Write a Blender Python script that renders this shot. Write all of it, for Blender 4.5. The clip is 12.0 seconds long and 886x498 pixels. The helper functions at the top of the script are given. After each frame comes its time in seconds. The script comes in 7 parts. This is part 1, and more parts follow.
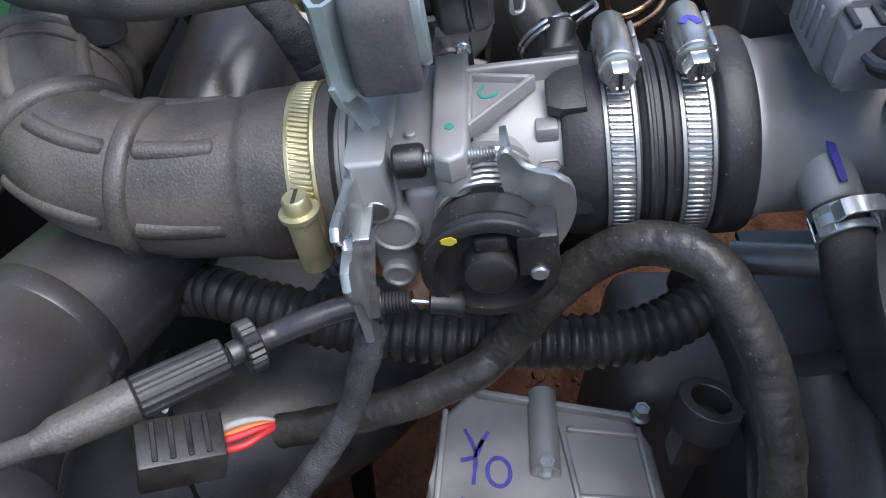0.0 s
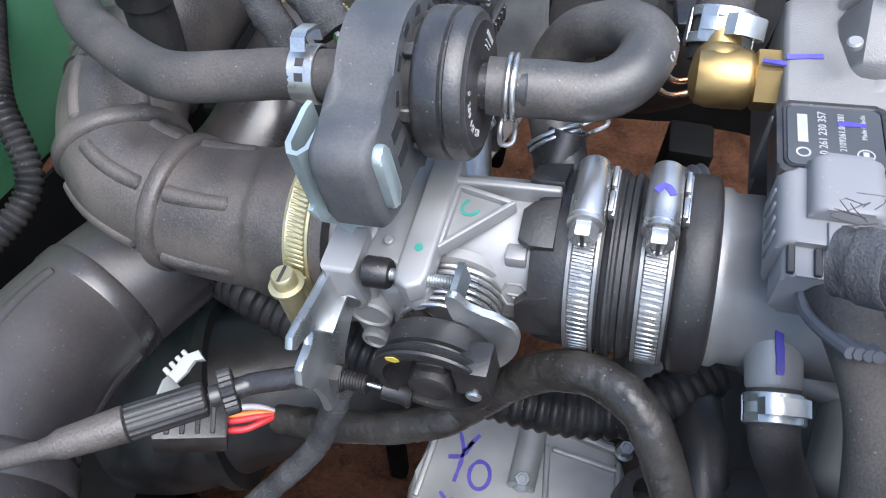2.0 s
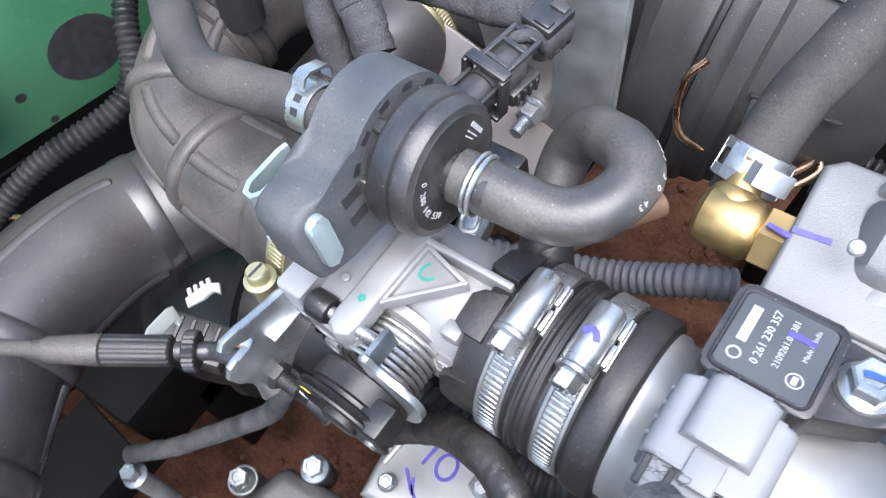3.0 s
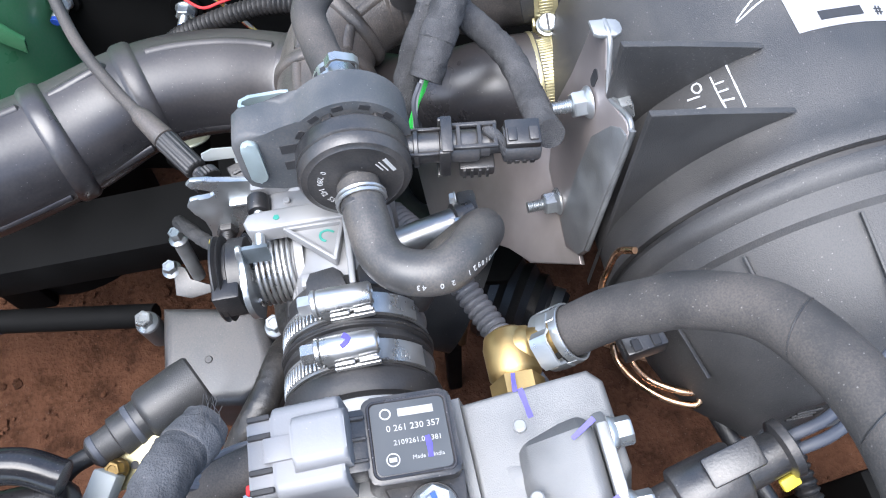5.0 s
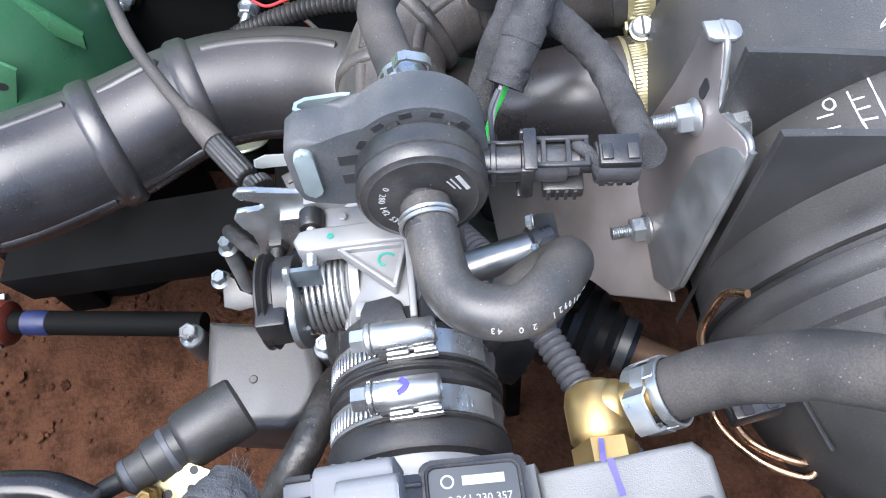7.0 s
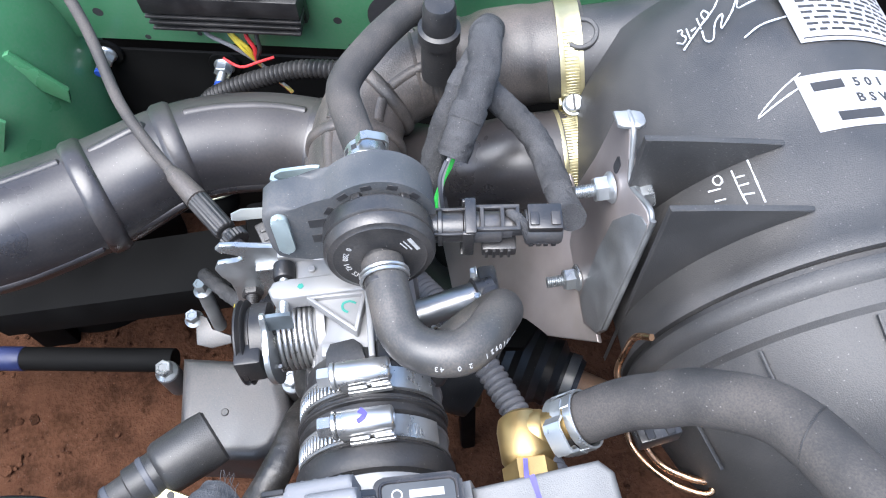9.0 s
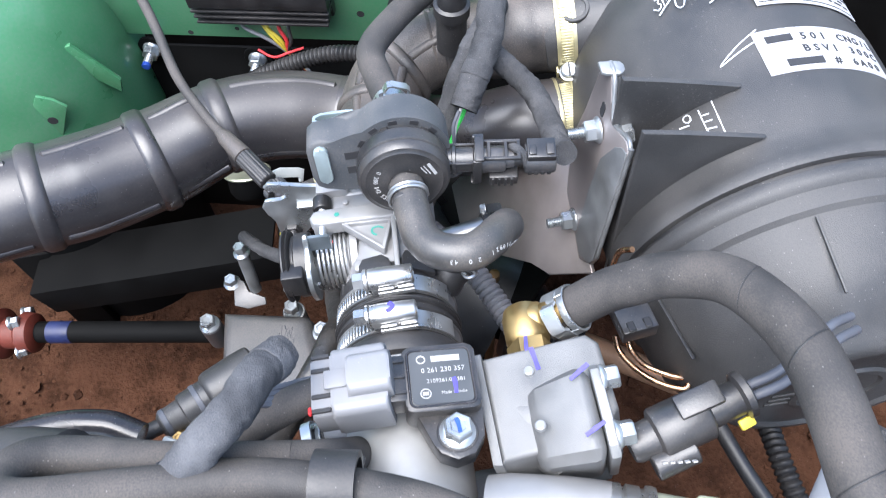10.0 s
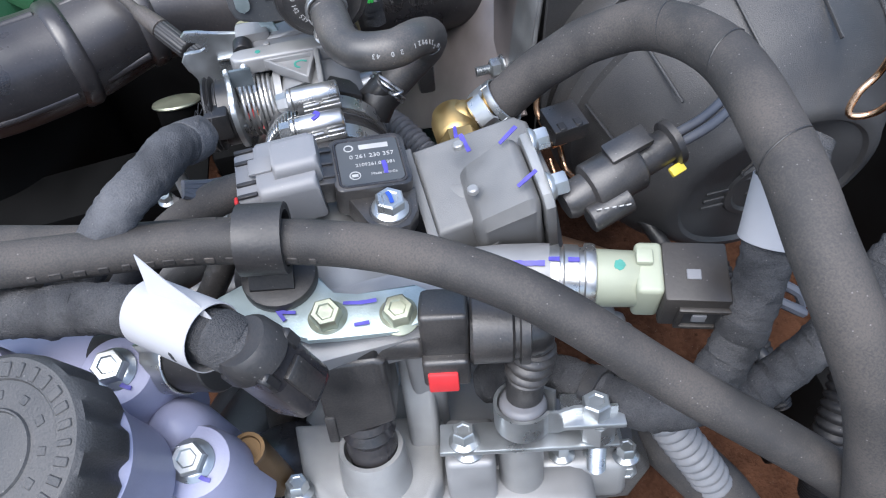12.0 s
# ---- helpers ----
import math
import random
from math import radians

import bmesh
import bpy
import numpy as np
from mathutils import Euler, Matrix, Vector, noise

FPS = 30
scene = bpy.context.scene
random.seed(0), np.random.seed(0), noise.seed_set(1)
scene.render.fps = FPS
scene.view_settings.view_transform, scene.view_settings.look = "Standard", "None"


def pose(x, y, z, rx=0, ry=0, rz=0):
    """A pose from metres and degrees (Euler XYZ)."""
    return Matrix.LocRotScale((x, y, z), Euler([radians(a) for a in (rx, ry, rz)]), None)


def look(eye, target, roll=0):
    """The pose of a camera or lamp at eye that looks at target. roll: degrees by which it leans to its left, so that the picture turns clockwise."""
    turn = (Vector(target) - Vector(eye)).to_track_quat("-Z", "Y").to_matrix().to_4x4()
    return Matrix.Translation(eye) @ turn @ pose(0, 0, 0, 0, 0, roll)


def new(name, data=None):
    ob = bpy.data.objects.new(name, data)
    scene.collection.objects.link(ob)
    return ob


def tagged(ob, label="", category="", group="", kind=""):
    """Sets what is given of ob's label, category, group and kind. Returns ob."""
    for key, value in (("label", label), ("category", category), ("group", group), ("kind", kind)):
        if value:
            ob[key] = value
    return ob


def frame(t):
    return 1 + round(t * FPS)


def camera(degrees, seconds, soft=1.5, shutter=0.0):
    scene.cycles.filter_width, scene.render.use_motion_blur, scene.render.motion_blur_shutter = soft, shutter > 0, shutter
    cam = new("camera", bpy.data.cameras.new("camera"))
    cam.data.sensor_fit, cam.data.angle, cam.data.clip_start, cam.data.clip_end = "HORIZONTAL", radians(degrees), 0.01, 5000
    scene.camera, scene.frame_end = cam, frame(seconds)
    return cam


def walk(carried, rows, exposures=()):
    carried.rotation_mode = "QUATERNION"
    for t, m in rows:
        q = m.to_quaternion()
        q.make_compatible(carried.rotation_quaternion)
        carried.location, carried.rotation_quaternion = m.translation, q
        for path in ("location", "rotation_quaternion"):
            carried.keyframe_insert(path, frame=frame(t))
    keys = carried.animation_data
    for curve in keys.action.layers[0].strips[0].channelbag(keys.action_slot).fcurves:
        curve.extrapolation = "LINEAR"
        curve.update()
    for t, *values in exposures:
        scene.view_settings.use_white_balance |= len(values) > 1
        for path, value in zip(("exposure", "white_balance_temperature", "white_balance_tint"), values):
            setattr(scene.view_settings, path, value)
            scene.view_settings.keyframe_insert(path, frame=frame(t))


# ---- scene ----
cam = camera(60.1, 12.0, soft=1.1, shutter=0.2)
PATH = [
    (0, (-0.006, -0.019, 0.624), (0.04, 1.346, -0.837), 1.0),
    (0.5, (-0.002, -0.007, 0.639), (0.003, 1.312, -0.864), -0.3),
    (1, (0.004, 0.001, 0.664), (-0.026, 1.221, -0.92), -0.8),
    (1.5, (0.018, 0.01, 0.679), (-0.08, 1.176, -0.943), -0.5),
    (2, (0.035, 0.027, 0.683), (-0.208, 1.1, -0.988), -0.2),
    (2.5, (0.049, 0.053, 0.69), (-0.333, 0.963, -1.049), -0.9),
    (3, (0.078, 0.09, 0.713), (-0.464, 0.783, -1.083), -4.5),
    (3.3, (0.106, 0.115, 0.726), (-0.536, 0.578, -1.11), -12.3),
    (3.5, (0.111, 0.122, 0.731), (-0.53, 0.571, -1.11), -8.5),
    (3.7, (0.126, 0.133, 0.735), (-0.624, 0.503, -1.082), -11.3),
    (5.3, (0.160, 0.198, 0.784), (-0.697, 0.266, -1.022), -6.6),
    (5.5, (0.16, 0.201, 0.789), (-0.709, 0.227, -1.012), -9.2),
    (6, (0.14, 0.202, 0.76), (-0.729, 0.225, -1.041), -11.9),
    (6.5, (0.129, 0.19, 0.749), (-0.743, 0.122, -1.05), -16.8),
    (7, (0.135, 0.187, 0.74), (-0.756, 0.181, -1.05), -9.7),
    (7.5, (0.134, 0.196, 0.749), (-0.776, 0.201, -1.032), -9.5),
    (7.7, (0.132, 0.196, 0.749), (-0.776, 0.208, -1.033), -9.0),
    (9.3, (0.167, 0.189, 0.804), (-0.797, 0.302, -0.944), -3.1),
    (9.5, (0.182, 0.183, 0.814), (-0.8, 0.289, -0.926), -3.9),
    (10, (0.218, 0.182, 0.814), (-0.796, 0.256, -0.908), -5.7),
    (10.5, (0.247, 0.182, 0.803), (-0.742, 0.251, -0.934), -6.8),
    (11, (0.266, 0.176, 0.795), (-0.77, 0.226, -0.915), -10.0),
    (11.5, (0.283, 0.182, 0.77), (-0.712, 0.24, -0.964), -11.2),
    (12, (0.291, 0.175, 0.764), (-0.713, 0.367, -0.955), -4.6),
]
EXPOSURES = [(t, stops, 6050, 10) for t, stops in ((0.0, 1.24), (1.0, 1.38), (2.0, 1.63), (3.0, 2.0), (3.7, 2.17), (5.5, 1.97), (7.5, 2.02), (9.5, 2.11), (11.0, 1.86), (12.0, 1.43))]
walk(cam, [(t, look(eye, target, roll)) for t, eye, target, roll in PATH], EXPOSURES)

# ---- sky and sun ----
world = bpy.data.worlds.new("overcast_sky")
scene.world = world
world.use_nodes = True
wn, wl = world.node_tree.nodes, world.node_tree.links
sky = wn.new("ShaderNodeTexSky")
sky.sky_type = "NISHITA"
sky.sun_disc = False
sky.sun_elevation, sky.sun_rotation = radians(71), radians(140)
sky.air_density, sky.dust_density = 1.2, 3.0
wn["Background"].inputs["Strength"].default_value = 0.115
wl.new(sky.outputs["Color"], wn["Background"].inputs["Color"])
sun_data = bpy.data.lights.new("sun", "SUN")
sun_data.energy, sun_data.angle, sun_data.color = 2.2, radians(60), (1.0, 0.985, 0.97)
sun = new("sun", sun_data)
sun.matrix_world = look((0.50, -0.35, 2.5), (0.05, 0.18, 0.5))

# ---- mesh helpers: lengths in millimetres, in the frame of each thing ----
MM = 0.001


def axes(origin, x=(1, 0, 0), up=(0, 0, 1)):
    """Frame at origin (metres) whose x axis follows x and whose z axis leans towards up."""
    a = Vector(x).normalized()
    b = Vector(up).cross(a).normalized()
    c = a.cross(b)
    m = Matrix((a, b, c)).transposed().to_4x4()
    m.translation = Vector(origin)
    return m


def thing(name, m, label, category, group="", kind=""):
    ob = new(name)
    ob.empty_display_size = 0.01
    ob.matrix_world = m
    return tagged(ob, label, category, group, kind)


def finish(bm, sharp=38):
    bmesh.ops.recalc_face_normals(bm, faces=bm.faces)
    limit = radians(sharp)
    for f in bm.faces:
        f.smooth = True
    for e in bm.edges:
        e.smooth = len(e.link_faces) == 2 and e.calc_face_angle(0.0) < limit


def part(name, bm, material, parent=None, label="", sharp=38):
    """One mesh object from a bmesh in millimetres, under a thing or a part."""
    finish(bm, sharp)
    bm.transform(Matrix.Scale(MM, 4))
    me = bpy.data.meshes.new(name)
    bm.to_mesh(me)
    bm.free()
    me.materials.append(material)
    ob = new(name, me)
    if parent is not None:
        ob.parent = parent
    if label:
        ob["label"] = label
    return ob


def single(name, bm, material, m, label, category, group="", kind=""):
    """A thing that is one mesh."""
    ob = part(name, bm, material)
    ob.matrix_world = m
    return tagged(ob, label, category, group, kind)


def NB():
    return bmesh.new()


def moved(bm, verts, m):
    if m is not None:
        bmesh.ops.transform(bm, matrix=m, verts=verts)


def box(bm, c, s, bev=0.6, seg=2, m=None):
    made = bmesh.ops.create_cube(bm, size=1.0)["verts"]
    bmesh.ops.transform(bm, matrix=Matrix.Translation(c) @ Matrix.Diagonal((s[0], s[1], s[2], 1)), verts=made)
    if bev > 0:
        edges = list({e for v in made for e in v.link_edges})
        out = bmesh.ops.bevel(bm, geom=edges, offset=min(bev, 0.45 * min(s)), segments=seg, affect="EDGES", profile=0.5)
        made = list({v for f in out["faces"] for v in f.verts} | {v for v in made if v.is_valid})
        made = list({w for v in made for f in v.link_faces for w in f.verts})
    moved(bm, made, m)
    return made


def along(p0, p1):
    """Matrix that puts the z axis on the line from p0 to p1."""
    a, b = Vector(p0), Vector(p1)
    return Matrix.Translation(a) @ (b - a).to_track_quat("Z", "Y").to_matrix().to_4x4(), (b - a).length


def lathe(bm, p0, p1, profile, n=28, cap=True, squash=None):
    """Turns a profile of (distance from p0, radius) round the line p0 to p1."""
    m, _ = along(p0, p1)
    rings = []
    for s, r in profile:
        ring = []
        for i in range(n):
            a = 2 * math.pi * i / n
            rr = r * (squash(a, s) if squash else 1.0)
            ring.append(bm.verts.new(m @ Vector((rr * math.cos(a), rr * math.sin(a), s))))
        rings.append(ring)
    for a, b in zip(rings[:-1], rings[1:]):
        for i in range(n):
            bm.faces.new((a[i], a[(i + 1) % n], b[(i + 1) % n], b[i]))
    if cap:
        bm.faces.new(rings[0])
        bm.faces.new(rings[-1])


def cyl(bm, p0, p1, r, r1=None, n=24, bev=0.5):
    r1 = r if r1 is None else r1
    length = (Vector(p1) - Vector(p0)).length
    b = min(bev, 0.4 * length, 0.5 * min(r, r1))
    if b > 0:
        lathe(bm, p0, p1, [(0, r - b), (b, r), (length - b, r1), (length, r1 - b)], n)
    else:
        lathe(bm, p0, p1, [(0, r), (length, r1)], n)


def ring(bm, p0, p1, ro, ri, n=32, bev=0.4):
    """A tube with thickness."""
    length = (Vector(p1) - Vector(p0)).length
    b = min(bev, 0.3 * (ro - ri), 0.3 * length)
    prof = [(b, ri), (0, ri + b), (0, ro - b), (b, ro), (length - b, ro), (length, ro - b), (length, ri + b), (length - b, ri), (b, ri)]
    lathe(bm, p0, p1, prof, n, cap=False)
    bmesh.ops.remove_doubles(bm, verts=bm.verts, dist=1e-4)


def spline(pts, step=3.0):
    """Even points on a smooth curve through pts (millimetres)."""
    p = [Vector(q) for q in pts]
    p = [2 * p[0] - p[1]] + p + [2 * p[-1] - p[-2]]
    dense = []
    for i in range(1, len(p) - 2):
        a, b, c, d = p[i - 1 : i + 3]
        for k in range(24):
            t = k / 24
            dense.append(0.5 * (2 * b + (c - a) * t + (2 * a - 5 * b + 4 * c - d) * t * t + (3 * b - a - 3 * c + d) * t ** 3))
    dense.append(p[-2])
    run = [0.0]
    for a, b in zip(dense[:-1], dense[1:]):
        run.append(run[-1] + (b - a).length)
    count = max(2, round(run[-1] / step))
    out, j = [], 0
    for k in range(count + 1):
        want = run[-1] * k / count
        while j < len(run) - 2 and run[j + 1] < want:
            j += 1
        span = run[j + 1] - run[j]
        out.append(dense[j].lerp(dense[j + 1], (want - run[j]) / span if span > 1e-9 else 0.0))
    return out


def transport(path, up=None):
    """Frames along a path that do not twist: (point, side, other)."""
    t = [(path[min(i + 1, len(path) - 1)] - path[max(i - 1, 0)]).normalized() for i in range(len(path))]
    side = t[0].orthogonal().normalized() if up is None else t[0].cross(Vector(up)).normalized()
    out = []
    for p, d in zip(path, t):
        side = (side - d * side.dot(d)).normalized()
        out.append((p, side, d.cross(side)))
    return out


def tube(bm, pts, r, n=14, step=3.0, cap=True, smooth=True, wob=0.0, up=None):
    """A hose along a smooth curve. r: a radius, or a function of (length run, whole length, angle)."""
    path = spline(pts, step) if smooth else [Vector(p) for p in pts]
    whole = sum((b - a).length for a, b in zip(path[:-1], path[1:]))
    rings, run = [], 0.0
    for i, (p, u, v) in enumerate(transport(path, up)):
        if i:
            run += (path[i] - path[i - 1]).length
        made = []
        for k in range(n):
            a = 2 * math.pi * k / n
            rr = r(run, whole, a) if callable(r) else r
            if wob:
                rr *= 1 + wob * noise.noise(p * 0.12 + Vector((math.cos(a), math.sin(a), 0.3)) * 0.8)
            made.append(bm.verts.new(p + (u * math.cos(a) + v * math.sin(a)) * rr))
        rings.append(made)
    for a, b in zip(rings[:-1], rings[1:]):
        for k in range(n):
            bm.faces.new((a[k], a[(k + 1) % n], b[(k + 1) % n], b[k]))
    if cap:
        bm.faces.new(rings[0])
        bm.faces.new(rings[-1])


def band(bm, path, w, t, side, closed=False):
    """A flat strip of width w and thickness t along points; side: direction of its width."""
    s = Vector(side).normalized()
    rows, count = [], len(path)
    for i, p in enumerate(path):
        p = Vector(p)
        q0 = Vector(path[(i - 1) % count] if closed or i else path[0])
        q1 = Vector(path[(i + 1) % count] if closed or i < count - 1 else path[-1])
        nrm = (q1 - q0).cross(s).normalized()
        rows.append([bm.verts.new(p + s * a * w / 2 + nrm * b * t / 2) for a, b in ((-1, -1), (1, -1), (1, 1), (-1, 1))])
    pairs = list(zip(rows[:-1], rows[1:])) + ([(rows[-1], rows[0])] if closed else [])
    for a, b in pairs:
        for k in range(4):
            bm.faces.new((a[k], a[(k + 1) % 4], b[(k + 1) % 4], b[k]))
    if not closed:
        bm.faces.new(rows[0])
        bm.faces.new(rows[-1])


def prism(bm, outline, t, m=None, bev=0.4, seg=1):
    """A plate: an outline in the xy plane, t thick in z from 0."""
    low = [bm.verts.new((x, y, 0)) for x, y in outline]
    high = [bm.verts.new((x, y, t)) for x, y in outline]
    count = len(low)
    bm.faces.new(low[::-1])
    bm.faces.new(high)
    rims = []
    for i in range(count):
        bm.faces.new((low[i], low[(i + 1) % count], high[(i + 1) % count], high[i]))
        rims += [bm.edges.get((low[i], low[(i + 1) % count])), bm.edges.get((high[i], high[(i + 1) % count]))]
    made = low + high
    if bev > 0:
        out = bmesh.ops.bevel(bm, geom=rims, offset=min(bev, 0.4 * t), segments=seg, affect="EDGES", profile=0.5)
        made = list({v for f in out["faces"] for v in f.verts} | {v for v in made if v.is_valid})
        made = list({w for v in made for f in v.link_faces for w in f.verts})
    moved(bm, made, m)
    return made


def rounded(w, h, r, n=5, cx=0.0, cy=0.0):
    """Outline of a rounded rectangle."""
    out = []
    for sx, sy, a0 in ((1, 1, 0), (-1, 1, 90), (-1, -1, 180), (1, -1, 270)):
        for k in range(n + 1):
            a = radians(a0 + 90 * k / n)
            out.append((cx + sx * (w / 2 - r) + r * math.cos(a), cy + sy * (h / 2 - r) + r * math.sin(a)))
    return out


def hexhead(bm, p0, p1, af, flange=0.0, recess=True):
    """A hexagon bolt head from its seat p0 to its top p1, with a flange."""
    m, h = along(p0, p1)
    r = af / math.sqrt(3)
    f = 0.0
    if flange:
        f = 0.22 * h
        lathe(bm, p0, p1, [(0, flange / 2 - 0.2), (0.2, flange / 2), (f * 0.6, flange / 2), (f * 1.3, r * 1.02), (f * 1.6, r * 0.9)], 28)
    rows = []
    for s, k in ((f, 1.0), (h - 0.7, 1.0), (h, 0.88)):
        rows.append([bm.verts.new(m @ Vector((r * k * math.cos(math.pi * i / 3), r * k * math.sin(math.pi * i / 3), s))) for i in range(6)])
    if recess:
        rows.append([bm.verts.new(m @ Vector((r * 0.6 * math.cos(math.pi * i / 3), r * 0.6 * math.sin(math.pi * i / 3), h))) for i in range(6)])
        rows.append([bm.verts.new(m @ Vector((r * 0.5 * math.cos(math.pi * i / 3), r * 0.5 * math.sin(math.pi * i / 3), h - 0.5))) for i in range(6)])
    for a, b in zip(rows[:-1], rows[1:]):
        for i in range(6):
            bm.faces.new((a[i], a[(i + 1) % 6], b[(i + 1) % 6], b[i]))
    bm.faces.new(rows[0])
    bm.faces.new(rows[-1])


def thread(bm, p0, p1, r, pitch=1.0, n=14):
    """A screw thread as close rings."""
    length = (Vector(p1) - Vector(p0)).length
    prof, s = [], 0.0
    while s < length:
        prof += [(s, r * 0.86), (min(length, s + pitch * 0.5), r)]
        s += pitch
    lathe(bm, p0, p1, prof, n)


def bump_stroke(bm, pts, w, t=0.25, normal=(0, 0, 1)):
    """A painted stroke: a thin flat ribbon along points, facing normal."""
    path = spline(pts, 1.5)
    nrm = Vector(normal).normalized()
    rows = []
    for i, p in enumerate(path):
        d = (path[min(i + 1, len(path) - 1)] - path[max(i - 1, 0)]).normalized()
        s = d.cross(nrm).normalized()
        ww = w * (0.85 + 0.3 * noise.noise(p * 0.4))
        rows.append([bm.verts.new(p + s * a * ww / 2 + nrm * b * t) for a, b in ((-1, 0), (1, 0), (1, 1), (-1, 1))])
    for a, b in zip(rows[:-1], rows[1:]):
        for k in range(4):
            bm.faces.new((a[k], a[(k + 1) % 4], b[(k + 1) % 4], b[k]))
    bm.faces.new(rows[0])
    bm.faces.new(rows[-1])


def text_mesh(bm, text, size, m, depth=0.12, bold=0.0):
    """Raised letters, size in millimetres, centred, in the xy plane of m."""
    cu = bpy.data.curves.new("letters", "FONT")
    cu.body, cu.size, cu.extrude, cu.offset = text, size, depth, bold
    cu.align_x, cu.align_y = "CENTER", "CENTER"
    cu.resolution_u = 2
    ob = bpy.data.objects.new("letters", cu)
    scene.collection.objects.link(ob)
    me = bpy.data.meshes.new_from_object(ob.evaluated_get(bpy.context.evaluated_depsgraph_get()))
    bpy.data.objects.remove(ob)
    bpy.data.curves.remove(cu)
    me.transform(m)
    bm.from_mesh(me)
    bpy.data.meshes.remove(me)


def W(*pts):
    """World places in metres to millimetres."""
    return [(x * 1000, y * 1000, z * 1000) for x, y, z in pts]


WORLD = Matrix.Identity(4)


def plane_at(c, normal, right):
    """Frame in millimetres whose z axis is normal and whose x axis follows right."""
    z = Vector(normal).normalized()
    x = (Vector(right) - z * Vector(right).dot(z)).normalized()
    m = Matrix((x, z.cross(x), z)).transposed().to_4x4()
    m.translation = Vector(c)
    return m


def letters(name, text, size, m, material, parent, label="", depth=0.1, bold=0.0):
    bm = NB()
    text_mesh(bm, text, size, m, depth, bold)
    return part(name, bm, material, parent, label)


def corrugated(pitch, r0, r1):
    return lambda s, whole, a: r0 + (r1 - r0) * (0.5 + 0.5 * math.cos(2 * math.pi * s / pitch)) ** 0.6


# ---- materials ----
def surf(name, base, rough=0.5, metal=0.0, var=0.15, scale=60, bump=0.1, bscale=500, dust=0.0, dustcol=(0.16, 0.13, 0.105), rvar=0.12, coat=0.0, stretch=None, spec=0.5, deep=0.0008, settle=0.0):
    m = bpy.data.materials.new(name)
    m.use_nodes = True
    nt = m.node_tree
    n, l = nt.nodes, nt.links
    b = n["Principled BSDF"]
    co = n.new("ShaderNodeTexCoord")
    info = n.new("ShaderNodeObjectInfo")
    shift = n.new("ShaderNodeVectorMath")
    shift.operation = "ADD"
    l.new(co.outputs["Object"], shift.inputs[0])
    l.new(info.outputs["Random"], shift.inputs[1])
    vec = shift.outputs[0]
    if stretch:
        mp = n.new("ShaderNodeMapping")
        mp.inputs["Scale"].default_value = stretch
        l.new(vec, mp.inputs["Vector"])
        vec = mp.outputs[0]
    big = n.new("ShaderNodeTexNoise")
    big.inputs["Scale"].default_value, big.inputs["Detail"].default_value = scale, 5
    l.new(vec, big.inputs["Vector"])
    fine = n.new("ShaderNodeTexNoise")
    fine.inputs["Scale"].default_value, fine.inputs["Detail"].default_value = bscale * 1.3, 4
    l.new(vec, fine.inputs["Vector"])
    ramp = n.new("ShaderNodeMapRange")
    ramp.inputs["From Min"].default_value, ramp.inputs["From Max"].default_value = 0.3, 0.7
    ramp.inputs["To Min"].default_value, ramp.inputs["To Max"].default_value = 1 - var, 1 + var
    l.new(big.outputs["Fac"], ramp.inputs["Value"])
    mul = n.new("ShaderNodeVectorMath")
    mul.operation = "SCALE"
    mul.inputs[0].default_value = base
    l.new(ramp.outputs[0], mul.inputs["Scale"])
    colour = mul.outputs[0]
    if dust > 0:
        add = n.new("ShaderNodeMath")
        add.operation = "MULTIPLY"
        l.new(big.outputs["Fac"], add.inputs[0])
        l.new(fine.outputs["Fac"], add.inputs[1])
        dr = n.new("ShaderNodeMapRange")
        dr.inputs["From Min"].default_value, dr.inputs["From Max"].default_value = 0.17, 0.36
        dr.inputs["To Max"].default_value = dust
        l.new(add.outputs[0], dr.inputs["Value"])
        mix = n.new("ShaderNodeMix")
        mix.data_type = "RGBA"
        l.new(dr.outputs[0], mix.inputs[0])
        l.new(colour, mix.inputs[6])
        mix.inputs[7].default_value = (*dustcol, 1)
        colour = mix.outputs[2]
    if dust > 0.05:
        speck = n.new("ShaderNodeTexVoronoi")
        speck.inputs["Scale"].default_value = 640
        l.new(vec, speck.inputs["Vector"])
        sr = n.new("ShaderNodeMapRange")
        sr.inputs["From Min"].default_value, sr.inputs["From Max"].default_value = 0.20, 0.08
        sr.inputs["To Max"].default_value = 0.38
        l.new(speck.outputs["Distance"], sr.inputs["Value"])
        gate = n.new("ShaderNodeMath")
        gate.operation = "GREATER_THAN"
        gate.inputs[1].default_value = 0.88
        sep = n.new("ShaderNodeSeparateColor")
        l.new(speck.outputs["Color"], sep.inputs[0])
        l.new(sep.outputs[0], gate.inputs[0])
        both = n.new("ShaderNodeMath")
        both.operation = "MULTIPLY"
        l.new(sr.outputs[0], both.inputs[0])
        l.new(gate.outputs[0], both.inputs[1])
        mx = n.new("ShaderNodeMix")
        mx.data_type = "RGBA"
        l.new(both.outputs[0], mx.inputs[0])
        l.new(colour, mx.inputs[6])
        mx.inputs[7].default_value = (0.3, 0.285, 0.27, 1)
        colour = mx.outputs[2]
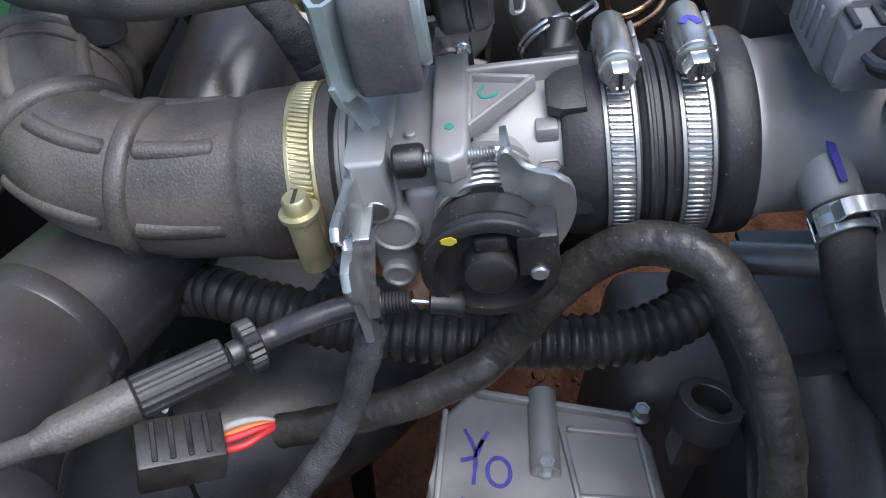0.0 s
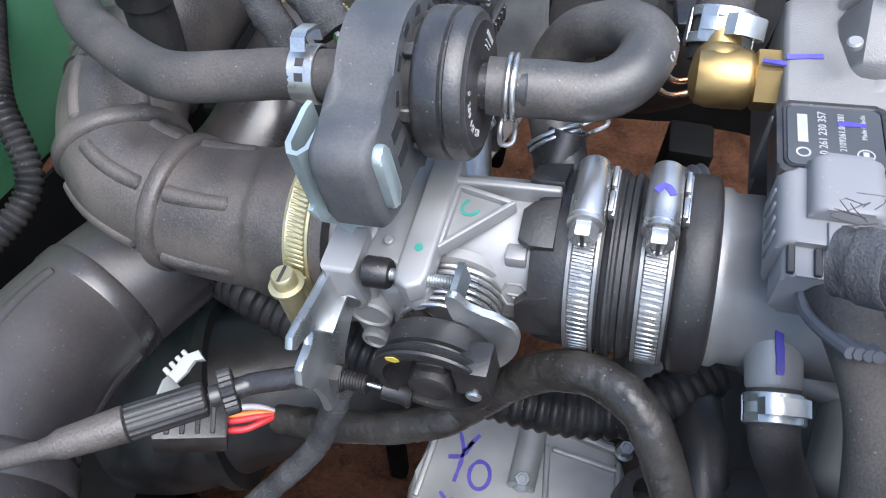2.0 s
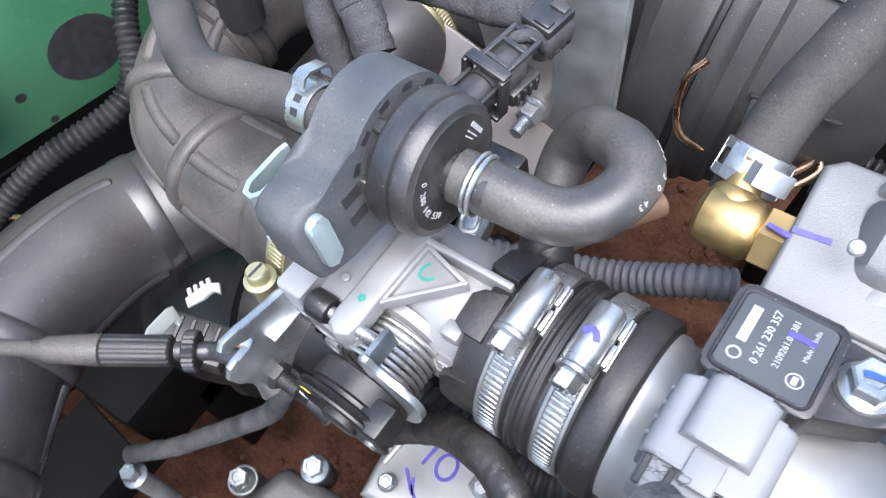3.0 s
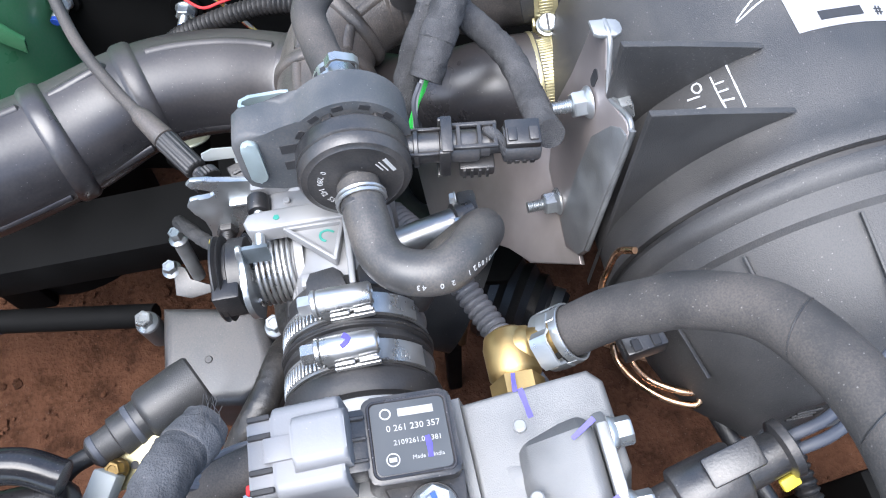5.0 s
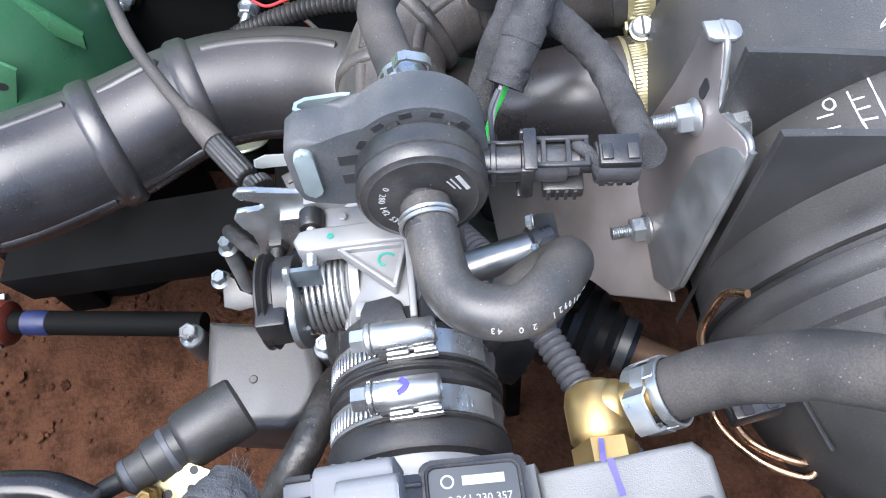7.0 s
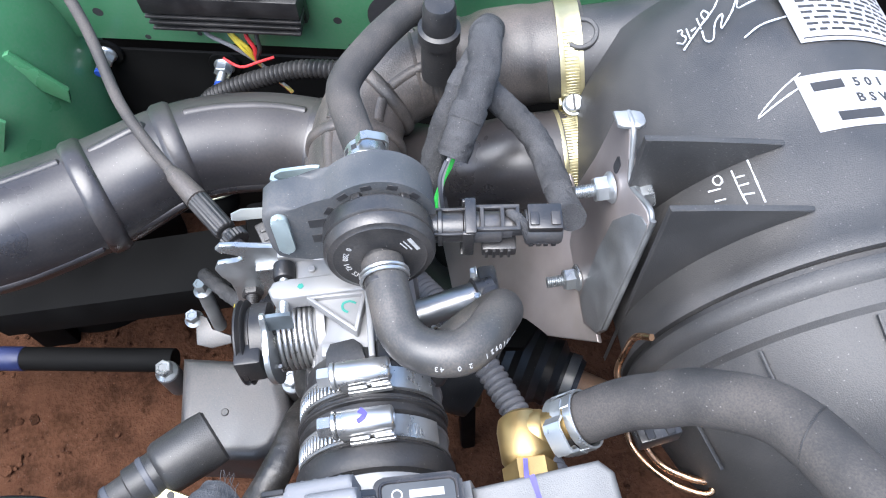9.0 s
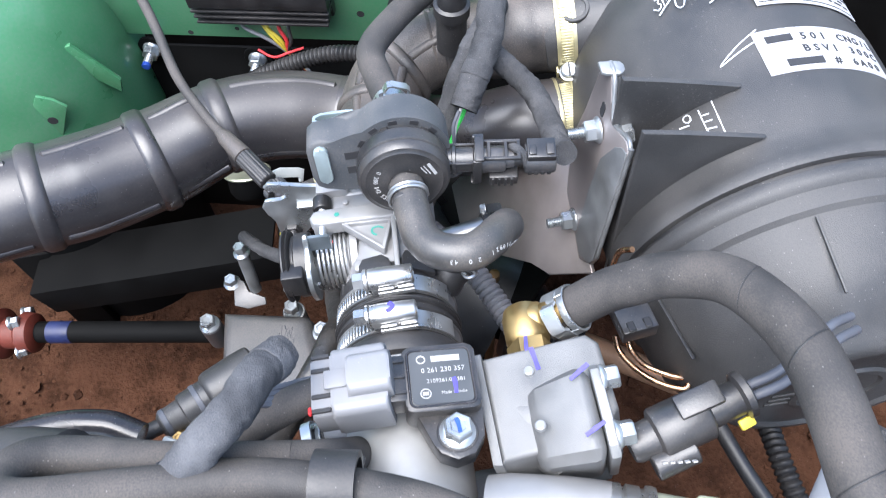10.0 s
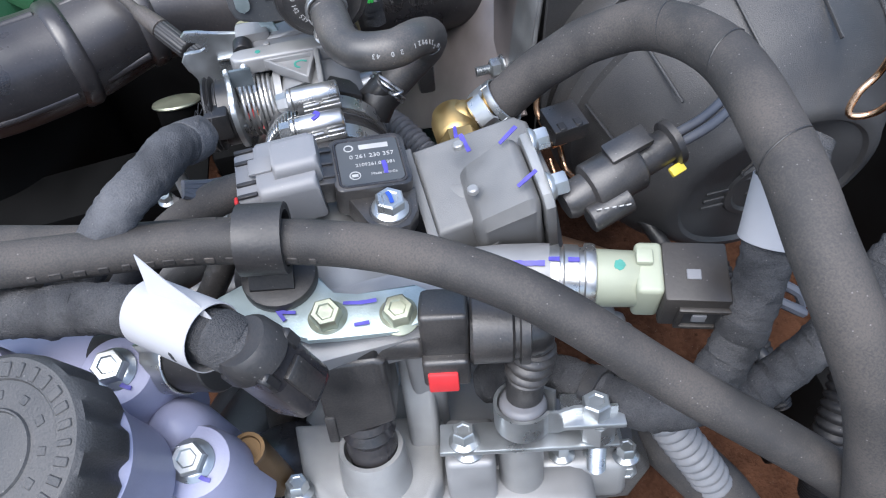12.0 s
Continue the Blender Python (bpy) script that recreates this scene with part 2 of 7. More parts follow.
    if settle > 0:
        # dust that has settled on faces turned upwards
        geo = n.new("ShaderNodeNewGeometry")
        xyz = n.new("ShaderNodeSeparateXYZ")
        l.new(geo.outputs["Normal"], xyz.inputs[0])
        up = n.new("ShaderNodeMapRange")
        up.inputs["From Min"].default_value, up.inputs["From Max"].default_value = 0.35, 0.98
        up.inputs["To Max"].default_value = settle * 1.6
        l.new(xyz.outputs[2], up.inputs["Value"])
        patchy = n.new("ShaderNodeMath")
        patchy.operation = "MULTIPLY"
        patchy.use_clamp = True
        l.new(up.outputs[0], patchy.inputs[0])
        l.new(big.outputs["Fac"], patchy.inputs[1])
        lay = n.new("ShaderNodeMix")
        lay.data_type = "RGBA"
        l.new(patchy.outputs[0], lay.inputs[0])
        l.new(colour, lay.inputs[6])
        lay.inputs[7].default_value = (0.125, 0.1, 0.08, 1)
        colour = lay.outputs[2]
    l.new(colour, b.inputs["Base Color"])
    rr = n.new("ShaderNodeMapRange")
    rr.inputs["From Min"].default_value, rr.inputs["From Max"].default_value = 0.3, 0.7
    rr.inputs["To Min"].default_value, rr.inputs["To Max"].default_value = max(0.03, rough - rvar), min(1, rough + rvar)
    l.new(big.outputs["Fac"], rr.inputs["Value"])
    l.new(rr.outputs[0], b.inputs["Roughness"])
    b.inputs["Metallic"].default_value = metal
    b.inputs["Coat Weight"].default_value = coat
    b.inputs["Specular IOR Level"].default_value = spec
    if bump > 0:
        bp = n.new("ShaderNodeBump")
        bp.inputs["Strength"].default_value, bp.inputs["Distance"].default_value = bump, deep
        l.new(fine.outputs["Fac"], bp.inputs["Height"])
        l.new(bp.outputs[0], b.inputs["Normal"])
    return m


RUBBER_DUST = surf("dusty_rubber", (0.036, 0.033, 0.031), 0.48, var=0.4, scale=35, bump=0.3, bscale=900, dust=0.5, dustcol=(0.11, 0.088, 0.074), spec=0.6, settle=0.16)
RUBBER = surf("black_rubber", (0.015, 0.015, 0.016), 0.48, var=0.25, scale=45, bump=0.15, bscale=700, dust=0.06, spec=0.55)
HOSE = surf("hose_rubber", (0.034, 0.033, 0.033), 0.72, var=0.3, scale=40, bump=0.25, bscale=1200, dust=0.22, spec=0.4, settle=0.06)
HOSE_SMOOTH = surf("moulded_hose_rubber", (0.04, 0.039, 0.038), 0.5, var=0.2, scale=50, bump=0.06, bscale=900, dust=0.3, spec=0.6)
HOLDER = surf("slate_rubber", (0.052, 0.057, 0.063), 0.6, var=0.2, scale=50, bump=0.15, bscale=900, dust=0.2, spec=0.45)
PLASTIC = surf("black_plastic", (0.019, 0.019, 0.02), 0.38, var=0.2, scale=60, bump=0.12, bscale=900, dust=0.12, spec=0.7)
PLASTIC_GLOSS = surf("glossy_black_plastic", (0.022, 0.022, 0.025), 0.26, var=0.2, scale=40, bump=0.05, bscale=600, dust=0.1)
DUCT = surf("duct_plastic", (0.018, 0.0175, 0.02), 0.34, var=0.3, scale=16, bump=0.06, bscale=500, dust=0.3, dustcol=(0.055, 0.048, 0.043), spec=0.65, rvar=0.12, settle=0.16)
CANISTER = surf("textured_black_plastic", (0.028, 0.028, 0.029), 0.52, var=0.2, scale=25, bump=0.3, bscale=1500, dust=0.22, dustcol=(0.12, 0.11, 0.1), spec=0.55)
FLEECE = surf("grey_fleece_tape", (0.062, 0.064, 0.07), 0.95, var=0.35, scale=45, bump=0.55, bscale=1300, dust=0.35, dustcol=(0.14, 0.14, 0.145), spec=0.2)
TAPE = surf("cloth_tape", (0.036, 0.037, 0.04), 0.92, var=0.35, scale=60, bump=0.9, bscale=1300, dust=0.35, dustcol=(0.11, 0.107, 0.107), spec=0.3)
CONDUIT = surf("corrugated_plastic", (0.012, 0.012, 0.013), 0.5, var=0.25, scale=60, bump=0.1, dust=0.06, spec=0.3)
CONDUIT_GREY = surf("grey_corrugated_plastic", (0.12, 0.125, 0.14), 0.5, var=0.2, scale=60, bump=0.1, dust=0.2)
ALU = surf("cast_aluminium", (0.27, 0.27, 0.272), 0.56, metal=0.5, var=0.12, scale=50, bump=0.1, bscale=2400)
ALU_MAN = surf("grey_cast_aluminium", (0.175, 0.175, 0.173), 0.58, metal=0.45, var=0.18, scale=50, bump=0.25, bscale=2000)
ALU_HEAD = surf("sand_cast_aluminium", (0.30, 0.30, 0.296), 0.54, metal=0.35, var=0.2, scale=50, bump=0.2, bscale=1800)
ALU_DARK = surf("weathered_aluminium", (0.31, 0.31, 0.306), 0.5, metal=0.5, var=0.2, scale=35, bump=0.12, bscale=2000)
ALU_SMOOTH = surf("machined_aluminium", (0.36, 0.36, 0.36), 0.36, metal=0.95, var=0.1, scale=80, bump=0.12, bscale=1500)
ZINC = surf("zinc_plated_steel", (0.44, 0.46, 0.47), 0.34, metal=0.85, var=0.18, scale=70, bump=0.08, bscale=900)
ZINC_BLUE = surf("blue_zinc_plate", (0.38, 0.45, 0.455), 0.42, metal=0.6, var=0.2, scale=60, bump=0.12, bscale=900)
CHROME = surf("bright_steel", (0.48, 0.48, 0.475), 0.32, metal=0.9, var=0.1, scale=90, bump=0.05, bscale=900)
GOLD = surf("yellow_zinc_plate", (0.50, 0.45, 0.27), 0.42, metal=0.8, var=0.25, scale=60, bump=0.1, bscale=900)
BRASS = surf("brass", (0.40, 0.28, 0.12), 0.45, metal=1.0, var=0.18, scale=70, bump=0.06, bscale=900)
COPPER = surf("copper_plated_wire", (0.66, 0.40, 0.24), 0.25, metal=1.0, var=0.15, scale=80, bump=0.0)
GREEN = surf("green_body_paint", (0.058, 0.2, 0.095), 0.34, var=0.14, scale=18, bump=0.05, bscale=300, dust=0.25, dustcol=(0.15, 0.2, 0.155), coat=0.3)
# red-brown base darkened, so the vehicle's shade on the soil is in its colour
SOIL = surf("shade_darkened_soil", (0.041, 0.0185, 0.0107), 0.95, var=0.5, scale=26, bump=0.6, bscale=160, dust=0.5, dustcol=(0.07, 0.0345, 0.0205), spec=0.06, deep=0.005)
GREY_CONN = surf("grey_plastic", (0.165, 0.169, 0.18), 0.5, var=0.08, scale=50, bump=0.06, bscale=900, dust=0.08)
OLIVE_CONN = surf("olive_grey_plastic", (0.28, 0.30, 0.23), 0.45, var=0.08, scale=50, bump=0.06, bscale=900)
BROWN_CONN = surf("dark_brown_plastic", (0.03, 0.027, 0.025), 0.5, var=0.2, scale=50, bump=0.1, dust=0.15, dustcol=(0.07, 0.063, 0.056))
WHITE = surf("white_paper", (0.33, 0.33, 0.345), 0.6, var=0.04, scale=40, bump=0.05)
CHALK = surf("chalk_mark", (0.5, 0.52, 0.54), 0.9, var=0.4, scale=300, bump=0.3)
BLUE_INK = surf("blue_marker", (0.06, 0.05, 0.30), 0.5, var=0.25, scale=200, bump=0.0)
TEAL_INK = surf("green_marker", (0.03, 0.20, 0.16), 0.5, var=0.2, scale=200, bump=0.0)
YELLOW = surf("yellow_paint", (0.5, 0.4, 0.04), 0.45, var=0.15, scale=100, bump=0.0)
RED = surf("red_plastic", (0.5, 0.03, 0.035), 0.45, var=0.15, scale=80, bump=0.0)
LAVENDER = surf("lavender_primer", (0.30, 0.305, 0.42), 0.45, var=0.18, scale=22, bump=0.1, bscale=500)
PRINT = surf("pale_print", (0.33, 0.33, 0.325), 0.6, var=0.15, scale=200, bump=0.0)
# print and pen, and the painted shade inside holes, slots and recesses
INK_AND_RECESS = surf("black_ink_and_recess_shade", (0.02, 0.02, 0.022), 0.6, var=0.1, scale=200, bump=0.0)
# black paint taken darker still, to carry the shade under the air duct
CHASSIS = surf("shade_darkened_black_paint", (0.004, 0.004, 0.004), 0.7, var=0.3, scale=20, bump=0.1, bscale=300, dust=0.0, spec=0.08)
ORANGE_CASE = surf("rusty_brown_cover", (0.36, 0.2, 0.11), 0.5, metal=0.1, var=0.3, scale=25, bump=0.2, dust=0.3)
FLAG_ZINC = surf("blue_grey_zinc_plate", (0.17, 0.2, 0.22), 0.42, metal=0.7, var=0.25, scale=90, bump=0.12, bscale=900)
ZINC_DULL = surf("grey_zinc_plate", (0.25, 0.258, 0.262), 0.44, metal=0.6, var=0.25, scale=60, bump=0.2, bscale=700)
IRIDESCENT = surf("iridescent_zinc_plate", (0.29, 0.257, 0.247), 0.38, metal=0.55, var=0.35, scale=18, bump=0.06, bscale=300, rvar=0.1)
DARK_BLUE = surf("dark_blue_paint", (0.01, 0.016, 0.06), 0.5, var=0.3, scale=60, bump=0.05)
BLUE_PAINT = surf("blue_paint", (0.02, 0.06, 0.32), 0.4, var=0.1, scale=100, bump=0.0)
WIRE_GREY = surf("grey_wire", (0.07, 0.075, 0.09), 0.5, var=0.15, scale=80, bump=0.0)
GREEN_WIRE = surf("green_wire", (0.05, 0.5, 0.08), 0.4, var=0.1, scale=80, bump=0.0)
LABEL_GREY = surf("dark_grey_label", (0.05, 0.054, 0.058), 0.45, var=0.08, scale=60, bump=0.05)
OLIVE_ZINC = surf("olive_zinc_plate", (0.34, 0.355, 0.27), 0.4, metal=0.7, var=0.2, scale=70, bump=0.08)
CONDUIT_PALE = surf("pale_corrugated_plastic", (0.165, 0.17, 0.182), 0.5, var=0.15, scale=60, bump=0.1, dust=0.2)
ALU_DIRTY = surf("oily_cast_aluminium", (0.16, 0.155, 0.15), 0.55, metal=0.6, var=0.35, scale=22, bump=0.4, bscale=700, dust=0.3)
BRASS_DARK = surf("dull_brass", (0.14, 0.088, 0.042), 0.45, metal=0.7, var=0.3, scale=60, bump=0.12)
ORANGE_WIRE = surf("orange_wire", (0.6, 0.16, 0.03), 0.45, var=0.1, scale=80, bump=0.0)
RED_OXIDE = surf("orange_red_paint", (0.09, 0.014, 0.007), 0.55, var=0.5, scale=30, bump=0.1, dust=0.3, dustcol=(0.022, 0.015, 0.013))
PALE_PLASTIC = surf("off_white_plastic", (0.38, 0.40, 0.39), 0.5, var=0.1, scale=60, bump=0.05)
SMOKED = surf("smoky_plastic", (0.035, 0.036, 0.038), 0.4, var=0.2, scale=30, bump=0.05, dust=0.15)
CAP_BLACK = surf("matt_black_plastic", (0.03, 0.03, 0.031), 0.5, var=0.25, scale=30, bump=0.25, bscale=1200, dust=0.3, dustcol=(0.1, 0.095, 0.09), spec=0.6)
# darker than the clamp teeth: shade in the tooth grooves is put into this colour
DARKENED_STEEL = surf("darkened_steel_band", (0.26, 0.26, 0.26), 0.45, metal=0.8, var=0.15, scale=90, bump=0.08, bscale=900)
BOX_GREY = surf("satin_grey_plastic", (0.032, 0.033, 0.036), 0.42, var=0.2, scale=30, bump=0.08, bscale=700, dust=0.2, spec=0.8)
BLACK = surf("deep_black_plastic", (0.012, 0.012, 0.013), 0.42, var=0.2, scale=60, bump=0.1, bscale=900, dust=0.06)
VINYL = surf("black_vinyl_tape", (0.02, 0.019, 0.018), 0.46, var=0.3, scale=60, bump=0.2, bscale=700, dust=0.12)

# ---- ground and vehicle body ----
def soil_ground():
    bm = NB()
    def patch(half, n, amp, hole):
        verts = {}
        for i in range(n + 1):
            for j in range(n + 1):
                x, y = (i / n - 0.5) * 2 * half, (j / n - 0.5) * 2 * half
                h = amp * (noise.noise(Vector((x, y, 0)) * 0.012) + 0.6 * noise.noise(Vector((x, y, 4)) * 0.05))
                verts[i, j] = bm.verts.new((x, y, h))
        for i in range(n):
            for j in range(n):
                bm.faces.new((verts[i, j], verts[i + 1, j], verts[i + 1, j + 1], verts[i, j + 1]))
        return verts
    n, half = 90, 900
    inner = patch(half, n, 9, None)
    rim = [inner[i, 0] for i in range(n)] + [inner[n, j] for j in range(n)] + [inner[i, n] for i in range(n, 0, -1)] + [inner[0, j] for j in range(n, 0, -1)]
    for far in (4000, 40000, 900000):
        outer = [bm.verts.new((v.co.x * far / half if far == 4000 else v.co.x * far / prev, v.co.y * far / half if far == 4000 else v.co.y * far / prev, 0)) for v in rim]
        for k in range(len(rim)):
            a, b = rim[k], rim[(k + 1) % len(rim)]
            bm.faces.new((a, outer[k], outer[(k + 1) % len(rim)], b))
        rim, prev = outer, far
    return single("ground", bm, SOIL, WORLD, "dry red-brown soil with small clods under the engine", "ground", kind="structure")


soil_ground()


def soil_clods():
    bm = NB()
    rnd = random.Random(7)
    for k in range(2200):
        x, y = rnd.uniform(-420, 200), rnd.uniform(-420, 620)
        r = rnd.uniform(0.9, 3.2) * (2.4 if rnd.random() < 0.07 else 1)
        made = bmesh.ops.create_icosphere(bm, subdivisions=1, radius=r)["verts"]
        for v in made:
            v.co *= 1 + 0.5 * noise.noise(v.co * 0.3 + Vector((k, 0, 0)))
            v.co.z *= 0.45
            v.co += Vector((x, y, r * 0.2))
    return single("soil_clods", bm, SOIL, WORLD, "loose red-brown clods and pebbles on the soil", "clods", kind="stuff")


soil_clods()

# ---- air cleaner canister ----
CAN = axes((0.0, 0.372, 0.453))


def on_can(x, a, r=86.0):
    """A place on the canister's skin: x along its axis, a degrees from +y upwards."""
    return Vector((x, r * math.cos(radians(a)), r * math.sin(radians(a))))


def can_stroke(bm, pts, w):
    """A chalk stroke on the canister's skin, points as (x, angle)."""
    path = spline([(x, a, 0) for x, a in pts], 1.2)
    rows = []
    for i, p in enumerate(path):
        d = path[min(i + 1, len(path) - 1)] - path[max(i - 1, 0)]
        q, e = on_can(p.x, p.y, 86.0), on_can(p.x + d.x, p.y + d.y, 86.0)
        nrm = on_can(0, p.y, 1.0)
        side = (e - q).cross(nrm).normalized()
        ww = w * (0.75 + 0.6 * noise.noise(Vector((p.x, p.y, 2)) * 0.5))
        rows.append([bm.verts.new(q + side * k * ww / 2 + nrm * h) for k, h in ((-1, -0.3), (1, -0.3), (1, 0.22), (-1, 0.22))])
    for a, b in zip(rows[:-1], rows[1:]):
        for k in range(4):
            bm.faces.new((a[k], a[(k + 1) % 4], b[(k + 1) % 4], b[k]))
    bm.faces.new(rows[0])
    bm.faces.new(rows[-1])


def can_label(x0, x1, a0, a1, name, label):
    bm = NB()
    n = 24
    rows = []
    for i in range(n + 1):
        a = a0 + (a1 - a0) * i / n
        rows.append([bm.verts.new(on_can(x, a, r)) for x, r in ((x0, 86.1), (x1, 86.1), (x1, 86.4), (x0, 86.4))])
    for p, q in zip(rows[:-1], rows[1:]):
        for k in range(4):
            bm.faces.new((p[k], p[(k + 1) % 4], q[(k + 1) % 4], q[k]))
    bm.faces.new(rows[0])
    bm.faces.new(rows[-1])
    return part(name, bm, WHITE, air_cleaner, label)


def canister():
    t = thing("air_cleaner", CAN, "large round black plastic air cleaner with chalk marks and labels", "air cleaner")
    bm = NB()
    lathe(bm, (-125, 0, 0), (60, 0, 0), [(0, 40), (3, 60), (12, 72), (30, 79), (52, 84), (80, 86), (150, 86), (158, 86.5), (162, 89), (167, 90), (169, 89.5), (169.5, 86)], 112)
    part("body", bm, CANISTER, t)
    bm = NB()
    lathe(bm, (47, 0, 0), (140, 0, 0), [(0, 86), (0.6, 89), (4, 90), (7, 89), (9, 86.5), (14, 86), (17, 85.5), (19, 83), (30, 81), (44, 76), (54, 70), (62, 62), (68, 56), (71, 54), (73, 50), (73, 47), (71, 45), (70.4, 24), (72, 23), (72.4, 20), (71, 18.5), (71, 0.5)], 112)
    part("lid", bm, CANISTER, t)
    bm = NB()
    ring(bm, (44.4, 0, 0), (47.2, 0, 0), 87, 80, 96)
    part("seam_gasket", bm, RUBBER, t)
    for a0 in (45, 78, 104, 132, 160):
        bm = NB()
        box(bm, (0, 0, 0), (34, 1.3, 2.0), 0.4, m=Matrix.Rotation(radians(a0), 4, "X") @ Matrix.Translation((84, 80.3, 0)) @ Matrix.Rotation(radians(-14), 4, "Z") @ Matrix.Rotation(radians(90), 4, "X"))
        part("lid_rib", bm, CANISTER, t)
    # raised bands and plain bars moulded on the lid face
    for k in range(3):
        bm = NB()
        box(bm, (118.0, -26, 4 - 6 * k), (1.0, 16, 2.2), 0.3, 1)
        part("moulded_bar", bm, CANISTER, t)
    for k in range(2):
        bm = NB()
        box(bm, (118.0, -4, 3 - 7 * k), (1.0, 15, 3.4), 0.3, 1)
        part("moulded_bar", bm, CANISTER, t)
    bm = NB()
    pts = [Vector((118.2, -12 + 8 * math.cos(math.pi * k / 3), 17 + 8 * math.sin(math.pi * k / 3))) for k in range(7)]
    for p, q in zip(pts[:-1], pts[1:]):
        tube(bm, [p, q], 0.7, n=6, smooth=False)
    part("moulded_hexagon", bm, CANISTER, t)
    letters("moulded_letters", "TOP", 8, plane_at((101, 5, 66.5), (0.75, 0, 0.66), (0, 1, 0)), CANISTER, t, depth=0.5)
    # gusset webs between the steel plate and the canister
    for x in (-9, 22):
        bm = NB()
        arc = [(on_can(0, a).y, on_can(0, a).z) for a in range(110, 186, 6)]
        outline = [(-86, 101), (-64, 94.6), (-44, 88.6)] + [(-26, 83.4)] + arc + [(-86, -50)]
        outline = [(y - 0.0, z) for y, z in outline]
        prism(bm, outline, 2.6, Matrix.Translation((x, 0, 0)) @ Matrix(((0, 0, 1, 0), (1, 0, 0, 0), (0, 1, 0, 0), (0, 0, 0, 1))), 0.5)
        part("gusset_web", bm, CANISTER, t)
    return t


air_cleaner = canister()


def can_marks():
    type_label = can_label(-36, -8, 98, 52, "paper_label", "white paper label with black printed type code")
    notice = can_label(-95, -53, 91.5, 48, "notice_label", "white paper notice with fine print")
    for x0, a0, a1, w in ((-92.5, 90.3, 50, 0.6), (-55.5, 90.3, 50, 0.6)):
        bm = NB()
        rows = []
        for i in range(17):
            a = a0 + (a1 - a0) * i / 16
            rows.append([bm.verts.new(on_can(x, a, r)) for x, r in ((x0, 86.3), (x0 + w, 86.3), (x0 + w, 86.55), (x0, 86.55))])
        for p, q in zip(rows[:-1], rows[1:]):
            for k in range(4):
                bm.faces.new((p[k], p[(k + 1) % 4], q[(k + 1) % 4], q[k]))
        part("notice_border", bm, INK_AND_RECESS, notice)
    # fine print as plain bars
    rnd = random.Random(3)
    for row in range(10):
        bm = NB()
        x = -90 + 3.4 * row
        a = 87.5
        while a > 52:
            w = rnd.uniform(1.5, 5.5)
            m = plane_at(on_can(x, a - w / 2, 86.5), on_can(0, a - w / 2, 1), (0, 1, -0.2))
            box(bm, (0, 0, 0), (w * 1.35, 1.3, 0.2), 0, m=m)
            a -= w + 1.0
        ob = part("fine_print", bm, INK_AND_RECESS, notice)
        ob["kind"] = "stuff"
    rows = ((-29.5, "501 CNG/LP", 82.0), (-21.5, "BSVI 300C", 83), (-13.5, "# 6A00", 74))
    for x, word, mid in rows:
        for k, ch in enumerate(word):
            if ch == " ":
                continue
            a = mid - 3.5 * k
            m = plane_at(on_can(x, a, 86.5), on_can(0, a, 1), on_can(0, a - 90, 1))
            letters("printed_letter", ch, 6.2, m, INK_AND_RECESS, type_label, bold=0.14)
    for x, a, w in ((-29.5, 91, 13), (-13.5, 86, 18)):
        bm = NB()
        box(bm, (0, 0, 0), (w, 4.4, 0.2), 0, m=plane_at(on_can(x, a - 0.6, 86.5), on_can(0, a, 1), on_can(0, a - 90, 1)))
        part("printed_bar", bm, INK_AND_RECESS, type_label)
    date = (
        [(-80.1, 120.9), (-79.6, 119.3), (-77.4, 120.2), (-75.1, 119.3), (-72.5, 120.6), (-74.6, 122.2)],
        [(-79.4, 118.3), (-72.9, 118.4)],
        [(-77.0, 117.3), (-77.5, 115.8)],
        [(-82.0, 114.6), (-75.9, 114.6)],
        [(-84.9, 111.9), (-81.5, 111.1), (-79.4, 112.6), (-83.2, 113.1), (-84.9, 111.9)],
        [(-69.2, 121.2), (-77.2, 114.6), (-83.3, 109.5), (-89.0, 106.3), (-91.7, 102.5)],
        [(-74.5, 114.6), (-69.0, 114.8), (-67.8, 112.8), (-76.1, 110.4), (-79.2, 107.6), (-71.7, 109.7), (-77.7, 105.6), (-82.7, 103.3), (-87.4, 101.0), (-80.0, 103.3), (-80.7, 100.0), (-84.0, 91.6)],
    )
    tally = (
        [(-63.0, 105.0), (-67.2, 99.4), (-68.9, 91.8)],
        [(-38.0, 95.6), (-31.3, 103.1), (-22.5, 110.7), (-26.8, 104.1), (-31.1, 97.5)],
        [(-6.2, 117.2), (3.5, 117.2), (14.0, 117.2)],
        [(-4.6, 121.9), (5.2, 121.8), (11.8, 121.4)],
        [(-0.8, 121.8), (-0.3, 119.3)],
        [(3.1, 121.8), (3.7, 119.1)],
        [(7.3, 121.8), (8.6, 118.7)],
        [(-5.0, 126.7), (-4.8, 125.3), (-1.8, 125.0), (-0.8, 126.4), (-3.4, 127.3), (-5.0, 126.7)],
        [(-0.2, 129.4), (0.9, 126.1)],
        [(5.1, 128.7), (6.1, 125.8)],
    )
    for pts in date + tally:
        bm = NB()
        can_stroke(bm, pts, 0.8)
        part("chalk_stroke", bm, CHALK, air_cleaner)


can_marks()


def neck(name, p0, p1, r):
    bm = NB()
    cyl(bm, p0, p1, r, n=44, bev=1.2)
    return part(name, bm, CANISTER, air_cleaner)


upper = neck("upper_neck", (-128, -88, 15.5), (-112, -10, 30), 24.5)
bm = NB()
ring(bm, (-118, -74, 38), (-117, -75, 42.5), 9, 6.6, 36)
part("moulded_ring", bm, CANISTER, upper)
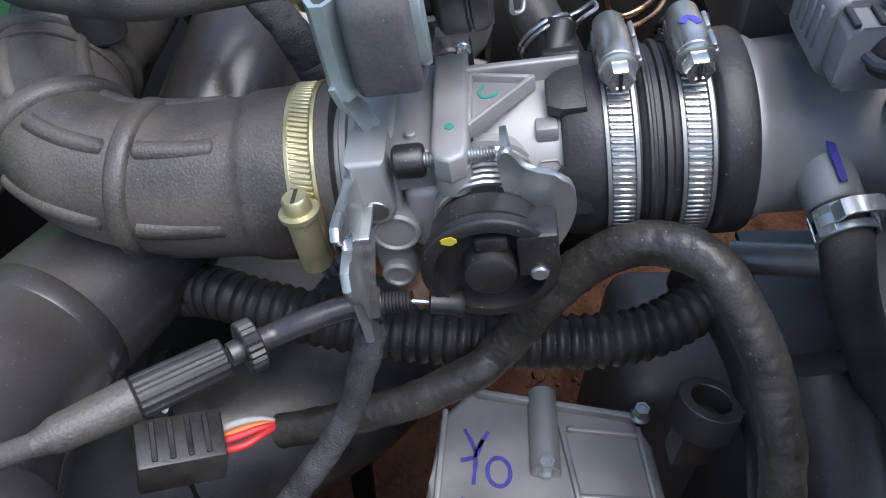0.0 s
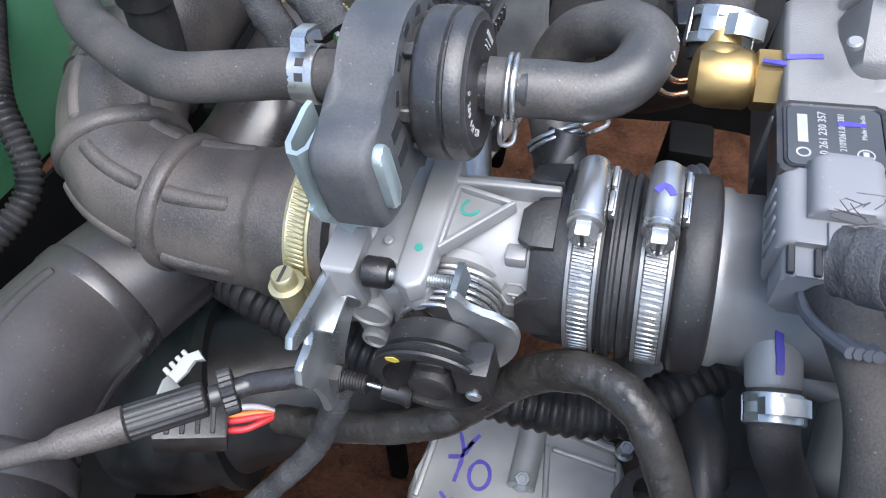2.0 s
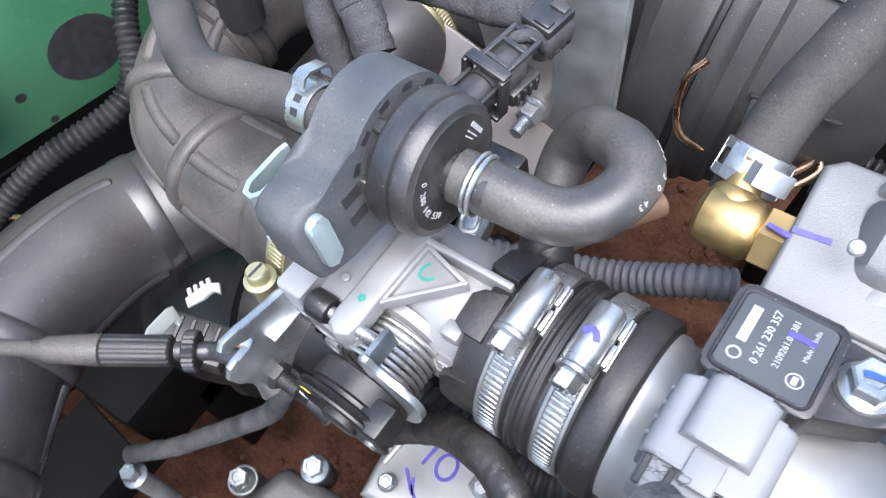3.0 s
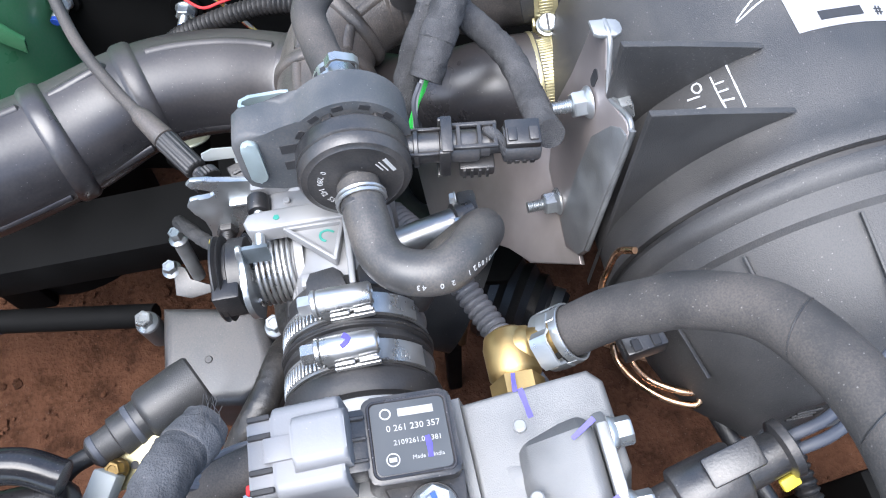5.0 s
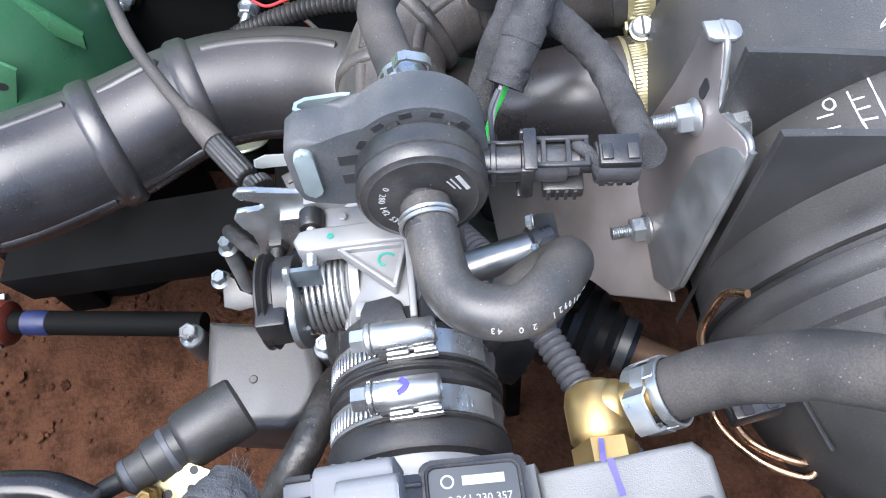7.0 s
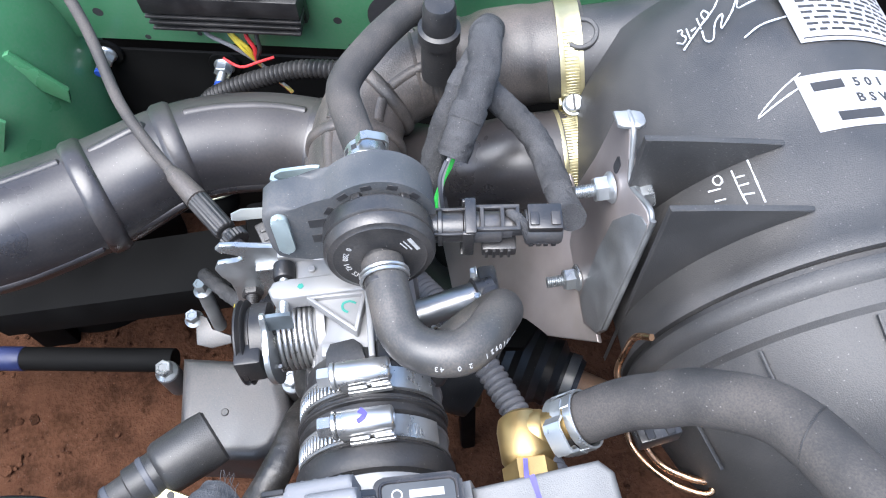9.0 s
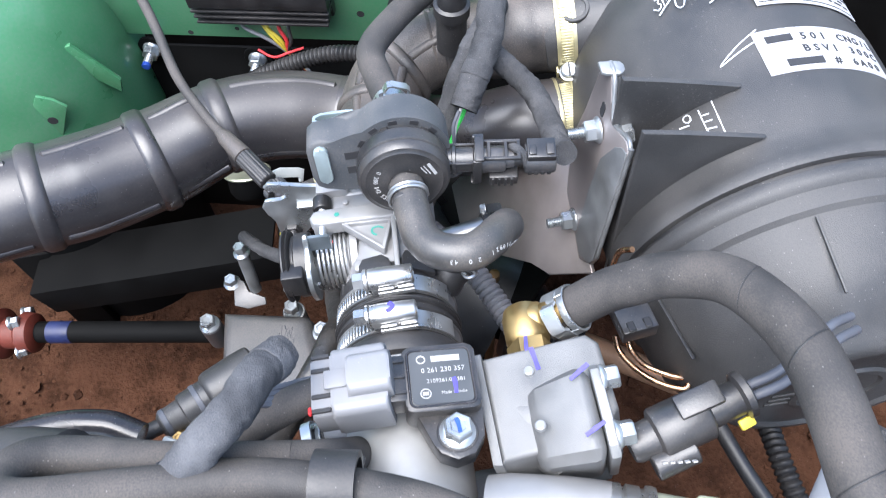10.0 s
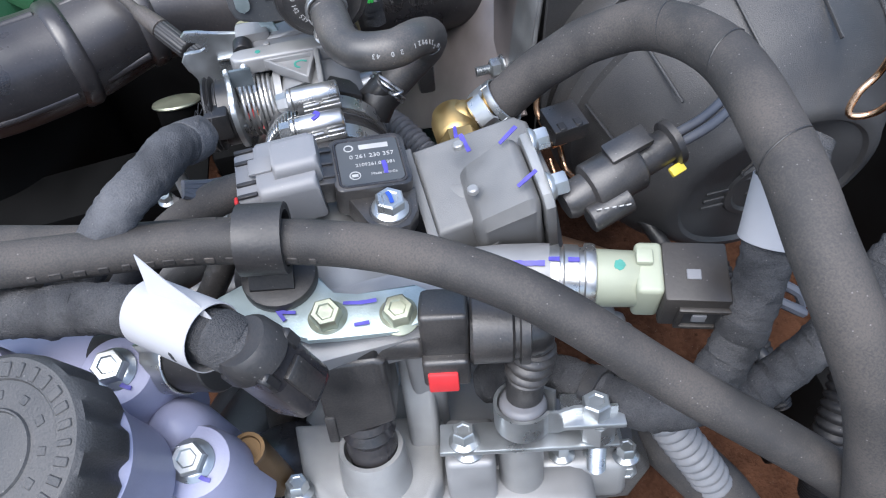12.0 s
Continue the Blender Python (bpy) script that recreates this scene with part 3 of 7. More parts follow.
neck("lower_neck", (-83, -92, -15.5), (-78, -20, -10), 23)

# ---- inlet ducts ----
def plateau(s, c, half, soft=1.2):
    return 1 / (1 + math.exp(min(60.0, (abs(s - c) - half) / soft * 2.5)))


def hoops(t, pts, places, radius, proud, half, material):
    """Raised rounded rings round a duct, each a part."""
    path = spline(pts, 1.0)
    run = [0.0]
    for p, q in zip(path[:-1], path[1:]):
        run.append(run[-1] + (q - p).length)
    for c in places:
        i = min(range(len(run)), key=lambda k: abs(run[k] - c))
        p, d = path[i], (path[min(i + 2, len(path) - 1)] - path[max(i - 2, 0)]).normalized()
        r = radius(c, run[-1]) - 1.0
        bm = NB()
        prof = [(0, r - 2.5), (0, r + 0.1), (0.25 * half, r + 0.7 * proud), (0.5 * half, r + proud), (1.5 * half, r + proud), (1.75 * half, r + 0.7 * proud), (2 * half, r + 0.1), (2 * half, r - 2.5)]
        lathe(bm, p - d * half, p + d * half, prof, 72, cap=False)
        part("raised_ring", bm, material, t)


def ribs(t, pts, spans, angles, r, thick, material):
    """Raised rounded bars along a duct between its rings, each a part."""
    path = spline(pts, 2.0)
    run = [0.0]
    for p, q in zip(path[:-1], path[1:]):
        run.append(run[-1] + (q - p).length)
    for s0, s1 in spans:
        for angle in angles:
            line = []
            for i in range(1, len(path) - 1):
                if s0 <= run[i] <= s1:
                    d = (path[i + 1] - path[i - 1]).normalized()
                    side = d.cross(Vector((0, 0, 1))).normalized()
                    over = side.cross(d)
                    line.append(path[i] + (side * math.cos(radians(angle)) + over * math.sin(radians(angle))) * r)
            bm = NB()
            tube(bm, line, lambda q, whole, a: thick * min(1, 0.35 + q / 3, 0.35 + (whole - q) / 3), n=12, step=2.0)
            part("long_rib", bm, material, t)


def elbow_duct():
    t = thing("intake_elbow", WORLD, "dusty black moulded rubber intake elbow with raised ribs", "intake hose")
    pts = W((-0.030, 0.1716, 0.459), (-0.06, 0.1729, 0.4545), (-0.095, 0.1745, 0.452), (-0.122, 0.184, 0.454), (-0.135, 0.206, 0.459), (-0.137, 0.232, 0.463), (-0.134, 0.258, 0.466), (-0.1285, 0.303, 0.470))

    def rad(s, whole, a):
        r = 27.0 - 3.0 * min(1, max(0, s - 20) / 60) + 3.0 * plateau(s, 178, 14, 5)
        r += 1.2 * plateau(s, 0, 30, 1.5) + 3.0 * plateau(s, 215, 22, 8)
        return r

    bm = NB()
    tube(bm, pts, rad, n=96, step=1.4, up=(0, 0, 1))
    part("hose", bm, RUBBER_DUST, t, sharp=80)
    hoops(t, pts, (67, 104, 140), lambda s, whole: rad(s, whole, 0.0) + 1.0, 2.2, 3.8, RUBBER_DUST)
    for span, r in (((34, 64), 23.6), ((70, 101), 22.2), ((107, 137), 21.8)):
        ribs(t, pts, (span,), (55, 117, 178, 240), r, 3.4, RUBBER_DUST)
    bm = NB()
    cyl(bm, (-120, 224, 476), (-119, 225, 505), 9, n=28, bev=1)
    lathe(bm, (-119, 225, 503), (-118, 226, 528), [(0, 8), (1, 10.5), (8, 10.5), (9, 8.5), (22, 8), (24, 7)], 28)
    part("breather_stub", bm, RUBBER, t, "black breather stub on top of the elbow")
    return t


elbow_duct()


def corrugated_neck():
    bm = NB()
    def rad(s, whole, a):
        return 22 + 2.6 * (0.5 + 0.5 * math.cos(2 * math.pi * s / 13)) ** 2
    tube(bm, W((-0.137, 0.214, 0.461), (-0.1375, 0.235, 0.4635), (-0.135, 0.256, 0.466)), rad, n=48, step=1.0)
    return single("bellows_sleeve", bm, RUBBER_DUST, WORLD, "dusty black rubber bellows on the intake hose", "rubber bellows")


corrugated_neck()


def fresh_air_duct():
    t = thing("fresh_air_duct", WORLD, "wide glossy black ribbed plastic fresh-air duct, dusty on top", "air duct")
    pts = W((-0.055, -0.20, 0.440), (-0.072, -0.13, 0.438), (-0.0889, -0.0616, 0.4309), (-0.1018, -0.021, 0.4224), (-0.1212, 0.0232, 0.4152), (-0.1407, 0.0688, 0.4151), (-0.1477, 0.110, 0.4084), (-0.1435, 0.151, 0.3981), (-0.120, 0.190, 0.402), (-0.096, 0.225, 0.420), (-0.085, 0.262, 0.436), (-0.083, 0.288, 0.4375))
    sizes = ((0, 32.0), (143, 32.5), (186, 33.6), (235, 33.0), (285, 30.4), (370, 30.0), (416, 29.0), (462, 26.0), (600, 25.4))

    def size(s):
        for (s0, r0), (s1, r1) in zip(sizes[:-1], sizes[1:]):
            if s <= s1:
                return r0 + (r1 - r0) * (s - s0) / (s1 - s0)
        return sizes[-1][1]

    bm = NB()
    tube(bm, pts, lambda s, whole, a: size(s), n=72, step=2.4, up=(0, 0, 1))
    part("hose", bm, DUCT, t, sharp=80)
    hoops(t, pts, (90, 161, 232, 284), lambda s, whole: size(s) + 1.2, 2.0, 6.2, DUCT)
    hoops(t, pts, (370,), lambda s, whole: size(s) + 0.6, 1.0, 6.0, DUCT)
    for span in ((97, 154), (168, 225), (239, 277), (291, 362)):
        ribs(t, pts, (span,), (98, -10, 164, 244), size(sum(span) / 2) - 1.9, 3.3, DUCT)
    return t


fresh_air_duct()


def duct_clamp(c, axis, r, screw_angle, teeth, label):
    m = axes(c, x=axis)
    t = thing("duct_clamp", m, label, "hose clamp", group="duct clamps")
    bm = NB()
    prof = [(0, r - 0.9), (0, r + 0.15), (1.6, r + 0.2), (2.4, r - 0.2), (9.6, r - 0.2), (10.4, r + 0.2), (12, r + 0.15), (12, r - 0.9), (0, r - 0.9)]
    lathe(bm, (-6, 0, 0), (6, 0, 0), prof, 64, cap=False)
    bmesh.ops.remove_doubles(bm, verts=bm.verts, dist=1e-4)
    part("band", bm, GOLD, t)
    bm = NB()
    for k in range(int((teeth[1] - teeth[0]) / 3.6)):
        a = radians(teeth[0] + 3.6 * k)
        box(bm, (0, 0, 0), (7.0, 1.3, 0.7), 0.2, 1, m=Matrix.Rotation(a, 4, "X") @ Matrix.Translation((0, r + 0.1, 0)) @ Matrix.Rotation(radians(90), 4, "X"))
    ob = part("band_teeth", bm, GOLD, t)
    ob["kind"] = "stuff"
    turn = Matrix.Rotation(radians(screw_angle), 4, "X")
    bm = NB()
    cyl(bm, turn @ Vector((0, r + 4.6, 9)), turn @ Vector((0, r + 4.6, -3)), 4.4, n=24, bev=0.8)
    housing = part("screw_housing", bm, GOLD, t)
    bm = NB()
    lathe(bm, turn @ Vector((0, r + 4.6, -3)), turn @ Vector((0, r + 4.6, -8)), [(0, 4.4), (0.3, 5.9), (1.4, 6.0), (1.8, 5.0), (4.4, 4.9), (5.0, 4.2), (5.0, 0.3)], 28)
    head = part("screw_head", bm, ZINC, housing)
    bm = NB()
    box(bm, (0, r + 4.6, -8.02), (1.2, 8.6, 0.5), 0.1, 1, m=turn)
    part("screw_slot", bm, INK_AND_RECESS, head)
    for side in (-1, 1):
        bm = NB()
        box(bm, (side * 6.6, r + 1.4, 1), (1.6, 4.6, 8), 0.5, 2, m=turn)
        part("housing_foot", bm, GOLD, housing)
    return t


duct_clamp((-0.1290, 0.2955, 0.4696), (0.12, 0.97, 0.1), 28.6, 195, (112, 184), "yellow zinc clamp with a slotted screw on the upper neck")
duct_clamp((-0.083, 0.2885, 0.4372), (0.05, 0.99, 0.05), 26.2, 268, (76, 226), "yellow zinc clamp with a toothed band on the lower neck")

# ---- steel bracket plate ----
def steel_plate():
    t = thing("bracket_plate", WORLD, "zinc-plated steel bracket plate bolted to the air cleaner", "bracket")
    flat = Matrix(((1, 0, 0, 0), (0, 0, -1, 0), (0, 1, 0, 0), (0, 0, 0, 1)))
    # upright plate: outline in x and z, leaning a little towards the engine at its foot
    lean = Matrix.Translation((0, 284, 507)) @ Matrix.Rotation(radians(-6), 4, "X") @ Matrix.Translation((0, 3, -507))
    bm = NB()
    prism(bm, [(-38, 500), (-36, 531), (-34, 537), (-31, 540), (-24, 540.5), (-20, 537), (-15, 530), (-11, 523), (-8, 521), (-4, 522.5), (4, 528), (10, 530.5), (14, 529), (15.5, 524), (24, 446), (22, 438), (10, 424), (-30, 436), (-44, 470)], 3, lean @ flat, 0.9, 3)
    upright = part("plate", bm, IRIDESCENT, t, "iridescent zinc plate with a rounded rim")
    # untilted strip: greyer colour stands in for how a folded edge reflects
    bm = NB()
    prism(bm, [(13, 527), (14.6, 523), (22.6, 447), (20.6, 439), (8, 428), (-3, 432), (-7, 470), (-7, 498), (2, 518), (8, 525)], 1.2, lean @ Matrix.Translation((1.2, -2.4, 0)) @ flat, 0.5, 2)
    part("bent_edge", bm, ZINC_DULL, upright, "flat grey strip coloured to stand in for a folded edge")
    bm = NB()
    tube(bm, [lean @ Vector((x, -1.5, z)) for x, z in ((-31, 540), (-25, 540.3), (-20.5, 537.5), (-15.4, 530), (-11.4, 523.4), (-8, 521.4), (-4, 523), (4, 528), (10, 530.6), (14, 528.6), (15.6, 523), (23.6, 448))], 1.2, n=10, step=1.5)
    part("rolled_rim", bm, ZINC_DULL, upright, "bright rounded rim")
    # foot bent down towards the engine
    z = Vector((0.10, -0.87, 0.48)).normalized()
    m = plane_at((-20, 276, 432), z, (1, 0, 0))
    inv = m.inverted()
    foot = [inv @ Vector(p) for p in ((24, 272, 433), (4, 258, 400), (-12, 252, 391), (-62, 215, 338), (-112, 215, 345), (-100, 262, 430), (-76, 280, 458), (-30, 281, 445))]
    bm = NB()
    prism(bm, [(p.x, p.y) for p in foot], 2.6, m @ Matrix.Translation((0, 0, -2.6)), 1.0, 3)
    part("bent_foot", bm, IRIDESCENT, t, "pinkish iridescent zinc foot bent towards the engine")
    bm = NB()
    prism(bm, [(-32, 283), (-25, 283), (-23.5, 285), (-22, 291), (-23, 293.5), (-25, 294.6), (-28, 294.6), (-30, 293.5), (-31, 291)], 2.4, Matrix.Translation((0, 0, 538.2)), 0.9, 2)
    part("top_flange", bm, ZINC_DULL, t)
    bm = NB()
    prism(bm, rounded(4.5, 9, 2.2, 6), 0.7, lean @ Matrix.Translation((-20, -2.7, 519)) @ flat, 0)
    part("slot", bm, INK_AND_RECESS, upright)
    for x, z, y in ((-17, 507, 284.0), (-10.7, 435, 277.0)):
        bm = NB()
        thread(bm, (x, y, z), (x, y - 17, z), 3.0, 1.0)
        part("stud", bm, ZINC, t)
        bm = NB()
        hexhead(bm, (x, y, z), (x, y - 8, z), 10, 14, False)
        part("nut", bm, ZINC, t)
    bm = NB()
    hexhead(bm, (-5, 288, 516), (-5, 296, 517), 10, 14)
    part("bolt_head", bm, ZINC, t)
    return t


steel_plate()

# ---- green body panels ----
def green_body():
    m = axes((-0.32, -0.03, 0.315), x=(0.25, 0.97, 0))
    t = thing("bulkhead", m, "green painted sheet-metal body panel with bolt holes", "body panel")
    bm = NB()
    box(bm, (160, 6, 132), (640, 2.5, 204), 0.8)
    part("green_panel", bm, GREEN, t)
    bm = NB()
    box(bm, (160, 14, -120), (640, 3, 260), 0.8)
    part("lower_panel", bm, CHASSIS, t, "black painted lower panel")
    for x, z, r in ((22, 58, 4), (52, 34, 2.4), (95, 40, 2), (212, 34, 2.6), (205, 60, 3.2), (250, 66, 22), (-30, 70, 4)):
        bm = NB()
        cyl(bm, (x, 4.6, z), (x, 5.2, z), r, n=28, bev=0)
        part("hole", bm, INK_AND_RECESS, t)
    return t


green_body()


def body_bolt(x, z):
    m = axes((-0.32, -0.03, 0.315), x=(0.25, 0.97, 0)) @ Matrix.Translation((x * MM, 12 * MM, z * MM))
    t = thing("body_bolt", m, "zinc bolt with a blue-tipped stud on the black panel", "bolt", group="body bolts")
    bm = NB()
    cyl(bm, (0, 0, 0), (0, -3, 0), 13, n=28)
    part("washer", bm, CHASSIS, t)
    bm = NB()
    hexhead(bm, (0, -3, 0), (0, -12, 0), 13, 17, False)
    thread(bm, (0, -11, 0), (0, -22, 0), 4, 1.2)
    part("nut", bm, ZINC, t)
    bm = NB()
    cyl(bm, (0, -21, 0), (0, -25, 0), 3.8, n=18)
    part("blue_tip", bm, BLUE_PAINT, t)


body_bolt(6, 8)
body_bolt(102, 0)


def regulator():
    m = axes((-0.32, -0.03, 0.315), x=(0.25, 0.97, 0)) @ Matrix.Translation((131 * MM, -1 * MM, 100 * MM))
    t = thing("voltage_regulator", m, "finned black voltage regulator with coloured wires on the green panel", "regulator")
    bm = NB()
    box(bm, (0, -3, 0), (112, 8, 64), 1.5)
    part("base", bm, BLACK, t)
    for z, wide, thick in ((-29, 108, 2.4), (-23.5, 110, 2.4), (-18, 112, 2.4), (-7, 112, 15), (6, 62, 3), (13, 60, 3), (20, 62, 3), (27, 60, 3)):
        bm = NB()
        box(bm, (0, -13, z), (wide, 16, thick), 0.8, 2)
        part("fin", bm, BLACK, t)
    bm = NB()
    box(bm, (0, 2.4, -35), (104, 1.2, 9), 0.3, 1)
    part("sealant", bm, WHITE, t, "white sealant smear under the base")
    for k, (x, material) in enumerate(((-20, GREY_CONN), (-8, YELLOW), (0, YELLOW), (10, RED), (18, RUBBER))):
        bm = NB()
        tube(bm, [(x, -4, -34), (x + (4 if k == 1 else -2), -10, -42), (x * 0.5 + 8, -14, -52), (12, -12, -70), (30, -10, -104)], 1.6, n=8)
        part("wire", bm, material, t)
    bm = NB()
    tube(bm, [(-14, -14, -64), (0, -20, -66), (14, -18, -62), (26, -14, -60)], 1.1, n=8)
    part("red_tie", bm, RED, t)
    return t


regulator()


def green_arch():
    t = thing("wheel_arch", axes((-0.335, -0.155, 0.2)), "rounded green painted inner panel with welded brackets", "body panel")
    bm = NB()
    lathe(bm, (0, 0, 60), (0, 0, 420), [(-8, 117), (-5, 120.5), (0, 121), (60, 122), (110, 118), (150, 108), (185, 90), (210, 66), (224, 36), (228, 1)], 72)
    part("arch_skin", bm, GREEN, t)
    bm = NB()
    lathe(bm, (0, 0, -202), (0, 0, 56), [(0, 40), (2, 96), (255, 112), (257, 100)], 48)
    part("arch_foot", bm, CHASSIS, t, "black painted lower arch")
    face = Matrix(((0, 0, 1, 0), (1, 0, 0, 0), (0, 1, 0, 0), (0, 0, 0, 1)))
    bm = NB()
    prism(bm, [(26, 121), (66, 178), (76, 172), (83, 162), (56, 114), (40, 112)], 3, Matrix.Translation((99, 0, 0)) @ face, 0.8, 2)
    part("welded_bracket", bm, GREEN, t)
    bm = NB()
    cyl(bm, (101.4, 66, 150), (102.3, 66, 150), 4, n=20, bev=0)
    part("bracket_hole", bm, INK_AND_RECESS, t)
    bm = NB()
    prism(bm, [(88, 190), (96, 192), (118, 148), (114, 134), (100, 152)], 5, Matrix.Translation((62, 0, 0)) @ face, 1.6, 2)
    part("pressed_tab", bm, GREEN, t)
    return t


green_arch()

# ---- throttle body ----
AXIS = Vector((1, -0.04, 0.16)).normalized()
TB = axes((0.0, 0.1705, 0.4637), x=AXIS)
YZ = Matrix(((0, 0, 1, 0), (1, 0, 0, 0), (0, 1, 0, 0), (0, 0, 0, 1)))  # plate outline (v, w) with thickness along u
XZ = Matrix(((1, 0, 0, 0), (0, 0, -1, 0), (0, 1, 0, 0), (0, 0, 0, 1)))  # plate outline (u, w) with thickness along -v


def TBW(u, v, w):
    return tuple((TB @ Vector((u * MM, v * MM, w * MM))) * 1000)


def throttle_body():
    t = thing("throttle_unit", TB, "cast aluminium throttle body with a return spring and black cable wheel", "throttle body")
    bm = NB()
    lathe(bm, (-36, 0, 0), (60, 0, 0), [(0, 22), (1, 23), (5, 23), (5.6, 21.8), (7, 21.8), (7.6, 23), (9.5, 23), (10, 21.5), (12, 21.5), (13, 23), (26, 23), (40, 23.6), (60, 24.2), (78, 24), (80, 23)], 56)
    part("barrel", bm, ALU, t)
    bm = NB()
    outline = [(-30, -22), (-30, 2), (-31, 12), (-27, 22), (-18, 27), (-6, 28), (10, 27), (22, 22), (25, 8), (25, -14), (16, -24), (-8, -27), (-22, -27)]
    prism(bm, outline, 12, Matrix.Translation((-22, 0, 0)) @ YZ, 2.0, 3)
    part("flange", bm, ALU, t)
    bm = NB()
    box(bm, (-5, -6, 19), (14, 44, 14), 2.2, 3)
    box(bm, (-3, -22, 2), (12, 16, 24), 3, 3)
    part("side_block", bm, ALU, t)
    for u, w, r in ((-15.5, 0.5, 7.6), (-18, -18, 5.2)):
        bm = NB()
        lathe(bm, (u + 2, -18, w), (u + 2, -34, w), [(0, r), (14.2, r), (15, r - 0.8), (15, r - 1.4), (14.2, r - 1.9), (14.2, 0.3)], 28)
        part("screw_boss", bm, ALU, t)
    bm = NB()
    lug = [(-22, 30), (-22, 13)] + [(-16.5 + 5.5 * math.cos(radians(a)), 12 + 5.5 * math.sin(radians(a))) for a in range(190, 351, 20)] + [(-11, 13), (-11, 30)]
    prism(bm, lug, 17, Matrix.Translation((0, -18, 0)) @ XZ, 1.6, 3)
    part("screw_lug", bm, ALU, t)
    bm = NB()
    cyl(bm, (-16.5, -34.6, 12.6), (-16.5, -35.4, 12.6), 3.6, n=24, bev=0.4)
    part("lug_face", bm, ALU_SMOOTH, t)
    for u, v, w in ((-5, -20, 27),):
        bm = NB()
        cyl(bm, (u, v, w - 1.5), (u, v, w + 0.6), 1.6, n=12, bev=0.3)
        part("casting_pip", bm, ALU, t)
    # arm that carries the stop screw
    bm = NB()
    pts = [(1.5, 12), (1.5, -32), (2.5, -36), (6.5, -38), (10.5, -36), (11.5, -32), (11.5, 12)]
    prism(bm, pts, 9, Matrix.Translation((0, 0, 22)), 1.4, 3)
    cyl(bm, (6.5, -32, 26), (6.5, -32, 16), 5.2, n=28, bev=1.2)
    part("stop_arm", bm, ALU, t)
    bm = NB()
    cyl(bm, (6.5, -32, 31), (6.5, -32, 31.25), 3.2, n=24, bev=0)
    part("green_dot", NBdot((6.6, -24, 31.0), 1.3), TEAL_INK, t)
    bm.free()
    # raised triangle and rib on the top
    bm = NB()
    a, b, c = Vector((12, 2.5, 0)), Vector((30, -2.0, 0)), Vector((11.5, -21, 0))
    for p, q in ((a, b), (b, c), (c, a)):
        mid, d = (p + q) / 2, q - p
        m = Matrix.Translation((mid.x, mid.y, 26.8)) @ Matrix.Rotation(math.atan2(d.y, d.x), 4, "Z")
        box(bm, (0, 0, 0), (d.length + 1.6, 1.7, 5.0), 0.5, 2, m=m)
    part("gusset_rim", bm, ALU, t)
    bm = NB()
    prism(bm, [(12, 2), (28, -2), (12, -19)], 6, Matrix.Translation((0, 0, 21)), 0.3)
    part("gusset_web", bm, ALU, t)
    bm = NB()
    bump_stroke(bm, [(16, -1.5, 27.1), (14.6, -4, 27.1), (15.5, -7, 27.1), (18.5, -7, 27.1), (20, -5, 27.1)], 1.1)
    part("green_mark", bm, TEAL_INK, t)
    bm = NB()
    box(bm, (24.5, 4.0, 26), (39, 2.6, 9), 0.8, 3)
    part("rib", bm, ALU, t)
    bm = NB()
    box(bm, (33, -14.5, 19.0), (6.5, 6, 5.0), 0.8, 2, m=None)
    part("square_boss", bm, ALU, t)
    bm = NB()
    for k in range(6):
        p0, p1 = [Vector((33 + 4.6 * math.cos(math.pi * (k + e) / 3), 0, 4.6 * math.sin(math.pi * (k + e) / 3))) for e in (0, 1)]
        m = Matrix.Translation((0, -22.2, 9)) @ Matrix.Rotation(radians(-22), 4, "X")
        tube(bm, [m @ (p0 - Vector((33, 0, 0))) + Vector((33, 0, 0)), m @ (p1 - Vector((33, 0, 0))) + Vector((33, 0, 0))], 0.45, n=6, smooth=False)
    box(bm, (33, -22.4, 9), (4.5, 0.8, 0.9), 0.1, 1)
    box(bm, (33, -22.9, 6.9), (0.9, 0.8, 3.5), 0.1, 1)
    part("cast_emblem", bm, ALU, t)
    bm = NB()
    box(bm, (32, -23.2, -1), (7, 2, 2.2), 0.4, 1)
    part("cast_bar", bm, ALU, t)
    # stop screw
    bm = NB()
    lathe(bm, (-9, -32, 27), (-0.5, -32, 27), [(0, 4.1), (0.8, 4.8), (7.4, 4.8), (8.4, 4.2), (8.5, 2)], 28)
    part("screw_cap", bm, BLACK, t, "black plastic screw cap")
    bm = NB()
    thread(bm, (-1, -32, 27), (18.5, -32, 27), 2.1, 0.8)
    part("stop_screw", bm, ZINC, t)
    # spring, lever and cable wheel on the shaft
    sx, sz = 14.5, 6.0
    bm = NB()
    lathe(bm, (sx, -16, sz), (sx, -30, sz), [(0, 15.4), (3.5, 15.4), (4.5, 12.8), (11, 12.4), (11, 8), (14, 8), (14, 3)], 40)
    part("shaft_boss", bm, ALU, t)
    bm = NB()
    pts, turns = [], 7
    for k in range(turns * 20 + 1):
        a = 2 * math.pi * k / 20
        pts.append((sx + 14.6 * math.cos(a), -21.6 - 16.2 * k / (turns * 20), sz + 14.6 * math.sin(a)))
    tube(bm, pts, 0.9, n=8, smooth=False)
    part("return_spring", bm, CHROME, t, "bright coiled return spring")
    bm = NB()
    outline = [(9, -5), (14, -10), (22, -10), (29, -7), (35, 2), (38, 11), (38, 18), (35.5, 23), (31, 25.5), (26, 27), (23.2, 30), (22.2, 34), (20, 34.5), (18.6, 32), (18.8, 26), (19.5, 18), (17, 11), (11, 6)]
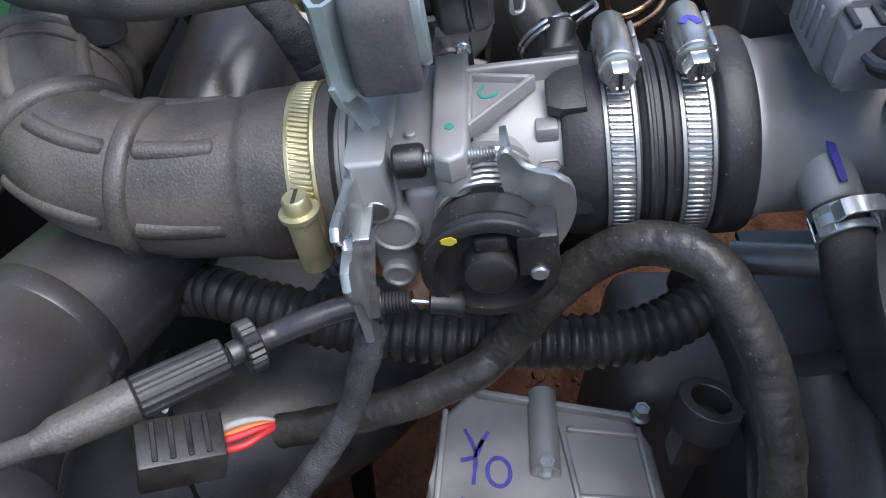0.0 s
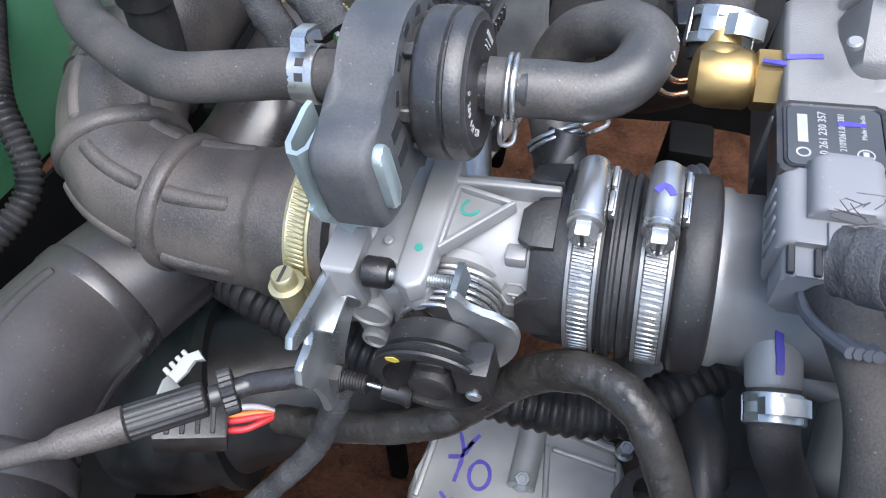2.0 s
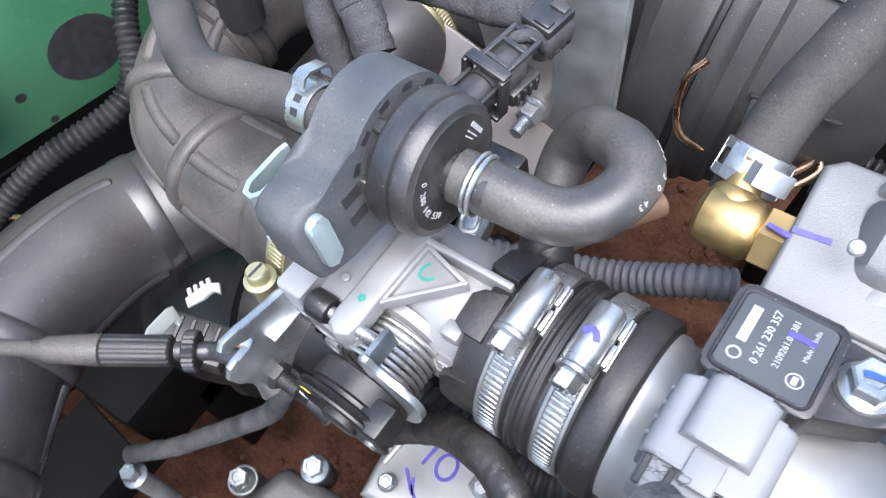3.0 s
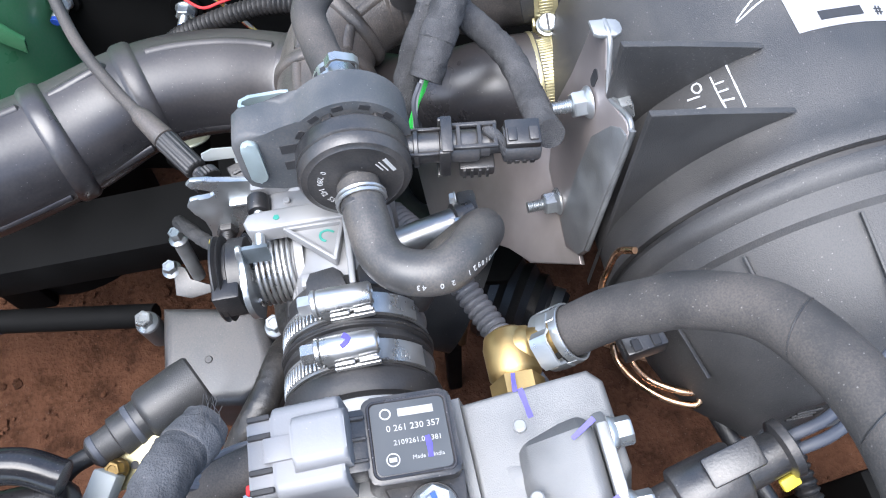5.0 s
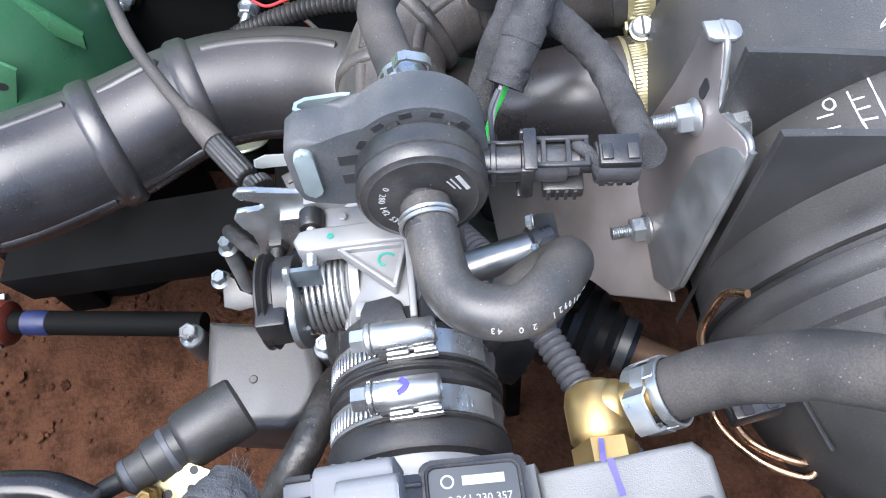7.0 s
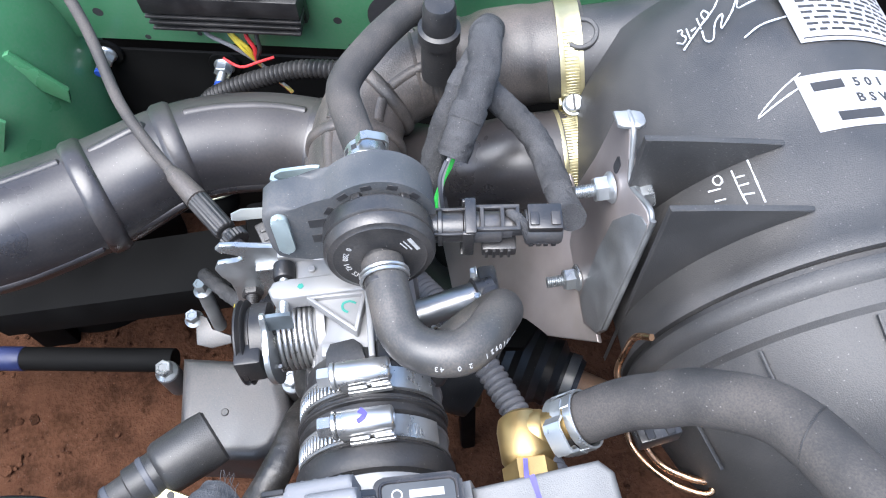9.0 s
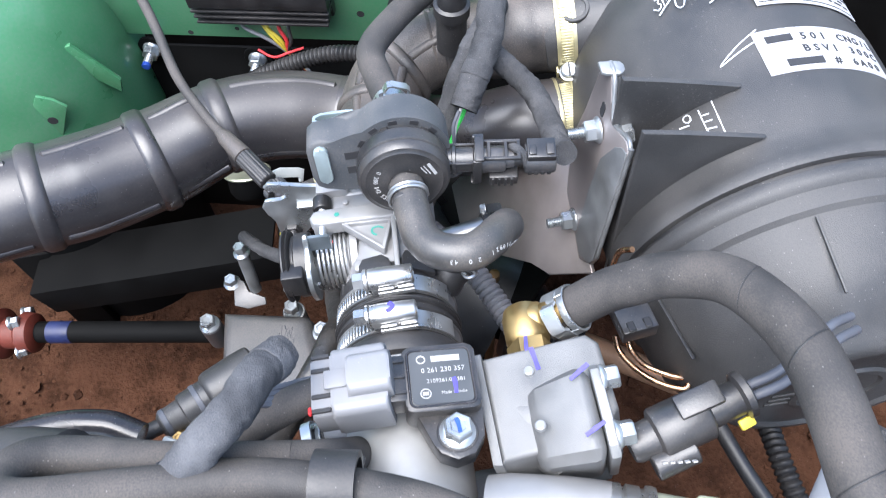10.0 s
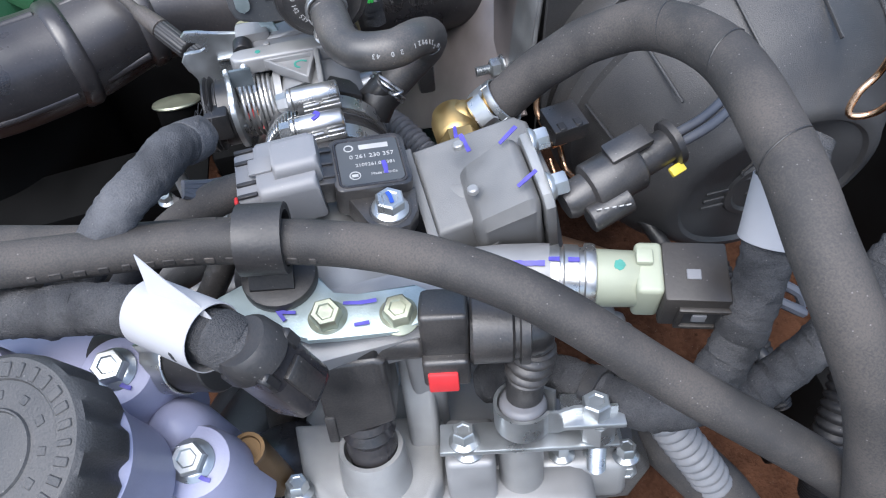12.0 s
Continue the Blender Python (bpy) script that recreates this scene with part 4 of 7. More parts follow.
    outline = [(p.x, p.y) for p in spline([(x, z, 0) for x, z in outline] + [(9, -5, 0)], 1.6)[:-1]]
    prism(bm, outline, 2.4, Matrix.Translation((0.5, -38.4, 0)) @ XZ, 0.6, 1)
    path = [(21.4, -40.6, 28.6), (21.4, -37, 28.8), (21.4, -33, 28.8), (21.4, -29.5, 28.6), (21.4, -28, 28.3)]
    part("stop_lever", bm, ZINC, t, "bright zinc stop lever")
    bm = NB()
    band(bm, path, 8.5, 1.9, (0.1, 0, -1))
    part("lever_flag", bm, FLAG_ZINC, t, "small blue-grey zinc flag beside the spring")
    bm = NB()
    sz = 5.0
    lathe(bm, (sx, -40.6, sz), (sx, -60, sz), [(0, 14), (0.6, 16.6), (7.5, 16.8), (8.2, 15.6), (9.5, 15.4), (10, 18), (10.6, 18.8), (11.8, 17.2), (13, 18.8), (13.8, 18.6), (14.2, 18), (14.2, 15.2), (9.5, 14.6), (9.5, 7.6), (15.4, 7), (16, 6), (16, 0.4)], 56)
    wheel = part("cable_wheel", bm, BLACK, t, "black plastic cable wheel with a yellow dab")
    bm = NB()
    box(bm, (sx + 13, -49.4, sz + 5), (11, 11.5, 15), 1.2, 2)
    part("cable_stop_block", bm, BLACK, wheel)
    bm = NB()
    cyl(bm, (sx + 13, -54, sz - 1), (sx + 13, -56.2, sz - 1), 2.5, n=18)
    part("cable_nipple", bm, ZINC, wheel)
    bm = NB()
    box(bm, (sx + 1, -51.5, sz + 9), (9, 5, 5), 1, 2)
    part("wheel_spoke", bm, BLACK, wheel)
    part("yellow_dab", NBdot((sx - 9.4, -54.95, sz + 13.6), 1.4, (0, -1, 0), 1.5), YELLOW, wheel)
    # cable bracket plate
    bm = NB()
    outline = [(-24, 27), (-34, 25), (-44, 27), (-53, 31), (-60, 32), (-62.5, 29.5), (-61, 26.5), (-55, 25.5), (-51.5, 23.5), (-51.5, 20.5), (-55, 18.5), (-60, 20), (-64, 19.5), (-66.5, 15), (-65, 9), (-61, 4), (-61.5, -4), (-63, -11), (-58, -14.5), (-50, -12), (-45, -4), (-36, 0), (-26, 1)]
    prism(bm, outline, 2.8, Matrix.Translation((-22.5, 0, 0)) @ YZ, 0.9, 2)
    box(bm, (-20, -41, 14), (6, 14, 1.8), 0.6, 2)
    part("cable_bracket", bm, ZINC, t, "zinc steel cable bracket with hooked slots")
    bm = NB()
    hexhead(bm, (-22, -54, -5), (-17, -54, -5), 9, 0, False)
    thread(bm, (-27, -54, -5), (-8, -54, -5), 3.2, 1.0)
    part("cable_nut", bm, BLACK, t, "black cable adjuster nut")
    bm = NB()
    cyl(bm, (-9, -54, -5), (5, -54, -8), 0.8, n=10, bev=0)
    part("inner_cable", bm, ZINC, t)
    bm = NB()
    lathe(bm, (-4, -54, -6), (6, -54, -8), [(0, 2.6), (0.6, 3.4), (7, 3.4), (9, 4.2), (10, 3.6)], 20)
    part("cable_ferrule", bm, BLACK, t)
    # side pipe with a black end sensor
    bm = NB()
    cyl(bm, (9, 18, 0), (1, 52, 0), 6.6, n=32, bev=0.8)
    part("side_pipe", bm, ALU_SMOOTH, t)
    bm = NB()
    cyl(bm, (1.5, 50, 0), (-1, 60, 0), 8.5, n=32, bev=1)
    box(bm, (0, 57, -2), (20, 9, 20), 2, 2)
    part("position_sensor", bm, PLASTIC, t, "black sensor on the side pipe")
    for du in (-7, 7):
        bm = NB()
        hexhead(bm, (du, 52.5, 6), (du, 49.5, 6), 5, 6.5)
        part("sensor_screw", bm, ZINC, t)
    # hose spigot at the back
    bm = NB()
    cyl(bm, (36, 18, 8), (40, 34, 24), 6.2, n=24)
    part("hose_spigot", bm, PLASTIC, t)
    return t


def NBdot(c, r, normal=(0, 0, 1), wide=1.0):
    """A small flat dab of paint."""
    bm = NB()
    m = plane_at(c, normal, (1, 0, 0))
    prism(bm, [(r * wide * (1 + 0.12 * math.sin(3 * k)) * math.cos(2 * math.pi * k / 16), r * (1 + 0.12 * math.cos(2 * k)) * math.sin(2 * math.pi * k / 16)) for k in range(16)], 0.25, m, 0)
    return bm


throttle_body()


def worm_clamp(u, material, r, tip, label, dab=False, teeth=(98, 250)):
    """A worm-drive clamp round the throttle axis; tip: angle of the screw housing."""
    m = TB @ Matrix.Translation((u * MM, 0, 0)) @ Matrix.Rotation(radians(tip), 4, "X")
    t = thing("hose_clamp", m, label, "hose clamp", group="hose clamps")
    bm = NB()
    prof = [(0, r - 0.9), (0, r + 0.15), (1.0, r + 0.2), (1.4, r - 0.55), (7.6, r - 0.55), (8.0, r + 0.2), (9, r + 0.15), (9, r - 0.9), (0, r - 0.9)]
    lathe(bm, (-4.5, 0, 0), (4.5, 0, 0), prof, 72, cap=False)
    bmesh.ops.remove_doubles(bm, verts=bm.verts, dist=1e-4)
    # band coloured dull so the gaps between bright teeth read as shaded
    part("band", bm, DARKENED_STEEL, t)
    bm = NB()
    a = teeth[0]
    while a < teeth[1]:
        box(bm, (0, 0, 0), (6.4, 1.15, 1.0), 0.3, 1, m=Matrix.Rotation(radians(a - tip), 4, "X") @ Matrix.Translation((0, r - 0.15, 0)) @ Matrix.Rotation(radians(90), 4, "X") @ Matrix.Rotation(radians(6), 4, "Z"))
        a += 3.9
    a = 40.0
    while a < 72:
        box(bm, (0, 0, 0), (6.0, 0.95, 0.8), 0.25, 1, m=Matrix.Rotation(radians(a - tip), 4, "X") @ Matrix.Translation((0, r + 0.9, 0)) @ Matrix.Rotation(radians(90), 4, "X") @ Matrix.Rotation(radians(6), 4, "Z"))
        a += 3.4
    ob = part("band_teeth", bm, material, t)
    ob["kind"] = "stuff"
    bm = NB()
    arc = [Matrix.Rotation(radians(k * 4), 4, "X") @ Vector((0, 0, r + 0.9)) for k in range(-15, 0)]
    band(bm, arc, 9, 0.8, (1, 0, 0))
    part("band_tail", bm, material, t)
    h = r + 5.2
    bm = NB()
    lathe(bm, (0, -8, h), (0, 13, h), [(0, 4.6), (0.5, 5.1), (5, 5.2), (20, 4.7), (20.6, 4.3), (21, 3.6), (20.2, 3.2), (19, 3), (19, 0.3)], 32)
    box(bm, (0, 2.5, r + 2.2), (10.2, 19, 4.4), 0.7, 2)
    housing = part("screw_housing", bm, material, t)
    bm = NB()
    for y in (-1, 8):
        box(bm, (6.2, y + 1.0, r + 2.6), (1.6, 7.5, 5.6), 0.6, 2)
    box(bm, (6.8, 4.5, r + 2.2), (1.4, 17, 2.6), 0.5, 2)
    part("saddle_clip", bm, material, t)
    bm = NB()
    lathe(bm, (0, -8, h), (0, -10.5, h), [(0, 4.4), (0.4, 5.3), (1.6, 5.3), (2.4, 4)], 28)
    hexhead(bm, (0, -10, h), (0, -15, h), 7.2, 0)
    part("screw_head", bm, material, housing)
    bm = NB()
    box(bm, (0, -14.9, h), (1.1, 0.6, 6), 0.1, 1)
    part("screw_slot", bm, PLASTIC, housing)
    if dab:
        bm = NB()
        bump_stroke(bm, [(-2.4, 1, h + 4.7), (-0.5, 3, h + 5.0), (1.2, 2, h + 5.0), (2.2, 0, h + 4.8)], 2.4, 0.3)
        part("blue_dab", bm, BLUE_INK, housing)
    return t


worm_clamp(53.2, CHROME, 29.6, 3, "bright steel worm-drive hose clamp on the rubber connector")
worm_clamp(73.8, CHROME, 30.0, 3, "bright steel worm-drive hose clamp with a blue dab", dab=True)


def gold_clamp():
    m = TB @ Matrix.Translation((-39 * MM, 0, 0)) @ Matrix.Rotation(radians(86), 4, "X")
    t = thing("hose_clamp", m, "yellow zinc worm-drive hose clamp with a slotted screw on the elbow", "hose clamp", group="hose clamps")
    r = 29.0
    bm = NB()
    prof = [(0, r - 0.9), (0, r + 0.1), (1.0, r + 0.15), (1.4, r - 0.15), (7.6, r - 0.15), (8.0, r + 0.15), (9, r + 0.1), (9, r - 0.9), (0, r - 0.9)]
    lathe(bm, (-4.5, 0, 0), (4.5, 0, 0), prof, 72, cap=False)
    bmesh.ops.remove_doubles(bm, verts=bm.verts, dist=1e-4)
    part("band", bm, GOLD, t)
    bm = NB()
    for k in range(26):
        a = radians(-76 - 3.4 * k + 90)
        box(bm, (0, 0, 0), (6.4, 1.3, 0.7), 0.25, 1, m=Matrix.Rotation(a + radians(52), 4, "X") @ Matrix.Translation((0, r + 0.1, 0)) @ Matrix.Rotation(radians(90), 4, "X") @ Matrix.Rotation(radians(12), 4, "Z"))
    ob = part("band_teeth", bm, GOLD, t)
    ob["kind"] = "stuff"
    h = r + 5
    bm = NB()
    cyl(bm, (0, -10, h), (0, 10, h), 4.6, n=26, bev=0.8)
    box(bm, (0, 0, r + 1.8), (9.6, 20, 4), 0.7, 2)
    housing = part("screw_housing", bm, GOLD, t)
    bm = NB()
    lathe(bm, (0, 10, h), (0, 17, h), [(0, 4.4), (0.5, 6.0), (1.8, 6.0), (2.2, 4.2), (6.2, 4.0), (6.9, 3.4), (6.9, 0.3)], 28)
    part("screw_head", bm, GOLD, housing)
    bm = NB()
    box(bm, (0, 16.8, h), (1.2, 0.6, 6.6), 0.1, 1)
    part("screw_slot", bm, PLASTIC, housing)


gold_clamp()


def connector_hose():
    t = thing("rubber_connector", TB, "black rubber connector hose between throttle body and manifold", "rubber connector")
    bm = NB()
    lathe(bm, (37, 0, 0), (97, 0, 0), [(0, 24.2), (0.4, 26.6), (2, 27.6), (10, 28.4), (21.5, 28.4), (22.3, 29.6), (24, 30.2), (25.4, 30.2), (26, 28.8), (27.4, 28.8), (28, 30.0), (29.6, 30.0), (30.6, 28.6), (42, 28.8), (43.2, 30.8), (44.5, 31.4), (51, 31.4), (52.6, 30.6), (53.6, 28)], 64)
    part("sleeve", bm, RUBBER, t)
    for v, w, a in ((-6, 26.5, 12), (-25.5, 6, 77), (14, 25, -28)):
        bm = NB()
        pts = [(-5, -7), (-5, 3), (-2, 6), (6, 8), (6, -9), (-1, -9)]
        m = Matrix.Translation((38.5, v, w)) @ Matrix.Rotation(radians(a), 4, "X") @ Matrix.Translation((0, 0, -3))
        prism(bm, pts, 4.4, m, 0.8, 2)
        part("end_lug", bm, RUBBER, t)
    bm = NB()
    ring(bm, (60.2, 0, 0), (61.6, 0, 0), 30.9, 28, 64)
    part("moulded_rib", bm, RUBBER, t)
    return t


connector_hose()

# ---- purge valve ----
PV = axes((0.0015, 0.183, 0.5265), x=AXIS)


def purge_valve():
    t = thing("purge_valve", PV, "round black plastic purge valve with white printed numbers", "solenoid valve")
    bm = NB()
    lathe(bm, (-30, 0, 0), (14, 0, 0), [(0, 13), (16, 16.2), (24, 17), (25, 20), (26, 21.3), (27, 21.6), (33, 21.6), (33.6, 20.6), (34.2, 20.6), (34.8, 21.6), (37.5, 21.4), (39.2, 20.2), (39.6, 18.5), (40, 17.9), (39.7, 17.2), (39.7, 9), (40.2, 8)], 64)
    part("body", bm, PLASTIC, t)
    bm = NB()
    cyl(bm, (8, 0, 0), (24, 0, 0), 6.6, n=28)
    part("outlet_spout", bm, PLASTIC, t)
    for a in (20, 75, 130, 185, 240, 320):
        bm = NB()
        box(bm, (-7.5, 0, 18.4), (6, 4, 2.6), 0.5, 1, m=Matrix.Rotation(radians(a), 4, "X"))
        part("grip_lug", bm, PLASTIC, t)
    # numbers round the face
    word = "0 280 142 539"
    for k, ch in enumerate(word):
        if ch == " ":
            continue
        a = radians(146 + k * 6.8)
        pos = Vector((9.75, 13.4 * math.cos(a), 13.4 * math.sin(a)))
        m = plane_at(pos, (1, 0, 0), (0, -math.sin(a), math.cos(a)))
        letters("printed_digit", ch, 3.1, m, PRINT, t)
    for k, (w, h, r0) in enumerate(((7.5, 1.5, 14.6), (6.0, 0.5, 12.4), (4.5, 0.5, 11.0))):
        bm = NB()
        a = radians(25 + 3 * k)
        m = plane_at((9.72, r0 * math.cos(a), r0 * math.sin(a)), (1, 0, 0), (0, -math.sin(a), math.cos(a)))
        box(bm, (0, 0, 0.08), (w, h, 0.16), 0, m=m)
        part("printed_bar", bm, PRINT, t)
    return t


purge_valve()


def valve_plug():
    m = axes((-0.003, 0.203, 0.521), x=(0.15, 1, -0.02))
    t = thing("valve_plug", m, "black latched wiring plug pushed onto the purge valve", "wiring plug")
    bm = NB()
    cyl(bm, (-4, 0, 0), (14, 0, 0), 6.0, n=28)
    ring(bm, (3.5, 0, 0), (5.5, 0, 0), 7.4, 5.5, 28, 0.3)
    for s in (-1, 1):
        box(bm, (8, s * 5.6, 4.0), (14, 1.4, 1.6), 0.3, 1)
    part("valve_socket", bm, PLASTIC, t)
    bm = NB()
    for s in (-1, 1):
        box(bm, (15.5 + s * 1.0, 0, s * 8.6), (4.4, 16, 1.9), 0.6, 2)
        box(bm, (15.5, s * 7.4, 0), (4.4, 1.9, 17), 0.6, 2)
    part("latch_collar", bm, PLASTIC, t)
    bm = NB()
    lathe(bm, (14, 0, 0), (33, 0, 0), [(0, 6.3), (14, 6.3), (15, 5.6), (15.2, 4.6), (19, 4.4), (19, 1)], 32)
    part("shell", bm, BOX_GREY, t)
    for s in (-1, 1):
        bm = NB()
        box(bm, (27, s * 5.0, 6.8), (18, 1.8, 1.8), 0.4, 1)
        part("latch_rail", bm, PLASTIC, t)
    for x in (21, 29, 35):
        bm = NB()
        box(bm, (x, 0, 6.9), (1.8, 10, 1.4), 0.3, 1)
        part("latch_bar", bm, PLASTIC, t)
    bm = NB()
    box(bm, (28, -3, -8), (14, 9, 6), 1, 2)
    part("lock_slide", bm, PLASTIC, t)
    for k in range(4):
        bm = NB()
        box(bm, (23 + 3 * k, -7.8, -8), (1.3, 1.2, 5.4), 0.2, 1)
        part("lock_ridge", bm, PLASTIC, t)
    bm = NB()
    cyl(bm, (28, 0, 0), (42, 0, 0), 3.7, n=24)
    part("seal_tube", bm, RUBBER, t)
    bm = NB()
    tube(bm, [(32, 4, 4), (35, 0, 6.5), (38, -3, 4), (40, -5, -1), (42, -4, -4)], 2.2, n=12)
    part("wire_wrap", bm, TAPE, t)
    bm = NB()
    lathe(bm, (38, 0, -0.5), (53, 0, -0.5), [(0, 5), (0.3, 6.6), (1, 7.1), (13.6, 7.1), (14.6, 6.4), (15, 5), (15, 1)], 36)
    end = part("end_housing", bm, BOX_GREY, t)
    bm = NB()
    box(bm, (45.6, 0, 6.2), (13.5, 11.5, 3.6), 0.7, 2)
    part("hinge_block", bm, PLASTIC, end)
    for x in (41.4, 49.6):
        bm = NB()
        box(bm, (x, -1.5, 8.3), (3.6, 6, 1.4), 0.5, 2)
        part("hinge_lug", bm, PLASTIC, end)
    for k in range(4):
        bm = NB()
        box(bm, (40.5 + 3.0 * k, -6.7, -3.0), (2, 0.8, 2.4), 0.2, 1)
        part("moulded_bar", bm, PLASTIC, end)
    return t


valve_plug()


def valve_holder():
    t = thing("valve_holder", PV, "slate-grey rubber holder gripping the valve on a zinc bracket", "rubber holder")
    bm = NB()
    # keyhole outline in the plane across the valve: round head, waist and square foot
    pts = [(23.4 * math.cos(radians(a)), 23.4 * math.sin(radians(a))) for a in range(-118, 126, 9)]
    pts += [(-16.5, 17), (-19.5, 14.2), (-24, 13.2), (-30, 13.8), (-36, 14.6), (-40, 14), (-43, 11.4), (-44, 7), (-44, -9), (-42.5, -14.5), (-39, -17), (-30, -18), (-22, -18.6), (-16, -19.5)]
    prism(bm, pts, 17, Matrix.Translation((-25, 0, 0)) @ YZ, 2.6, 4)
    part("rubber_block", bm, HOLDER, t)
    # thin black patches paint the shade of recessed slots onto the block
    for y, z in ((-23, 4), (-23, -5)):
        bm = NB()
        box(bm, (-8.0, y, z), (0.4, 7, 4.6), 0.1, 1)
        part("moulded_pocket", bm, INK_AND_RECESS, t)
    for a in (40, 68, 96, 124, 150):
        bm = NB()
        box(bm, (-8.0, 0, 20.6), (0.4, 4.2, 2.4), 0.1, 1, m=Matrix.Rotation(radians(a - 90), 4, "X"))
        part("moulded_notch", bm, INK_AND_RECESS, t)
    bm = NB()
    prism(bm, rounded(6.5, 22, 3, 6), 3.2, Matrix.Translation((-8.6, -37, 1)) @ YZ, 0.9, 2)
    part("strap_end", bm, ZINC_BLUE, t)
    bm = NB()
    path = [(-25.9, -14, -3), (-26, -32, -3), (-26.6, -37.5, -3), (-28.6, -40, -3), (-31, -39.6, -3), (-32.6, -36.5, -3), (-32.8, -24, -3), (-32.2, -21, -3)]
    band(bm, path, 27, 1.7, (0, 0, 1))
    part("zinc_strap", bm, ZINC_BLUE, t)
    bm = NB()
    path = [(-31, -38, -12), (-30, -37, -18), (-28, -32, -26), (-26, -29, -36), (-24, -28, -42)]
    band(bm, path, 7, 1.8, (0.2, 1, 0))
    part("strap_leg", bm, ZINC_BLUE, t)
    bm = NB()
    lathe(bm, (-22, -28, -43), (-27, -28, -43), [(0, 5), (2, 5.5), (4, 5), (5, 3)], 18)
    part("grommet", bm, RUBBER, t)
    return t


valve_holder()

# ---- intake manifold ----
MF = axes((0.118, 0.200, 0.5185), x=(1, 0, 0.11), up=(0, -0.16, 1))


def manifold():
    t = thing("intake_manifold", WORLD, "grey cast aluminium intake manifold with blue ink marks", "intake manifold")
    bm = NB()
    lathe(bm, TBW(85, 0, 0), TBW(172, 0, 0), [(0, 26), (4, 28), (8, 28), (10, 26.5), (40, 27), (66, 27), (76, 25), (82, 18), (84, 6)], 56)
    part("runner", bm, ALU_DARK, t)
    mm = Matrix.Scale(1000, 4) @ MF @ Matrix.Scale(MM, 4)
    bm = NB()
    prism(bm, [(-20, 2), (-20, 46), (-15, 50), (14, 50), (24, 42), (25, 2)], 52, mm @ Matrix.Translation((0, 0, -52)), 2.2, 4)
    part("top_block", bm, ALU_MAN, t)
    bm = NB()
    prism(bm, [(-23, -2), (25, -2), (26, 2), (-23, 2)], 30, mm @ Matrix.Translation((0, 0, -31)), 0.8, 2)
    part("block_rib", bm, ALU_MAN, t)
    bm = NB()
    lathe(bm, (120, 209, 517.5), (139, 232, 508), [(0, 1.0), (2, 4.0), (8, 8.2), (16, 12.0), (24, 14.4), (29, 14.6), (31, 12)], 36)
    part("blend_swell", bm, ALU_MAN, t)
    # housing with a screwed side cover
    bm = NB()
    outline = [(-17, -24), (-19, 6), (-15, 16), (-4, 20), (15, 22), (19, 18), (20, -24)]
    flat = Matrix(((1, 0, 0, 0), (0, 0, -1, 0), (0, 1, 0, 0), (0, 0, 0, 1)))
    tilt = Matrix.Translation((131, 242, 519)) @ Matrix.Rotation(radians(6), 4, "Y") @ Matrix.Rotation(radians(8), 4, "X")
    for v in prism(bm, outline, 26, None, 5.0, 5):
        slope = max(0.0, (v.co.z - 5) / 21)
        if v.co.y > -10:
            v.co.y -= 11 * slope ** 1.4
        v.co.x *= 1 - 0.12 * slope
    moved(bm, bm.verts[:], tilt @ flat)
    part("sensor_housing", bm, ALU_MAN, t)
    bm = NB()
    prism(bm, outline, 4, tilt @ Matrix.Translation((0, 4.6, 0)) @ flat, 0.9, 2)
    part("side_cover", bm, ALU_DARK, t)
    for x, z in ((-11, 15), (11, 19)):
        bm = NB()
        hexhead(bm, tilt @ Vector((x, 4, z)), tilt @ Vector((x, 11, z)), 8, 11)
        part("cover_bolt", bm, ZINC, t)
    for k, (x, z) in enumerate(((-14, 20), (8, 23.5))):
        bm = NB()
        cyl(bm, tilt @ Vector((x - 5, -22, z - 7)), tilt @ Vector((x - 6, -22, z - 4.5)), 2.2, n=16)
        part("cast_dimple", bm, ALU_DARK, t)
    bm = NB()
    lathe(bm, (154, 194, 507), (167.5, 240.5, 513.5), [(0, 11), (8, 12.5), (30, 13), (42, 12.6), (47, 12.2), (48, 11)], 40)
    part("sensor_boss", bm, ALU, t)
    bm = NB()
    lathe(bm, (104.5, 160, 488), (108.5, 124, 476), [(0, 10.5), (8, 9), (16, 8.2), (29, 7.8), (30, 7), (30, 5.6), (38, 5.4)], 32)
    part("vacuum_spigot", bm, ALU, t)
    bm = NB()
    bump_stroke(bm, [(104.2, 147, 494.0), (104.6, 142, 492.0), (105.6, 137, 489.6), (106.2, 132, 487.6)], 2.6, 0.6, (0.05, -0.3, 0.95))
    part("ink_stroke", bm, BLUE_INK, t)
    def ink(p, q, w):
        bm = NB()
        a, b = mm @ Vector(p), mm @ Vector(q)
        bump_stroke(bm, [a, a.lerp(b, 0.5), b], w, 0.25, mm.to_3x3() @ Vector((0, 0, 1)))
        part("ink_stroke", bm, BLUE_INK, t)
    ink((-19.5, 23, 0.1), (-9, 24, 0.1), 2.2)
    for p, q in (((117, 239.5, 540.8), (121, 232.0, 538.2)), ((140.5, 239.5, 544.0), (143.5, 232.0, 541.2))):
        bm = NB()
        bump_stroke(bm, [p, Vector(p).lerp(Vector(q), 0.5), q], 1.9, 0.4, (-0.1, -0.12, 1))
        part("ink_stroke", bm, BLUE_INK, t)
    bm = NB()
    bump_stroke(bm, [(161, 217, 523.2), (164.5, 226, 524.4), (167.5, 235, 525.4)], 2.4, 0.7, (0.2, -0.15, 1))
    part("ink_stroke", bm, BLUE_INK, t)
    # cast flange under the hose bracket
    bm = NB()
